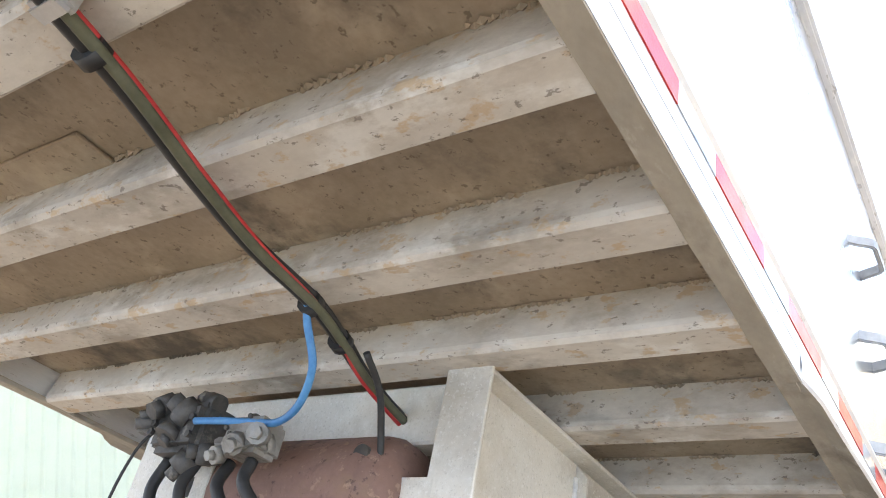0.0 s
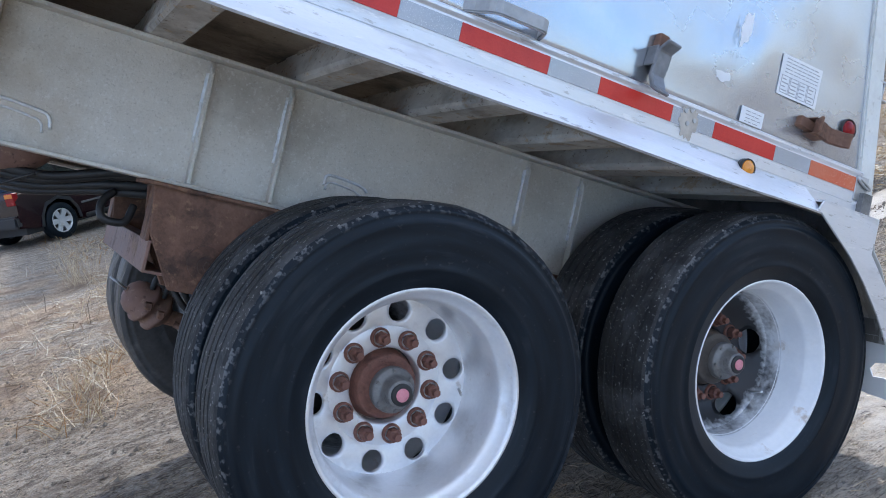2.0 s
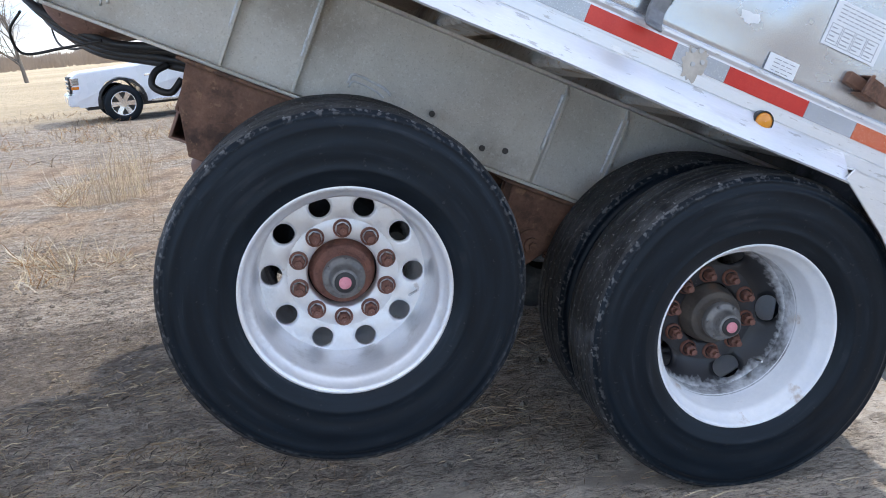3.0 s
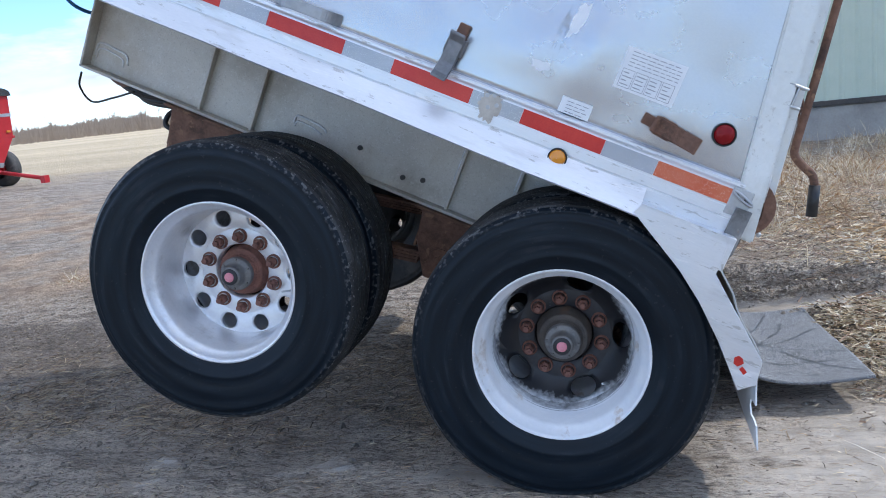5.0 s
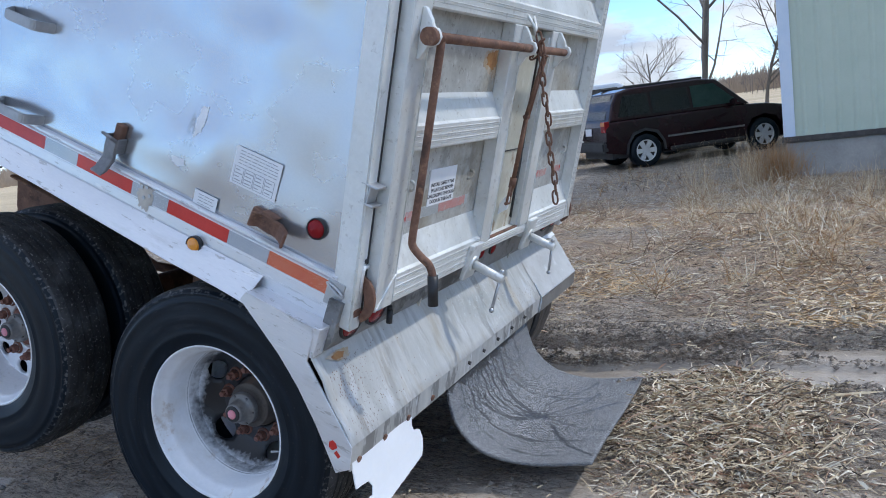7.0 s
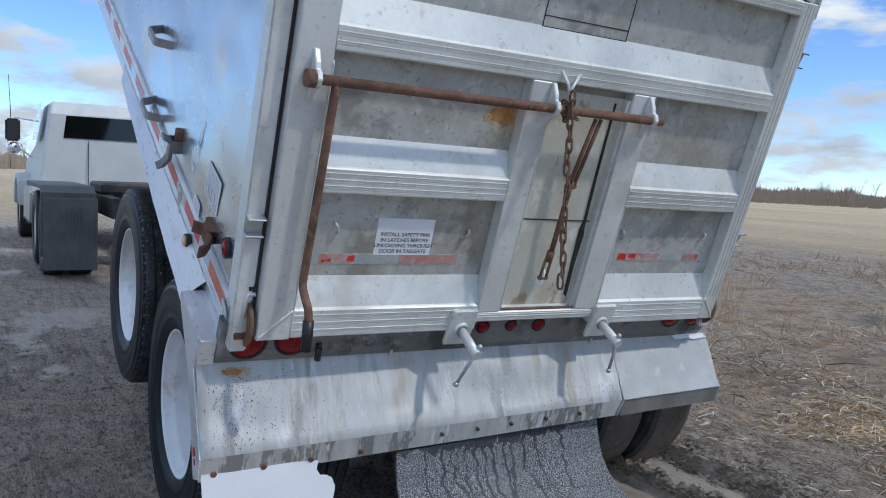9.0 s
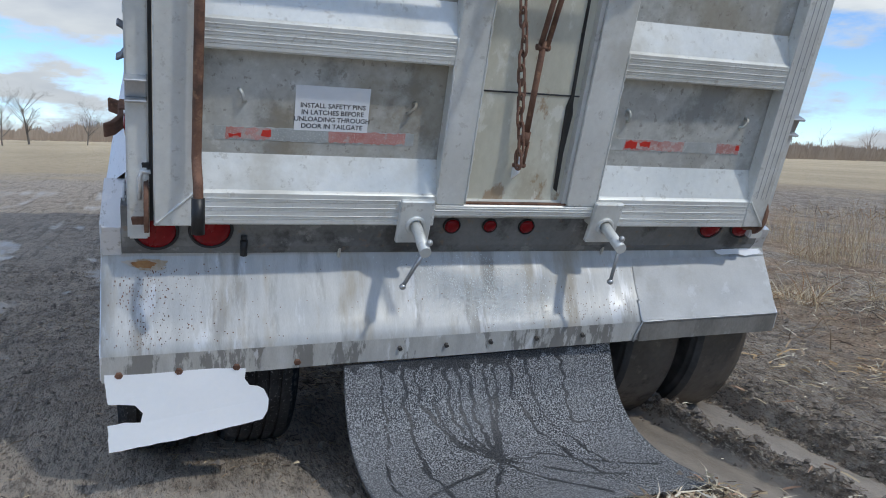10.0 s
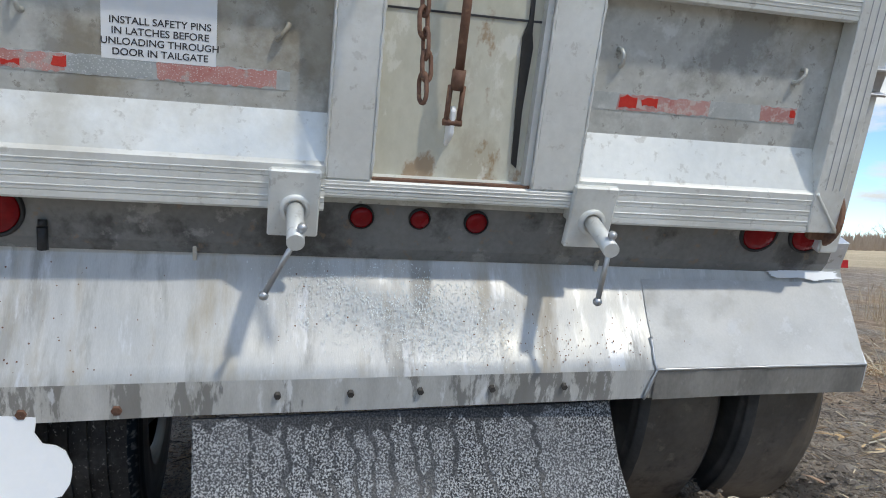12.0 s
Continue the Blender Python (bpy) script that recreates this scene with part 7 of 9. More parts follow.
    wa = N("ShaderNodeAttribute")
    wa.attribute_name = "wetness"
    wet = rng(calc("ADD", wa.outputs["Fac"], calc("MULTIPLY", calc("SUBTRACT", tex(14, 6), 0.5), 0.9)), 0.25, 0.6)
    wet = calc("MULTIPLY", wet, calc("SUBTRACT", 1.0, bank))
    slick = mixc(rng(tex(5, 6, 0.6, (0.5, 2.5, 1)), 0.35, 0.65), (0.29, 0.25, 0.205), (0.44, 0.39, 0.33))
    col = mixc(calc("MULTIPLY", wet, 0.85), col, slick)
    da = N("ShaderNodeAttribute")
    da.attribute_name = "dark_path"
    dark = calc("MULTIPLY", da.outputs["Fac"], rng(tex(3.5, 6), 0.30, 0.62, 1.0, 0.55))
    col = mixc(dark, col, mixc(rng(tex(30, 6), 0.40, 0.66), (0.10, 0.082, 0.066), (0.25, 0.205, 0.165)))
    pa = N("ShaderNodeAttribute")
    pa.attribute_name = "pool"
    pool = rng(calc("ADD", pa.outputs["Fac"], calc("MULTIPLY", calc("SUBTRACT", tex(22, 6), 0.5), 0.8)), 0.42, 0.60)
    col = mixc(calc("MULTIPLY", pool, 0.9), col, (0.085, 0.074, 0.062))
    L(col, b.inputs["Base Color"])
    L(calc("MULTIPLY", rng(wet, 0.0, 1.0, 0.88, 0.33), rng(pool, 0.0, 1.0, 1.0, 0.12)), b.inputs["Roughness"])
    bp = N("ShaderNodeBump")
    bp.inputs["Distance"].default_value = 0.05
    L(calc("ADD", calc("ADD", calc("ADD", tex(28, 8), calc("MULTIPLY", churn, -1.2)), calc("MULTIPLY", track, 0.9)), calc("ADD", calc("MULTIPLY", fleck, 0.7), calc("MULTIPLY", grit, 0.4))), bp.inputs["Height"])
    L(calc("MULTIPLY", rng(wet, 0.0, 1.0, 0.95, 0.22), rng(pool, 0.0, 1.0, 1.0, 0.04)), bp.inputs["Strength"])
    L(bp.outputs["Normal"], b.inputs["Normal"])
    return m


make_ground()


# ---------------------------------------------------------------- loose stalks and dry grass
def stalks(name, label, places, cols, seed):
    """Thin bent straws; places: list of (x, y, z, length, width, turn, tilt)."""
    vs, fs, mi = [], [], []
    rnd = random.Random(seed)
    for x, y, z, ln, w, turn, tilt in places:
        d = Vector((math.cos(turn) * math.cos(tilt), math.sin(turn) * math.cos(tilt), math.sin(tilt)))
        s = Vector((-math.sin(turn), math.cos(turn), 0)) * w
        p0 = Vector((x, y, z))
        p1 = p0 + d * ln * 0.5 + Vector((rnd.uniform(-1, 1), rnd.uniform(-1, 1), rnd.uniform(-0.2, 1))) * ln * 0.08
        p2 = p0 + d * ln + Vector((rnd.uniform(-1, 1), rnd.uniform(-1, 1), -rnd.random())) * ln * 0.12
        k = len(vs)
        roll = rnd.uniform(0, 6.28)
        n = d.cross(s).normalized() * w
        s2 = s * math.cos(roll) + n * math.sin(roll)
        vs += [p0 - s2, p0 + s2, p1 - s2, p1 + s2, p2]
        fs += [(k, k + 1, k + 3, k + 2), (k + 2, k + 3, k + 4)]
        c = rnd.randrange(len(cols))
        mi += [c, c]
    ob = part(name, (vs, [], fs), cols)
    ob.data.polygons.foreach_set("material_index", mi)
    return tagged(ob, label, "dry stalks", kind="stuff")


M["straw_a"] = surf("pale_straw", (0.60, 0.48, 0.30), (0.74, 0.62, 0.43), (0.6, 0.8), 0, 9, 60, 0)
M["straw_b"] = surf("brown_straw", (0.36, 0.25, 0.15), (0.50, 0.37, 0.235), (0.6, 0.8), 0, 9, 60, 0)
M["straw_d"] = surf("bleached_husk", (0.70, 0.62, 0.47), (0.84, 0.77, 0.63), (0.6, 0.8), 0, 9, 60, 0)
M["straw_o"] = surf("rust_brown_stem", (0.34, 0.17, 0.06), (0.46, 0.26, 0.11), (0.6, 0.8), 0, 9, 60, 0)
M["twig_r"] = surf("reddish_brown_twig", (0.34, 0.21, 0.14), (0.50, 0.33, 0.22), (0.6, 0.85), 0, 9, 60, 0)
M["straw_f"] = surf("tan_orange_leaf", (0.52, 0.34, 0.17), (0.66, 0.47, 0.26), (0.6, 0.8), 0, 9, 60, 0)
M["straw_e"] = surf("blackish_straw", (0.045, 0.035, 0.028), (0.10, 0.078, 0.06), (0.5, 0.8), 0, 9, 60, 0)
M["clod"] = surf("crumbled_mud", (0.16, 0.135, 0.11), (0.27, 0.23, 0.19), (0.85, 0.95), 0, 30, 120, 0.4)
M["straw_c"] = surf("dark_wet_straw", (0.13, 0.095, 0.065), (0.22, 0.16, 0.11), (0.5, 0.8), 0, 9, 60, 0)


def scatter():
    rnd = random.Random(11)
    U = rnd.uniform
    P = []
    # the heap, with broad pale husks in it
    for k in range(17000):
        x, y = 1.60 + rnd.gauss(0, 0.24), 1.36 + rnd.gauss(0, 0.38)
        if (x < 1.14 and 0.6 < y < 1.75) or (y > 1.70 + 0.03 * x and rnd.random() < 0.93):
            continue
        wide = U(0.003, 0.007) if k % 7 == 0 else U(0.0010, 0.0034)
        P.append((x, y, ground_z(x, y) + U(0, 0.035), U(0.015, 0.075) if k % 25 else U(0.10, 0.20), wide, U(0, 6.28), U(-0.2, 0.5)))
    # more trailing off to the far side
    for k in range(16000):
        x, y = U(0.4, 6.0), 3.6 + rnd.gauss(0, 1.1)
        if noise.noise((x * 0.9, y * 0.9, 51)) < U(-0.2, 0.35) or rut_at(x, y)[0] > 0.3:
            continue
        P.append((x, y, ground_z(x, y) + U(0, 0.025), U(0.02, 0.10), U(0.001, 0.0042), U(0, 6.28), U(-0.1, 0.4)))
    stalks("stalk_litter", "pale chopped corn stalks strewn on the mud", P, [M["straw_a"], M["straw_b"], M["straw_c"], M["straw_d"], M["straw_d"], M["straw_a"], M["straw_e"], M["twig_r"], M["straw_a"]], 1)
    P = []
    for k in range(150000):
        x, y = U(-5, 5.5), U(-2.8, 6.5)
        edge = min(x + 5, 5.5 - x, y + 2.8, 6.5 - y)
        if noise.noise((x * 1.3, y * 1.3, 4)) < U(-0.6, 0.5) or edge < U(0, 1.6) or wet_at(x, y) > U(0.2, 1.0) or pool_at(x, y) > 0.4:
            continue
        P.append((x, y, ground_z(x, y) + 0.002, U(0.008, 0.05) if k % 12 else U(0.05, 0.12), U(0.0005, 0.0019), rnd.gauss(0, 0.7) + math.pi * (k % 2), U(-0.05, 0.22)))
    stalks("ground_litter", "scattered bits of straw trodden into the mud", P, [M["straw_a"], M["straw_b"], M["straw_c"], M["straw_b"], M["straw_c"], M["straw_e"]], 2)
    # dark straw debris under the bed and between the wheels
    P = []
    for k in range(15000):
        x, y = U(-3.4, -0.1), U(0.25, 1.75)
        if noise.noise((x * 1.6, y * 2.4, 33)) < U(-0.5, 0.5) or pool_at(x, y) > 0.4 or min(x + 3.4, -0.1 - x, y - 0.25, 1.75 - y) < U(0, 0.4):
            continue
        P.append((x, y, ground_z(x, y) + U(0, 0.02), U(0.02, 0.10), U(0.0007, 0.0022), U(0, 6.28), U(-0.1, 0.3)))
    stalks("dark_straw", "dark straw under the raised bed", P, [M["straw_c"], M["straw_b"], M["straw_e"], M["straw_b"], M["straw_a"]], 14)
    # broad pale husks on the bank beyond the ruts
    P = []
    for k in range(34000):
        x, y = U(-0.5, 8.0), 2.55 + abs(rnd.gauss(0, 2.2))
        if noise.noise((x * 0.8, y * 0.8, 81)) < U(0.0, 0.28) or y > 9:
            continue
        P.append((x, y, ground_z(x, y) + U(0, 0.03), U(0.03, 0.11) if k % 15 else U(0.11, 0.2), U(0.0018, 0.0055), U(0, 6.28), U(-0.1, 0.4)))
    stalks("corn_husks", "pale bleached corn husks lying on the bank", P, [M["straw_a"], M["straw_d"], M["straw_f"], M["straw_b"], M["straw_f"]], 15)
    P = []
    for _ in range(45000):
        x, y = U(-4.5, 9), U(3.3, 11)
        edge = min(x + 4.5, 9 - x, y - 3.3, 11 - y)
        if noise.noise((x * 0.75, y * 0.75, 14)) < U(-0.25, 0.3) or edge < U(0, 1.5) or (x > 1.1 and y > 10.6) or (x < -1.5 and rnd.random() < 0.6):
            continue
        h = U(0.06, 0.30) * (1.3 if noise.noise((x * 0.4, y * 0.4, 24)) > 0.1 else 0.7)
        P.append((x, y, ground_z(x, y) - 0.005, h, U(0.0015, 0.0035), U(0, 6.28), U(0.0, 0.45) if rnd.random() < 0.82 else U(0.45, 1.4)))
    stalks("dry_grass", "matted tufts of dead tan grass on the bank", P, [M["straw_a"], M["straw_b"], M["straw_b"], M["twig_r"], M["straw_d"], M["straw_c"]], 3)
    P = []
    for _ in range(70):
        x, y = U(-2.5, 8), U(3.4, 9.5)
        P.append((x, y, ground_z(x, y) + 0.02, U(0.3, 0.9), U(0.003, 0.006), U(0, 6.28), U(-0.02, 0.25)))
    stalks("twigs", "grey brown twigs lying in the grass", P, [M["straw_c"], M["straw_b"]], 6)
    # standing tufts, thick at the foot
    P = []
    for c in range(420):
        cx, cy = (U(0.3, 8.5), U(3.4, 11.0)) if c < 370 else (U(-5.0, -1.2), U(3.2, 7.5))
        if (cx > 0.9 and cy > 10.3) or noise.noise((cx * 0.6, cy * 0.6, 91)) < U(-0.3, 0.25):
            continue
        r, hh = U(0.05, 0.18), U(0.12, 0.42)
        for _ in range(int(40 + 260 * r)):
            x, y = cx + rnd.gauss(0, r), cy + rnd.gauss(0, r)
            P.append((x, y, ground_z(x, y) - 0.005, hh * U(0.4, 1.1), U(0.0012, 0.0032), U(0, 6.28), U(0.15, 1.25)))
    stalks("grass_tufts", "tufts of dead orange tan grass on the bank", P, [M["straw_o"], M["straw_a"], M["straw_b"], M["straw_a"], M["straw_d"]], 21)
    # thin weeds on the yard towards the parked cars
    P = []
    for _ in range(16000):
        x, y = U(-9, 1.3), U(9.5, 22)
        if noise.noise((x * 0.5, y * 0.5, 57)) < U(-0.1, 0.35) or min(x + 9, y - 9.5, 22 - y) < U(0, 2):
            continue
        P.append((x, y, ground_z(x, y) - 0.005, U(0.05, 0.26), U(0.002, 0.006), U(0, 6.28), U(0.1, 1.3)))
    stalks("yard_weeds", "thin dead weeds on the yard", P, [M["straw_b"], M["straw_a"], M["straw_c"], M["straw_o"]], 44)
    # clods along the ruts and over the yard
    vs, fs = [], []
    for k in range(12000):
        if k < 4200:
            x = U(-0.4, 4.6)
            y = (1.72, 2.10, 2.50, 2.62)[k % 4] + 0.03 * (x - 0.5) + rnd.gauss(0, 0.035)
        else:
            x, y = U(-4.5, 4.5), U(-2.8, 5)
            if wet_at(x, y) > 0.4:
                continue
        r = U(0.004, 0.012) if k % 9 else U(0.012, 0.026)
        c = Vector((x, y, ground_z(x, y) + r * 0.25))
        q = len(vs)
        for dx, dy, dz in ((1, 0, 0), (0.2, 1, 0), (-1, 0.1, 0), (0, -1, 0), (0.1, 0, 0.8), (0, 0.1, -0.8)):
            vs.append(c + Vector((dx * U(0.6, 1.2), dy * U(0.6, 1.2), dz * U(0.6, 1.1))) * r)
        fs += [(q + a, q + b, q + 4) for a, b in ((0, 1), (1, 2), (2, 3), (3, 0))] + [(q + b, q + a, q + 5) for a, b in ((0, 1), (1, 2), (2, 3), (3, 0))]
    ob = part("mud_clods", (vs, [], fs), M["clod"])
    tagged(ob, "crumbly brown clods of mud", "mud", kind="stuff")
    # tangles of dead twigs on the far bank
    P = []
    for c in range(26):
        cx, cy = U(0.5, 6.5), 2.9 + abs(rnd.gauss(0, 1.3))
        r = U(0.10, 0.28)
        for _ in range(70):
            x, y = cx + rnd.gauss(0, r), cy + rnd.gauss(0, r)
            P.append((x, y, ground_z(x, y) + U(-0.01, 0.05), U(0.08, 0.38), U(0.0010, 0.0028), U(0, 6.28), U(-0.1, 0.75)))
    stalks("twig_tangle", "tangles of reddish brown dead twigs on the bank", P, [M["twig_r"], M["straw_b"], M["straw_c"], M["twig_r"], M["straw_a"]], 8)
    P = []
    for cx, cy, hh in ((-3.4, 6.6, 0.8), (-3.2, 6.9, 0.9), (0.4, 9.4, 0.9), (2.4, 8.0, 0.6), (-1.6, 8.8, 0.7), (0.9, 10.2, 1.0), (1.0, 10.0, 0.6), (3.5, 6.8, 0.5), (-4.4, 5.2, 0.5), (-4.9, 7.5, 0.6)):
        for _ in range(90):
            x, y = cx + rnd.gauss(0, 0.13), cy + rnd.gauss(0, 0.13)
            P.append((x, y, ground_z(x, y), hh * rnd.uniform(0.5, 1.0), 0.002, rnd.uniform(0, 6.28), rnd.uniform(1.1, 1.55)))
    Q = []
    for _ in range(900):
        x, y = 1.25 + rnd.gauss(0, 0.16), 10.6 + rnd.gauss(0, 0.16)
        Q.append((x, y, ground_z(x, y), U(0.25, 0.75), 0.003, U(0, 6.28), U(0.9, 1.55)))
    stalks("rust_brown_weeds", "tuft of rust brown dead weeds at the building corner", Q, [M["straw_o"], M["straw_b"]], 9)
    stalks("tall_weeds", "tall dead weeds standing in the yard", P, [M["straw_a"], M["straw_b"]], 4)


scatter()

# ---------------------------------------------------------------- green metal building
M["green"] = surf("pale_green_metal_siding", (0.50, 0.58, 0.47), (0.56, 0.63, 0.52), (0.4, 0.55), 0, 2, 40, 0.04, stain=[((0.40, 0.45, 0.37), 2, 0.6, 0.2, 0.5)])
M["trim"] = surf("white_blue_metal_trim", (0.62, 0.72, 0.84), (0.70, 0.78, 0.88), (0.35, 0.5), 0, 3, 40, 0.03)
M["concrete"] = surf("weathered_concrete", (0.30, 0.29, 0.27), (0.42, 0.41, 0.38), (0.8, 0.95), 0, 2, 30, 0.3, stain=[((0.20, 0.19, 0.17), 1.2, 0.55, 0.2, 0.6)])
M["roof"] = surf("grey_metal_roof", (0.40, 0.42, 0.42), (0.5, 0.52, 0.52), (0.4, 0.6), 0.3, 2, 40, 0.05)


def building():
    bx, by, w, d, h = 1.42, 11.0, 16.0, 22.0, 4.6
    t = tagged(empty("farm_building"), "pale green metal farm building on a concrete footing", "building")
    t.matrix_world = Matrix.Translation((bx, by, 0))
    part("footing", boxbm((0, 0, -0.1), (w, d, 0.52), 0.02), M["concrete"], t, "bare concrete footing")
    part("base_trim", boxbm((-0.05, -0.05, 0.52), (w + 0.05, d + 0.05, 0.60), 0.004), M["darksteel"], t)

    def siding(axis, length, flip):
        pts = []
        a = 0.0
        while a < length - 0.01:
            pts += [(a, 0.0), (a + 0.03, -0.016), (a + 0.05, -0.016), (a + 0.08, 0.0)] + [(a + 0.08 + 0.0, 0.0)]
            a += 0.23
        pts.append((length, 0.0))
        vs, fs = [], []
        for u, v in pts:
            for z in (0.60, h):
                vs.append((u, v, z) if axis == "x" else (v, u, z))
        for i in range(len(pts) - 1):
            q = (2 * i, 2 * i + 2, 2 * i + 3, 2 * i + 1)
            fs.append(q if axis == "x" else q[::-1])
        return part("wall", (vs, [], fs), M["green"], t, "ribbed pale green metal wall")

    siding("x", w, False)
    siding("y", d, True)
    part("wall", boxbm((0.02, d - 0.05, 0.6), (w, d, h)), M["green"], t)
    part("wall", boxbm((w - 0.05, 0.02, 0.6), (w, d - 0.05, h)), M["green"], t)
    bm = bmesh.new()
    box(bm, (-0.025, -0.025, 0.60), (0.14, -0.018, h))
    box(bm, (-0.025, -0.018, 0.60), (-0.018, 0.14, h))
    part("corner_trim", bm, M["trim"], t, "white and blue corner trim")
    part("roof", prismbm([(-0.4, h), (w + 0.4, h), (w / 2, h + 2.2)], "y", -0.4, d + 0.4), M["roof"], t)


building()

# ---------------------------------------------------------------- vehicles
M["maroon"] = surf("dark_maroon_paint", (0.012, 0.004, 0.006), (0.020, 0.006, 0.008), (0.15, 0.25), 0.0, 2, 40, 0.0, coat=0.2, spec=0.25)
M["whitepaint"] = surf("white_car_paint", (0.70, 0.74, 0.80), (0.76, 0.79, 0.84), (0.2, 0.35), 0, 2, 40, 0.0, coat=0.8, stain=[((0.45, 0.42, 0.38), 3, 0.64, 0.2, 0.3)])
M["truckwhite"] = surf("off_white_cab_paint", (0.58, 0.61, 0.60), (0.66, 0.68, 0.67), (0.3, 0.5), 0, 2, 40, 0.02, stain=[((0.40, 0.38, 0.34), 3, 0.6, 0.2, 0.5)])
# opaque glass; the green colour carries the light seen through the cabin
M["greenglass"] = surf("greenlit_window_glass", (0.030, 0.075, 0.062), (0.050, 0.100, 0.085), (0.05, 0.10), 0, 3, 20, 0.0)
M["moulding"] = surf("grey_plastic_moulding", (0.13, 0.125, 0.125), (0.19, 0.185, 0.18), (0.4, 0.6), 0, 3, 40, 0.02)
M["carglass"] = surf("tinted_glass", (0.003, 0.005, 0.006), (0.006, 0.009, 0.010), (0.04, 0.08), 0, 2, 20, 0.0, coat=1.0)
M["plastic"] = surf("black_plastic_trim", (0.02, 0.02, 0.022), (0.035, 0.035, 0.037), (0.5, 0.7), 0, 6, 60, 0.1)
M["chrome"] = surf("chrome", (0.75, 0.76, 0.77), (0.82, 0.82, 0.83), (0.08, 0.18), 1.0, 6, 60, 0.0)
M["amberlight"] = surf("amber_vehicle_lamp", (0.60, 0.16, 0.02), (0.66, 0.22, 0.03), (0.1, 0.2), 0, 6, 60, 0.0, coat=0.5)
M["redwagon"] = surf("red_implement_paint", (0.42, 0.012, 0.018), (0.52, 0.022, 0.028), (0.3, 0.5), 0, 2, 40, 0.03, stain=[((0.30, 0.05, 0.05), 3, 0.6, 0.2, 0.5)])
M["tarp"] = surf("dark_roll_tarp", (0.02, 0.024, 0.024), (0.045, 0.05, 0.05), (0.6, 0.8), 0, 4, 40, 0.2)
M["mudflap"] = surf("dusty_grey_mud_guard", (0.10, 0.105, 0.105), (0.17, 0.17, 0.165), (0.6, 0.8), 0, 4, 40, 0.15)


def car_wheel(t, x, y, r, side, hubm):
    w = empty("wheel", t)
    w.matrix_basis = Matrix.Translation((x, y, r)) @ (Matrix.Rotation(math.pi, 4, "Z") if side > 0 else Matrix.Identity(4))
    bm = bmesh.new()
    ri = r * 0.64
    lathe(bm, [(ri, 0.02), (ri + 0.01, 0.004), (ri + 0.03, 0.0), (r * 0.93, 0.008), (r * 0.985, 0.03), (r, 0.06), (r, 0.18), (r * 0.97, 0.225), (ri, 0.235)], 40)
    part("tyre", bm, M["tyre"], w)
    bm = bmesh.new()
    lathe(bm, [(ri * 1.01, 0.235), (ri * 1.01, 0.012), (ri * 0.93, 0.010), (ri * 0.90, 0.045)], 40)
    for k in range(6):
        a = k * math.pi / 3
        m = Matrix.Rotation(a, 4, "Y")
        vs = [m @ Vector(p) for p in ((0.05, 0.028, -0.045), (ri * 0.93, 0.020, -0.055), (ri * 0.93, 0.020, 0.055), (0.05, 0.028, 0.045), (0.05, 0.06, -0.045), (ri * 0.93, 0.06, -0.055), (ri * 0.93, 0.06, 0.055), (0.05, 0.06, 0.045))]
        q = [bm.verts.new(v) for v in vs]
        for f in ((0, 1, 2, 3), (0, 4, 5, 1), (3, 2, 6, 7), (1, 5, 6, 2)):
            bm.faces.new([q[i] for i in f])
    disc(bm, (0, 0.022, 0), 0.075, "y", 0.04, 20)
    bmesh.ops.recalc_face_normals(bm, faces=bm.faces[:])
    part("rim", bm, hubm, w)
    bm = bmesh.new()
    disc(bm, (0, 0.10, 0), ri, "y", 0.02, 24)
    part("brake", bm, M["darksteel"], w)
    return w


def body_shell(outline, half, top, tumble, bevel=0.05):
    """A side outline (x, z) swept across; above top the sides lean in by tumble a metre."""
    bm = bmesh.new()
    prism(bm, outline, "y", -half, half)
    rim = [e for e in bm.edges if abs(e.verts[0].co.y - e.verts[1].co.y) < 1e-6 and (e.verts[0].co.z + e.verts[1].co.z) > 1.7]
    bmesh.ops.bevel(bm, geom=rim, offset=bevel, segments=3, profile=0.5, affect="EDGES")
    bmesh.ops.triangulate(bm, faces=[f for f in bm.faces if len(f.verts) > 4])
    for v in bm.verts:
        if v.co.z > top:
            v.co.y -= math.copysign((v.co.z - top) * tumble, v.co.y)
        elif v.co.z < 0.55:
            v.co.y *= 0.97
    return bm


def glass_strip(t, quads, name="window", mat="carglass", label="dark tinted window"):
    for q in quads:
        bm = bmesh.new()
        bm.faces.new([bm.verts.new(p) for p in q])
        r = bmesh.ops.extrude_face_region(bm, geom=bm.faces[:])
        part(name, bm, M[mat], t, label)


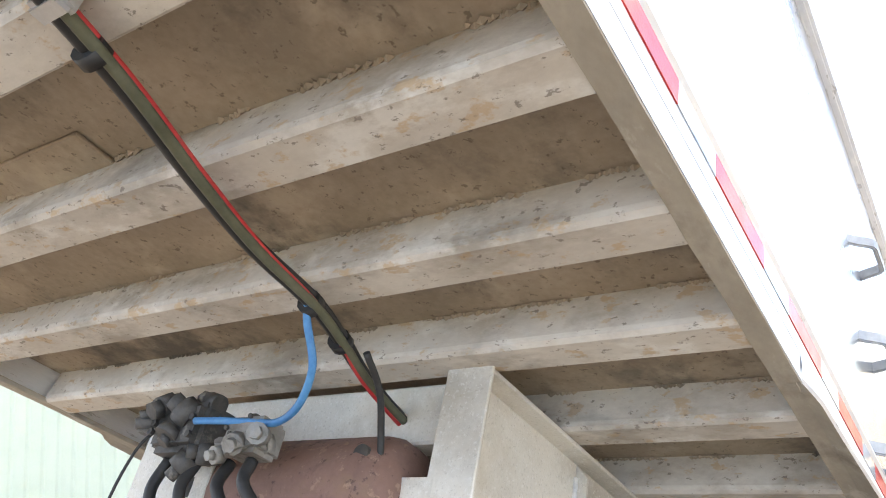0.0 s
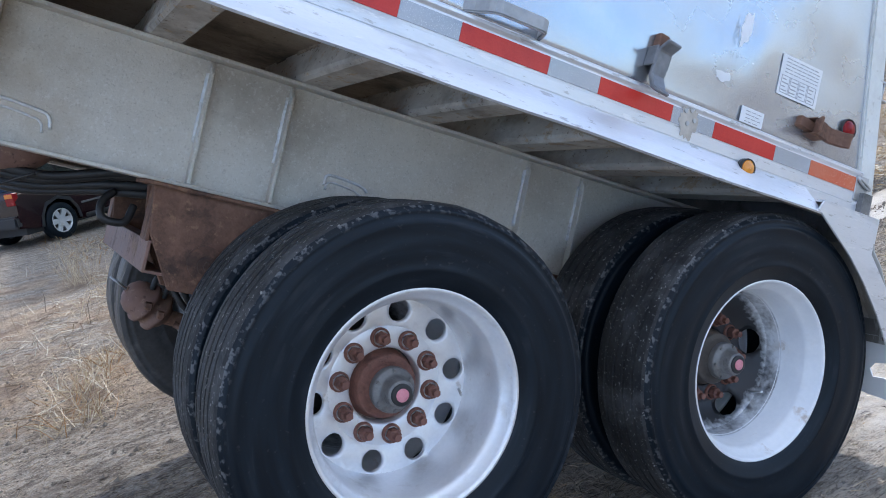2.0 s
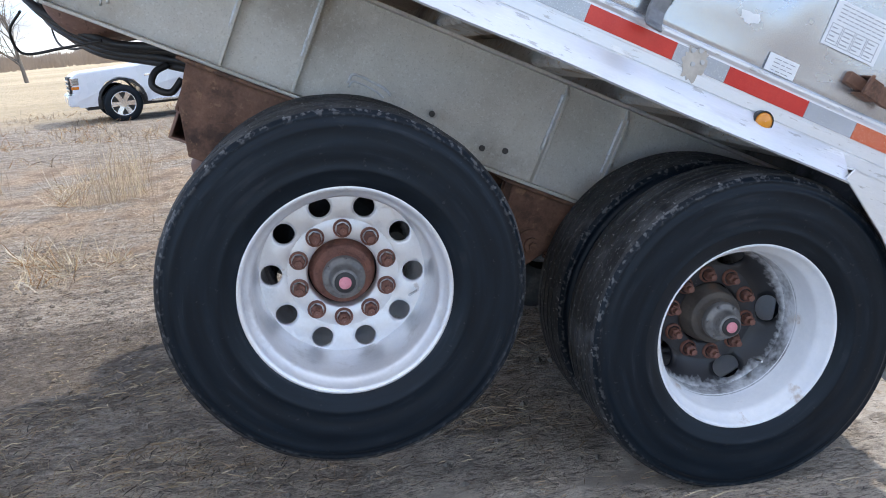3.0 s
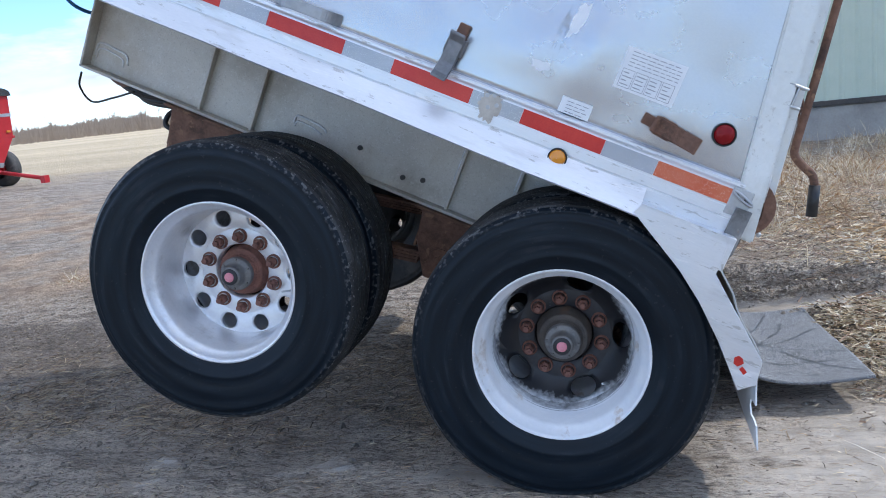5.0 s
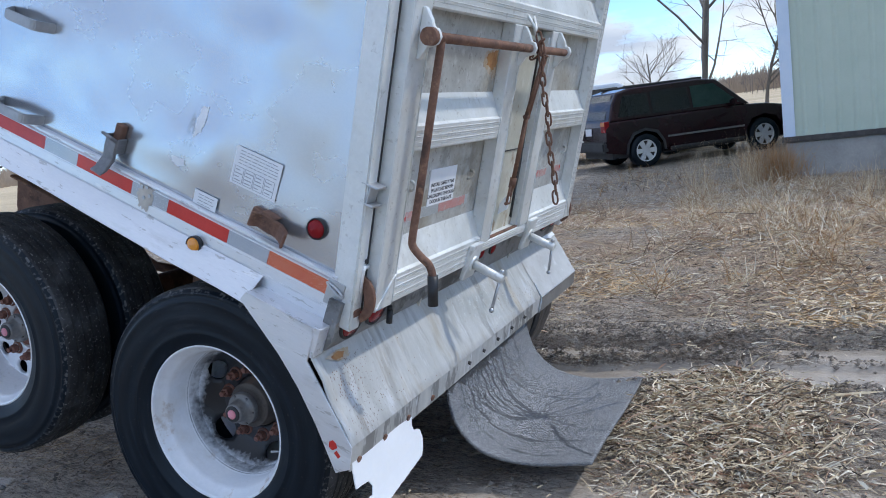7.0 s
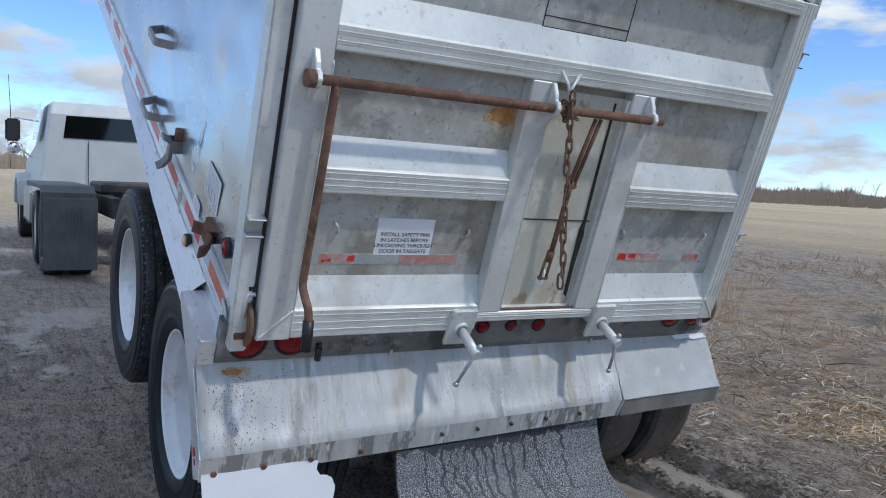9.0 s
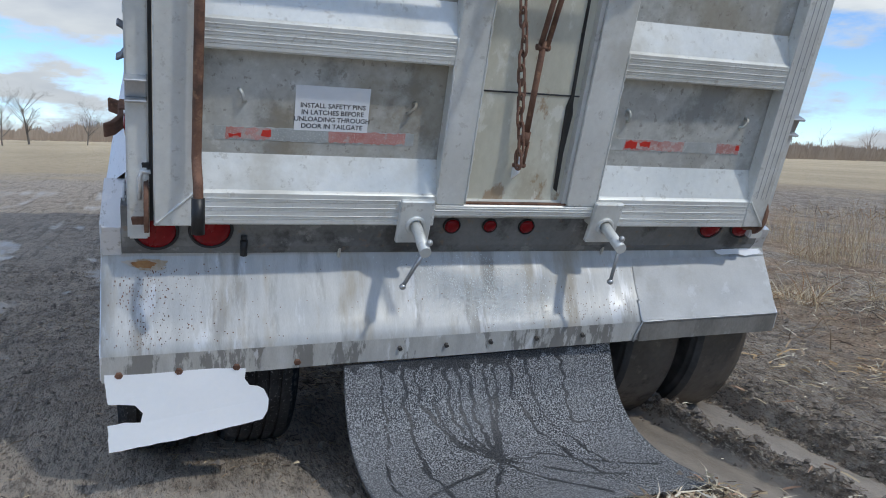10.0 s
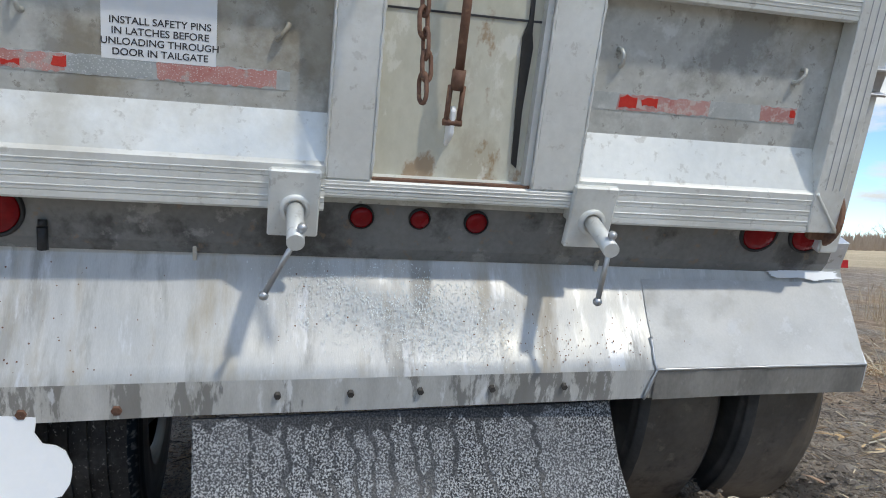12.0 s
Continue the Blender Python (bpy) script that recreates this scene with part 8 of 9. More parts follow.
def suv(m):
    t = tagged(empty("sport_utility_vehicle"), "dark maroon sport utility vehicle parked on the grass", "car")
    t.matrix_world = m
    H = 0.92
    low = [(-2.38, 0.42), (-2.36, 0.98), (-2.30, 1.08), (0.85, 1.10), (1.55, 1.06), (2.12, 0.96), (2.32, 0.80), (2.36, 0.45), (2.25, 0.32), (1.93, 0.30), (1.90, 0.55), (1.75, 0.76), (1.45, 0.84), (1.15, 0.76), (1.00, 0.55), (0.97, 0.30), (-0.97, 0.30), (-1.00, 0.55), (-1.15, 0.76), (-1.45, 0.84), (-1.75, 0.76), (-1.90, 0.55), (-1.93, 0.34)]
    part("body", body_shell(low, H, 0.9, 0.1), M["maroon"], t, "dark maroon body")
    top = [(-2.28, 1.07), (-2.14, 1.45), (-1.98, 1.70), (-1.7, 1.76), (0.0, 1.78), (0.42, 1.72), (1.15, 1.09)]
    part("cabin", body_shell(top, H - 0.02, 1.07, 0.22), M["maroon"], t, "dark maroon cabin")
    for s in (-1, 1):
        def y(z):
            return s * (H - 0.02 - (z - 1.07) * 0.22 + 0.004)
        glass_strip(t, [[(-2.05, y(1.16), 1.16), (-1.28, y(1.16), 1.16), (-1.28, y(1.62), 1.62), (-1.86, y(1.62), 1.62)], [(-1.22, y(1.16), 1.16), (-0.32, y(1.16), 1.16), (-0.32, y(1.64), 1.64), (-1.22, y(1.64), 1.64)]])
        glass_strip(t, [[(-0.25, y(1.16), 1.16), (0.88, y(1.16), 1.16), (0.33, y(1.64), 1.64), (-0.25, y(1.64), 1.64)]], "window", "greenglass", "front window coloured greenish for light through the cabin")
        part("side_moulding", boxbm((-0.92, s * H - 0.012, 0.60), (0.95, s * H + 0.012, 0.64), 0.004), M["moulding"], t, "grey side moulding")
        part("running_board", boxbm((-0.9, s * 0.95 - 0.06, 0.31), (0.9, s * 0.95 + 0.03, 0.39), 0.02), M["plastic"], t, "dark step board")
        part("roof_rail", boxbm((-1.75, s * 0.62 - 0.02, 1.765), (0.15, s * 0.62 + 0.02, 1.82), 0.01), M["plastic"], t)
        part("mirror", boxbm((0.62, s * 0.98 - 0.09, 1.10), (0.74, s * 0.98 + 0.09, 1.25), 0.03, 2), M["maroon"], t)
        part("tail_lamp", boxbm((-2.385, s * 0.80 - 0.11, 0.86), (-2.27, s * 0.80 + 0.125, 1.10), 0.01), M["redlens"], t)
        part("turn_lamp", boxbm((-2.388, s * 0.80 - 0.10, 1.00), (-2.268, s * 0.80 + 0.127, 1.09), 0.01), M["amberlight"], t)
        part("wheel_arch", prismbm([(-1.93, 0.34), (-1.90, 0.56), (-1.75, 0.79), (-1.45, 0.87), (-1.15, 0.79), (-1.00, 0.56), (-0.97, 0.34), (-1.02, 0.34), (-1.05, 0.54), (-1.18, 0.73), (-1.45, 0.81), (-1.72, 0.73), (-1.85, 0.54), (-1.88, 0.34)], "y", min(s * 0.9, s * 0.93), max(s * 0.9, s * 0.93)), M["plastic"], t)
        for x in (-1.45, 1.45):
            car_wheel(t, x, s * 0.92, 0.37, s, M["alloy"])
    glass_strip(t, [[(-2.272, -0.66, 1.14), (-2.272, 0.66, 1.14), (-2.03, 0.60, 1.66), (-2.03, -0.60, 1.66)]], "rear_window")
    part("rear_bumper", boxbm((-2.46, -0.90, 0.42), (-2.30, 0.90, 0.66), 0.04, 2), M["plastic"], t, "dusty dark bumper")
    part("number_plate", boxbm((-2.40, -0.16, 0.80), (-2.375, 0.16, 0.96), 0.004), M["paper"], t)
    part("underbody", boxbm((-2.2, -0.78, 0.26), (2.2, 0.78, 0.5)), M["plastic"], t)


def pickup(m):
    t = tagged(empty("pickup_truck"), "white crew cab pickup truck parked beside the field", "car")
    t.matrix_world = m
    H = 0.98
    low = [(-2.95, 0.55), (-2.95, 1.22), (-1.0, 1.24), (-1.0, 1.26), (1.45, 1.26), (1.6, 1.24), (2.75, 1.18), (2.92, 1.10), (2.95, 0.55), (2.85, 0.42), (2.48, 0.42), (2.42, 0.72), (2.25, 0.92), (1.95, 0.99), (1.65, 0.92), (1.48, 0.72), (1.42, 0.42), (-1.42, 0.42), (-1.48, 0.72), (-1.65, 0.92), (-1.95, 0.99), (-2.25, 0.92), (-2.42, 0.72), (-2.48, 0.45)]
    part("body", body_shell(low, H, 1.0, 0.08), M["whitepaint"], t, "white body")
    top = [(-1.02, 1.25), (-0.95, 1.84), (-0.8, 1.92), (0.35, 1.93), (0.72, 1.86), (1.50, 1.25)]
    part("cabin", body_shell(top, H - 0.03, 1.25, 0.20), M["whitepaint"], t, "white cabin")
    for s in (-1, 1):
        def y(z):
            return s * (H - 0.03 - (z - 1.25) * 0.20 + 0.004)
        glass_strip(t, [[(-0.88, y(1.34), 1.34), (0.02, y(1.34), 1.34), (0.02, y(1.80), 1.80), (-0.80, y(1.80), 1.80)], [(0.12, y(1.34), 1.34), (1.22, y(1.34), 1.34), (0.66, y(1.80), 1.80), (0.12, y(1.80), 1.80)]])
        for x in (-0.80, 0.18):
            part("door_handle", boxbm((x, s * H - 0.01, 1.13), (x + 0.16, s * H + 0.02, 1.17), 0.008), M["chrome"], t)
        part("door_gap", boxbm((0.055, s * (H + 0.001) - 0.002, 0.50), (0.067, s * (H + 0.001) + 0.002, 1.25)), M["plastic"], t)
        part("mirror", boxbm((1.00, s * 1.08 - 0.11, 1.28), (1.12, s * 1.08 + 0.11, 1.56), 0.03, 2), M["plastic"], t, "black towing mirror")
        part("running_board", boxbm((-1.3, s * 1.0 - 0.06, 0.40), (1.35, s * 1.0 + 0.02, 0.46), 0.01), M["chrome"], t)
        part("headlamp", boxbm((2.78, s * 0.80 - 0.16, 0.90), (2.955, s * 0.80 + 0.185, 1.08), 0.02), M["chrome"], t)
        part("turn_lamp", boxbm((2.80, s * 0.80 - 0.15, 0.82), (2.958, s * 0.80 + 0.187, 0.885), 0.01), M["amberlight"], t)
        part("badge", boxbm((1.20, s * H - 0.004, 0.98), (1.42, s * H + 0.008, 1.02), 0.004), M["chrome"], t)
        for x in (-1.95, 1.95):
            car_wheel(t, x, s * 0.99, 0.42, s, M["chrome"])
            part("wheel_arch", prismbm([(x + 0.53 * math.cos(a) * r, 0.45 + 0.54 * math.sin(a) * r) for r, angs in ((1.0, range(13)), (0.9, range(12, -1, -1))) for a in [math.pi * q / 12 for q in angs]], "y", min(s * 0.975, s * 0.992), max(s * 0.975, s * 0.992)), M["plastic"], t)
    glass_strip(t, [[(1.47, -0.80, 1.30), (1.47, 0.80, 1.30), (0.80, 0.72, 1.84), (0.80, -0.72, 1.84)]], "windscreen")
    part("grille", boxbm((2.93, -0.60, 0.72), (2.985, 0.60, 1.08), 0.01), M["plastic"], t)
    for z in (0.80, 0.90, 1.0):
        part("grille_bar", boxbm((2.97, -0.60, z - 0.025), (3.0, 0.60, z + 0.025), 0.008), M["chrome"], t)
    part("front_bumper", boxbm((2.86, -0.98, 0.46), (3.06, 0.98, 0.70), 0.03, 2), M["whitepaint"], t)
    part("underbody", boxbm((-2.7, -0.8, 0.34), (2.7, 0.8, 0.56)), M["plastic"], t)


suv(Matrix.Translation((-0.87, 16.36, 0.0)) @ Matrix.Rotation(radians(37.6), 4, "Z") @ Matrix.Scale(0.945, 4))
pickup(Matrix.Translation((-3.55, 18.1, 0.0)) @ Matrix.Rotation(radians(196.9), 4, "Z") @ Matrix.Scale(0.977, 4))


def grain_wagon(m):
    """Gravity box wagon: x forward, where the discharge door is; z = 0 on the ground."""
    t = tagged(empty("grain_wagon"), "red gravity grain wagon with a dark roll tarp", "farm wagon")
    t.matrix_world = m
    L2, W2, TOP, MID = 1.55, 0.80, 2.06, 1.10

    def hull(lo, hi, z0, z1, cap=True):
        bm = bmesh.new()
        a = [bm.verts.new((*p, z0)) for p in lo]
        c = [bm.verts.new((*p, z1)) for p in hi]
        for i in range(4):
            bm.faces.new((a[i], a[(i + 1) % 4], c[(i + 1) % 4], c[i]))
        bm.faces.new(a[::-1])
        if cap:
            bm.faces.new(c)
        return soften(bm, 0.015, 1)

    def rect(x0, x1, w):
        return [(x0, -w), (x1, -w), (x1, w), (x0, w)]

    box_ = part("box", hull(rect(-L2 + 0.05, L2 - 0.03, W2 - 0.04), rect(-L2, L2, W2), MID, TOP), M["redwagon"], t, "red steel grain box")
    part("hopper", hull(rect(0.20, 1.02, 0.28), rect(-L2 + 0.06, L2 - 0.05, W2 - 0.06), 0.52, MID - 0.01), M["redwagon"], t, "sloping red hopper")
    for s in (-1, 1):
        part("stripe", boxbm((-L2 + 0.02, s * (W2 - 0.016) - 0.01, 1.555), (L2 - 0.01, s * (W2 - 0.016) + 0.01, 1.625)), M["tape_white"], box_, "pale grey stripe")
        part("ledge", boxbm((-L2 + 0.02, s * (W2 - 0.03) - 0.03, MID - 0.03), (L2 - 0.02, s * (W2 - 0.03) + 0.03, MID + 0.03), 0.01), M["redwagon"], box_)
        part("top_rim", boxbm((-L2 - 0.01, s * W2 - 0.03, TOP - 0.05), (L2 + 0.01, s * W2 + 0.02, TOP + 0.01), 0.01), M["redwagon"], box_)
        part("marker_lamp", boxbm((L2 - 0.03, s * (W2 - 0.16) - 0.05, 1.20), (L2 + 0.005, s * (W2 - 0.16) + 0.05, 1.25), 0.005), M["amberlight"], box_, "amber marker")
        # gusset plates, posts and struts between the box and the frame
        part("gusset", prismbm([(0.72, MID), (L2 - 0.06, MID), (1.22, 0.50), (0.98, 0.42), (0.90, 0.50)], "y", min(s * 0.60, s * 0.63), max(s * 0.60, s * 0.63)), M["redwagon"], t, "red gusset plate")
        part("strut", prismbm([(-1.40, MID), (-1.22, MID), (-1.05, 0.46), (-1.20, 0.46)], "y", min(s * 0.58, s * 0.65), max(s * 0.58, s * 0.65), 0.008), M["redwagon"], t)
        for x in (-0.50, 0.12, 0.66):
            part("post", boxbm((x - 0.035, s * 0.62 - 0.03, 0.46), (x + 0.035, s * 0.62 + 0.03, MID), 0.008), M["redwagon"], t)
        part("brace_plate", boxbm((-0.47, s * 0.62 - 0.012, 0.46), (0.10, s * 0.62 + 0.012, 0.62), 0.006), M["redwagon"], t)
        part("frame_rail", boxbm((-1.30, s * 0.60 - 0.05, 0.36), (1.28, s * 0.60 + 0.05, 0.48), 0.01), M["redwagon"], t)
    # the funnel at the front with its sliding door
    part("front_stripe", boxbm((L2 - 0.025, -W2 + 0.02, 1.555), (L2 - 0.005, W2 - 0.02, 1.625)), M["tape_white"], box_, "pale grey stripe")
    part("front_rim", boxbm((L2 - 0.03, -W2, TOP - 0.05), (L2 + 0.02, W2, TOP + 0.01), 0.01), M["redwagon"], box_)
    for s in (-1, 1):
        part("funnel_side", prismbm([(min(s * 0.20, s * (W2 - 0.04)), MID), (max(s * 0.20, s * (W2 - 0.04)), MID), (s * 0.34, 0.50), (s * 0.20, 0.50)], "x", L2 - 0.07, L2 - 0.04), M["redwagon"], t, "red funnel sheet")
        part("door_track", boxbm((L2 - 0.04, s * 0.13 - 0.035, 0.62), (L2 + 0.05, s * 0.13 + 0.035, 1.66), 0.008), M["plastic"], t, "black door track")
    part("discharge_door", boxbm((L2 - 0.05, -0.10, 0.74), (L2 - 0.01, 0.10, 1.50), 0.006), M["greysteel"], t, "grey sliding discharge door")
    part("chute", prismbm([(-0.19, 0.56), (0.19, 0.56), (0.15, 0.46), (-0.15, 0.46)], "x", L2 - 0.08, L2 + 0.16), M["greysteel"], t, "short discharge chute")
    # tarp over low bows, with its roll tube and crank
    n = 12
    bm = bmesh.new()
    prism(bm, [(-W2 - 0.05, TOP - 0.05)] + [((W2 + 0.04) * math.cos(math.pi - math.pi * i / n), TOP + 0.01 + 0.17 * math.sin(math.pi * i / n)) for i in range(n + 1)] + [(W2 + 0.05, TOP - 0.05)], "x", -L2 - 0.06, L2 + 0.05)
    part("tarp", bm, M["tarp"], t, "dark green roll tarp")
    part("roll_tube", tubebm([(-L2 - 0.12, -W2 - 0.05, TOP + 0.0), (L2 + 0.06, -W2 - 0.05, TOP + 0.0)], 0.035, 8), M["tarp"], t)
    part("crank", tubebm([(-L2 - 0.12, -W2 - 0.05, TOP), (-L2 - 0.24, -W2 - 0.05, TOP + 0.02), (-L2 - 0.10, -W2 - 0.08, TOP - 0.16)], 0.013, 6), M["greysteel"], t, "bare crank handle")
    for x in (-1.14, 1.14):
        part("axle", boxbm((x - 0.06, -0.62, 0.34), (x + 0.06, 0.62, 0.46), 0.01), M["redwagon"], t)
        for s in (-1, 1):
            w = empty("wheel", t)
            w.matrix_basis = Matrix.Translation((x, s * 0.83, 0.41)) @ (Matrix.Rotation(math.pi, 4, "Z") if s > 0 else Matrix.Identity(4))
            bm = bmesh.new()
            lathe(bm, [(0.21, 0.03), (0.225, 0.0), (0.36, 0.0), (0.395, 0.03), (0.41, 0.07), (0.41, 0.22), (0.385, 0.27), (0.22, 0.29)], 40)
            part("tyre", bm, M["tyremud"], w, "worn dusty tyre")
            bm = bmesh.new()
            lathe(bm, [(0.218, 0.02), (0.19, 0.03), (0.175, 0.09), (0.08, 0.10), (0.07, 0.06), (0.0005, 0.055)], 32)
            part("rim", bm, M["whiterim"], w, "white steel rim")
            bm = bmesh.new()
            disc(bm, (0, 0.03, 0), 0.045, "y", 0.06, 16)
            part("hub", bm, M["redwagon"], w)
    bm = bmesh.new()
    tube(bm, [(1.14, -0.36, 0.42), (1.80, 0.0, 0.36)], 0.035, 8)
    tube(bm, [(1.14, 0.36, 0.42), (1.80, 0.0, 0.36)], 0.035, 8)
    tube(bm, [(1.70, 0.0, 0.37), (2.92, 0.0, 0.16)], 0.045, 8)
    box(bm, (2.86, -0.07, 0.06), (2.98, 0.07, 0.22))
    part("tongue", bm, M["redwagon"], t, "red steel drawbar")


grain_wagon(Matrix.Translation((-14.59, 12.97, 0.29)) @ Matrix.Rotation(-0.115, 4, "Z"))


def tractor_unit(m):
    """The highway tractor in front of the trailer: x forward."""
    t = tagged(empty("truck_tractor"), "off-white highway truck tractor coupled to the trailer", "truck")
    t.matrix_world = m
    for s in (-1, 1):
        part("frame_rail", boxbm((-1.6, s * 0.45 - 0.05, 0.78), (6.2, s * 0.45 + 0.05, 1.04), 0.01), M["darksteel"], t)
        for x in (-0.65, 0.65):
            for k in (0, 1):
                w = empty("wheel", t)
                w.matrix_basis = Matrix.Translation((x, s * (1.22 - 0.33 * k), 0.52)) @ (Matrix.Rotation(math.pi, 4, "Z") if s > 0 else Matrix.Identity(4))
                child("tyre", TYRE, w)
                child("rim", MESH_STEEL, w)
        w = empty("wheel", t)
        w.matrix_basis = Matrix.Translation((5.2, s * 1.2, 0.52)) @ (Matrix.Rotation(math.pi, 4, "Z") if s > 0 else Matrix.Identity(4))
        child("tyre", TYRE, w)
        child("rim", MESH_STEEL, w)
        bm = bmesh.new()
        prism(bm, [(-1.32, 0.30), (-1.34, 1.08), (-1.20, 1.16), (1.25, 1.16), (1.30, 1.08), (1.24, 1.10), (-1.18, 1.12), (-1.30, 1.04), (-1.29, 0.30)], "y", min(s * 0.66, s * 1.27), max(s * 0.66, s * 1.27))
        part("mud_guard", bm, M["mudflap"], t, "dusty grey full mud guard")
        part("fuel_tank", prismbm([(2.3, 0.45), (3.9, 0.45), (3.95, 0.6), (3.95, 0.95), (3.8, 1.05), (2.4, 1.05), (2.25, 0.95), (2.25, 0.6)], "y", min(s * 0.6, s * 1.18), max(s * 0.6, s * 1.18), 0.03, 2), M["greysteel"], t)
        bm = bmesh.new()
        tube(bm, [(4.25, s * 1.00, 2.16), (4.35, s * 1.30, 2.20), (4.35, s * 1.33, 1.72), (4.25, s * 1.02, 1.50)], 0.016, 8)
        mir = part("mirror", bm, M["chrome"], t, "chrome mirror bracket")
        part("mirror_head", boxbm((4.30, s * 1.33 - 0.12, 1.78), (4.40, s * 1.33 + 0.12, 2.18), 0.03, 2), M["plastic"], mir)
        bm = bmesh.new()
        bmesh.ops.create_uvsphere(bm, u_segments=16, v_segments=10, radius=0.11, matrix=Matrix.Translation((4.35, s * 1.31, 1.66)))
        part("round_mirror", bm, M["chrome"], mir)
    cabo = [(2.45, 0.95), (2.42, 2.22), (2.50, 2.38), (2.70, 2.43), (3.9, 2.42), (4.15, 2.30), (4.45, 1.75), (6.0, 1.55), (6.35, 1.42), (6.4, 0.75), (4.6, 0.75), (4.4, 0.95)]
    part("cab", body_shell(cabo, 1.04, 1.2, 0.15), M["truckwhite"], t, "off-white cab and bonnet")
    glass_strip(t, [[(2.412, -0.68, 1.84), (2.412, 0.68, 1.84), (2.418, 0.64, 2.20), (2.418, -0.64, 2.20)]], "rear_window")
    for s in (-1, 1):
        glass_strip(t, [[(2.9, s * 1.035, 1.8), (4.1, s * 1.035, 1.8), (3.85, s * 0.965, 2.42), (2.9, s * 0.965, 2.42)]])
    for s in (-1, 1):
        part("fender", prismbm([(4.55, 0.62), (4.60, 1.05), (4.85, 1.22), (5.55, 1.22), (5.85, 1.02), (6.35, 0.95), (6.40, 0.60), (5.86, 0.60), (5.72, 0.92), (5.45, 1.08), (4.98, 1.08), (4.72, 0.92), (4.62, 0.62)], "y", min(s * 0.86, s * 1.24), max(s * 0.86, s * 1.24), 0.02, 2), M["truckwhite"], t, "off-white front fender")
        part("step", boxbm((2.5, s * 1.05 - 0.12, 0.42), (4.3, s * 1.05 + 0.12, 0.50), 0.01), M["darksteel"], t)
        flap = part("mud_flap", boxbm((-1.40, s * 0.94 - 0.30, 0.14), (-1.375, s * 0.94 + 0.30, 1.02), 0.006), M["mudflap"], t, "ribbed grey rubber mud flap")
        for k in range(7):
            part("flap_rib", boxbm((-1.412, s * 0.94 - 0.27 + 0.08 * k, 0.18), (-1.399, s * 0.94 - 0.25 + 0.08 * k, 0.90), 0.003), M["mudflap"], flap)
    part("panel_seam", boxbm((2.405, 0.30, 1.0), (2.4125, 0.312, 1.80)), M["plastic"], t)
    part("roof_lamp", boxbm((3.9, -0.2, 2.42), (4.0, 0.2, 2.47), 0.01), M["amberlight"], t)
    bm = bmesh.new()
    tube(bm, [(4.2, 1.36, 2.1), (4.3, 1.40, 2.95)], [0.008, 0.004], 6)
    part("aerial", bm, M["plastic"], t)
    part("fifth_wheel", boxbm((-0.6, -0.5, 1.05), (0.6, 0.5, 1.20), 0.03), M["darksteel"], t)


tractor_unit(Matrix.Translation((-8.80, 1.25, 0)) @ Matrix.Rotation(radians(180), 4, "Z"))

# ---------------------------------------------------------------- trees
M["bark"] = surf("grey_brown_bark", (0.10, 0.085, 0.07), (0.19, 0.165, 0.14), (0.8, 0.95), 0, 5, 40, 0.4, (1, 1, 0.3))
# far twigs and far brush are coloured paler to carry the haze of distance
M["twigs"] = surf("hazed_bare_twigs", (0.26, 0.215, 0.185), (0.36, 0.31, 0.27), (0.8, 0.95), 0, 0.5, 5, 0.0)
M["grove"] = surf("dusky_grove_twigs", (0.12, 0.10, 0.09), (0.19, 0.165, 0.15), (0.8, 0.95), 0, 0.5, 5, 0.0)
M["brush"] = surf("hazed_brown_brush", (0.30, 0.235, 0.18), (0.42, 0.34, 0.26), (0.85, 0.95), 0, 0.15, 3, 0.0)


def bare_tree(bm, base, height, rnd, depth=4, lean=0.1, sides=6, r0=None, low=0.38):
    """Trunk and limbs forking into twigs."""
    r0 = r0 or height * 0.022

    def limb(p, d, ln, r, level):
        pts, q, v = [p], p, d
        n = 5 if level == 0 else 4
        for i in range(n):
            v = (v + Vector((rnd.uniform(-1, 1), rnd.uniform(-1, 1), rnd.uniform(-0.3, 0.6))) * 0.14).normalized()
            q = q + v * ln / n
            pts.append(q)
        tube(bm, pts, [r * (1 - 0.62 * i / n) for i in range(n + 1)], max(3, sides - level), caps=False)
        if level >= depth:
            return
        k = (rnd.randint(5, 7) if low > 0.3 else rnd.randint(13, 17)) if level == 0 else rnd.randint(3, 5)
        for j in range(k):
            s = rnd.uniform(low, 1.0) if level == 0 else rnd.uniform(0.25, 1.0)
            i = min(int(s * n), n - 1)
            at = pts[i].lerp(pts[i + 1], s * n - i)
            ax = (pts[i + 1] - pts[i]).normalized()
            side = ax.cross(Vector((rnd.uniform(-1, 1), rnd.uniform(-1, 1), rnd.uniform(-1, 1)))).normalized()
            dd = (ax * rnd.uniform(0.5, 0.9) + side * rnd.uniform(0.6, 1.0) + Vector((0, 0, 0.15))).normalized()
            limb(at, dd, ln * rnd.uniform(0.42, 0.68), r * (1 - 0.62 * s) * rnd.uniform(0.45, 0.7), level + 1)

    limb(Vector(base), Vector((lean * rnd.uniform(-1, 1), lean * rnd.uniform(-1, 1), 1)).normalized(), height * 0.62, r0, 0)


def near_tree(x, y, h, seed, r0, depth=4, low=0.22):
    rnd = random.Random(seed)
    bm = bmesh.new()
    bare_tree(bm, (0, 0, -0.1), h, rnd, depth, 0.05, 8, r0, low)
    t = tagged(part("tree", bm, M["bark"]), "tall leafless tree with grey brown bark", "tree", "leafless trees round the yard")
    t.matrix_world = Matrix.Translation((x, y, 0))


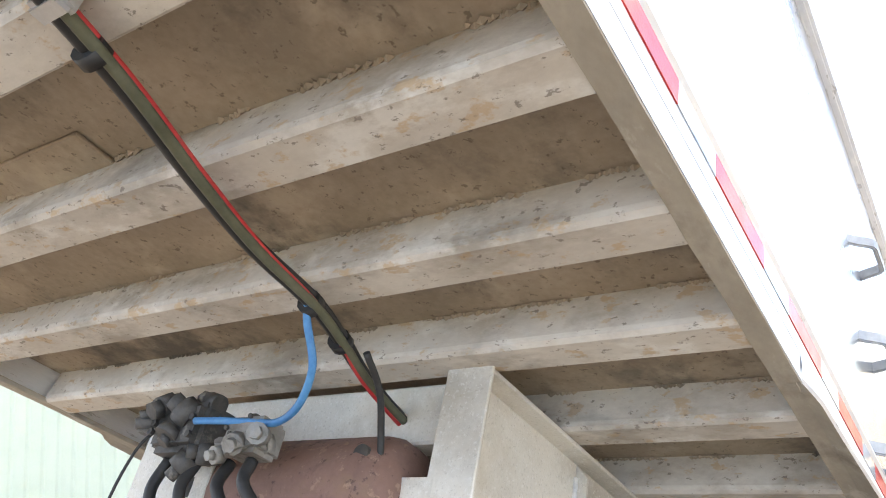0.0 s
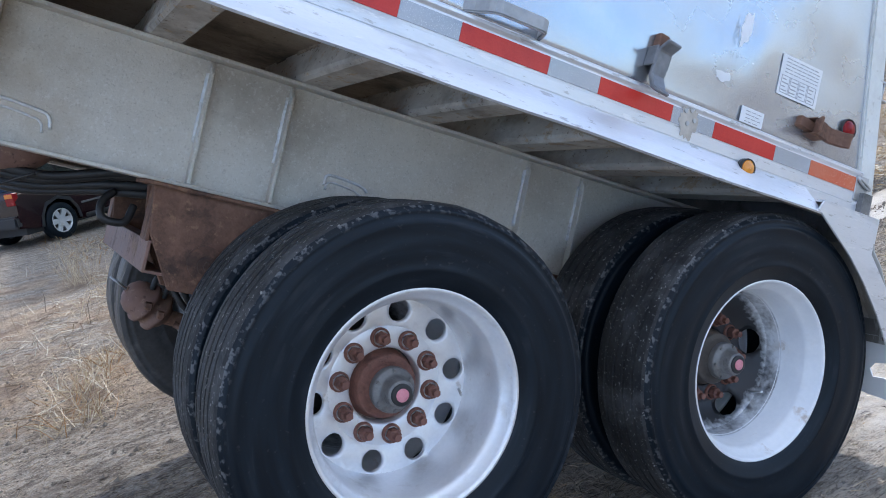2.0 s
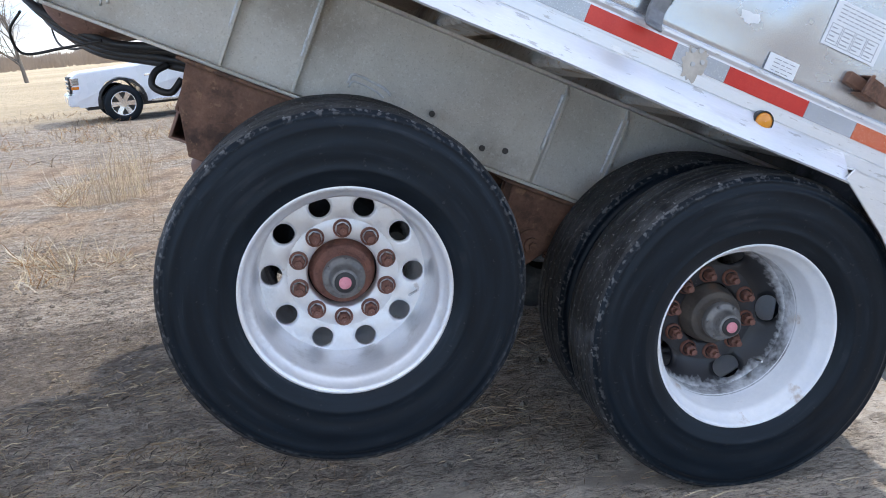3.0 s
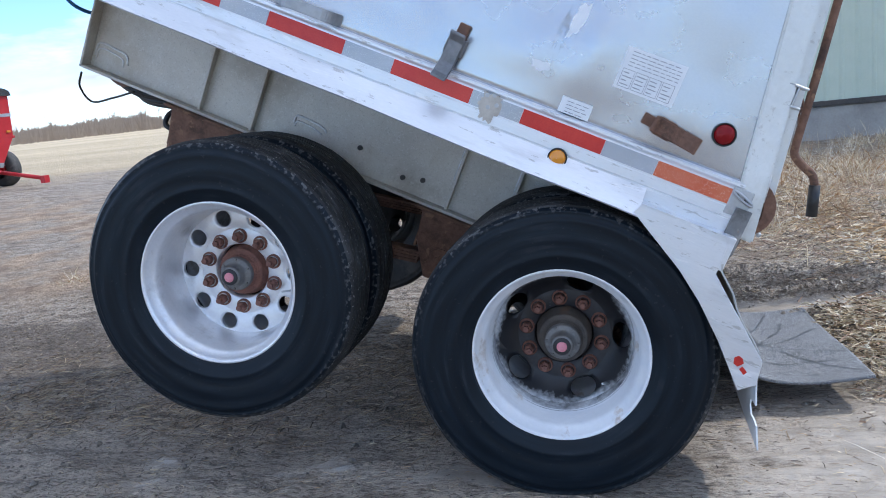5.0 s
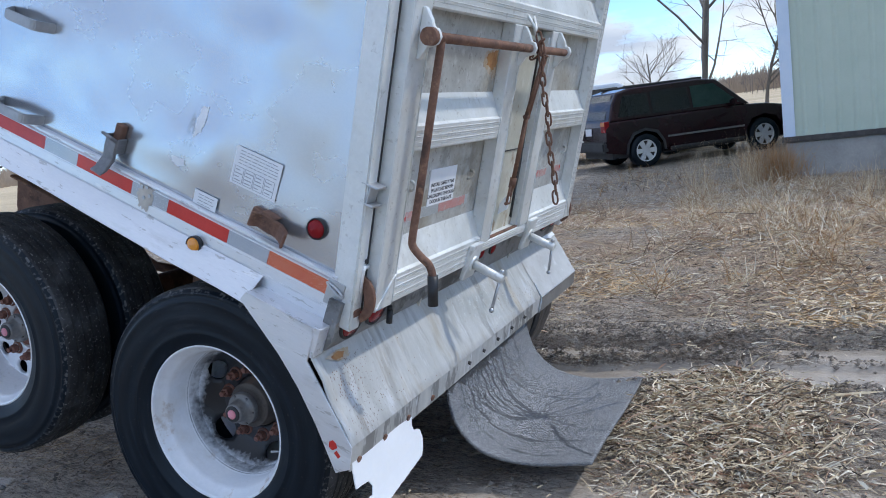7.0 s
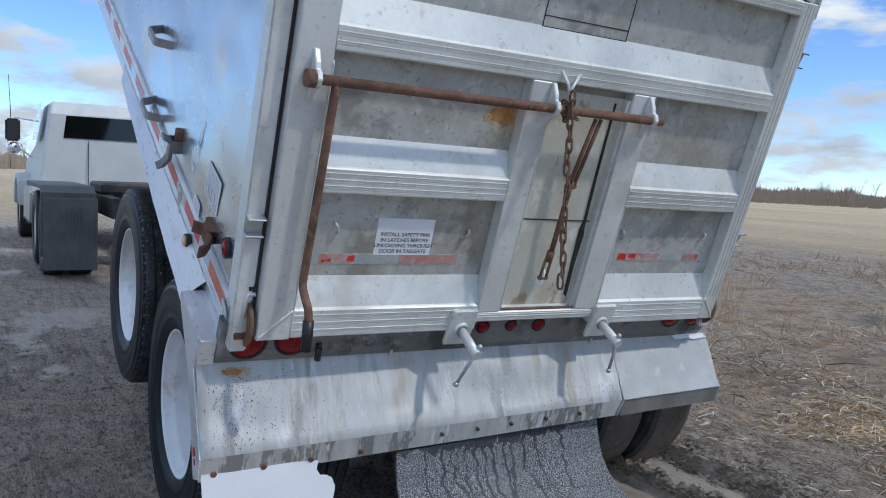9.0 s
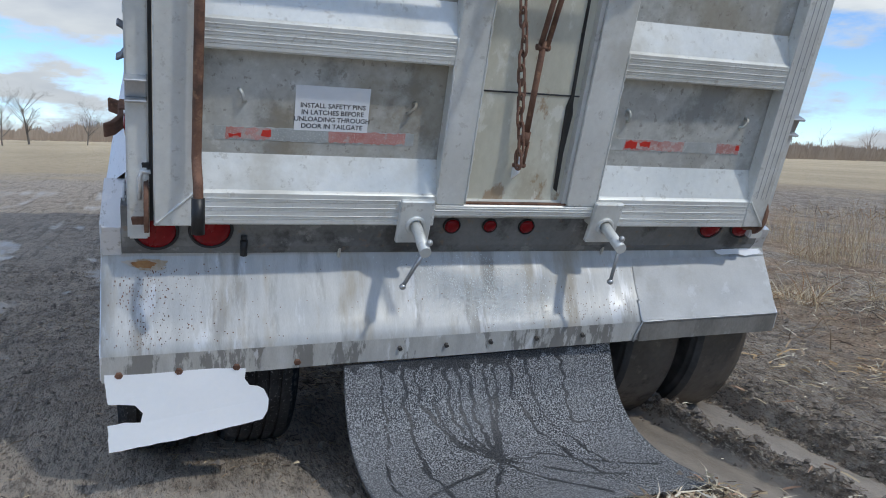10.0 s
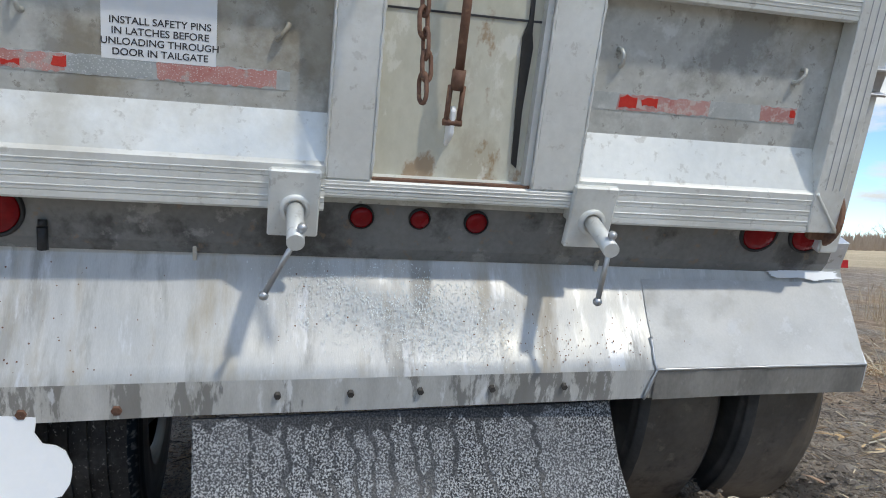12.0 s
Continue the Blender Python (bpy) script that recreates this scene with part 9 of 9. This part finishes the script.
near_tree(-1.7, 26.0, 12.5, 21, 0.115, 4, 0.12)
near_tree(-0.65, 37.5, 9.0, 5, 0.09)
near_tree(-18.9, 56.0, 7.5, 8, 0.14)
near_tree(-6.0, 40.0, 6.0, 9, 0.07)
near_tree(-75.0, -16.0, 7.5, 31, 0.16)
near_tree(-84.0, -12.0, 6.0, 12, 0.12)
for k, (x, y, h) in enumerate(((-71.0, -19.5, 6.5), (-78.0, -22.0, 6.0), (-73.0, -12.5, 5.2), (-80.0, -17.0, 5.6), (-69.0, -22.5, 5.0), (-86.0, -7.0, 5.0))):
    near_tree(x, y, h, 50 + k, 0.06, 4, 0.15)


def far_woods():
    rnd = random.Random(3)
    bm = bmesh.new()
    for _ in range(150):
        a = radians(rnd.uniform(-15, 130))
        d = rnd.uniform(130, 230)
        x, y = -math.sin(a) * d, math.cos(a) * d
        h = rnd.uniform(5, 11) * (1.5 if a < radians(2) else 0.75)
        bare_tree(bm, (x, y, -0.3), h, rnd, 2, 0.1, 4, h * 0.016)
    ob = part("far_woods", bm, M["twigs"])
    tagged(ob, "leafless trees along the far field edge", "trees", kind="stuff")
    vs, fs = [], []
    for _ in range(42000):
        a = radians(rnd.uniform(-20, 140))
        d = rnd.uniform(125, 240)
        x, y = -math.sin(a) * d, math.cos(a) * d
        h = (2.6 + 2.0 * noise.noise((a * 9, 0, 0)) + 1.3 * noise.noise((a * 40, 3, 0)) + 0.8 * noise.noise((a * 160, 5, 0))) * rnd.uniform(0.75, 1.0)
        h = max(0.9, h)
        w = rnd.uniform(0.05, 0.22)
        k = len(vs)
        tx, ty = math.cos(a), math.sin(a)
        o = rnd.uniform(-0.7, 0.7)
        vs += [(x - tx * w, y - ty * w, -0.2), (x + tx * w, y + ty * w, -0.2), (x + tx * (w * 0.5 + o), y + ty * (w * 0.5 + o), h * 0.7), (x + tx * o * 1.2, y + ty * o * 1.2, h)]
        fs += [(k, k + 1, k + 2), (k, k + 2, k + 3)]
    ob = part("far_brush", (vs, [], fs), M["brush"])
    tagged(ob, "brown winter brush along the field edge", "brush", kind="stuff")

    # the denser grove behind the parked cars
    rnd = random.Random(8)
    bm = bmesh.new()
    for k in range(240):
        a = radians(rnd.uniform(-16, 3) if k < 200 else rnd.uniform(3, 12))
        d = rnd.uniform(95, 150)
        h = rnd.uniform(6.5, 11) * (1.0 if a < radians(2) else 0.42)
        bare_tree(bm, (-math.sin(a) * d, math.cos(a) * d, -0.3), h, rnd, 3, 0.12, 4, h * 0.011)
    tagged(part("grove", bm, M["grove"]), "dense leafless grove beyond the parked cars", "trees", kind="stuff")


far_woods()
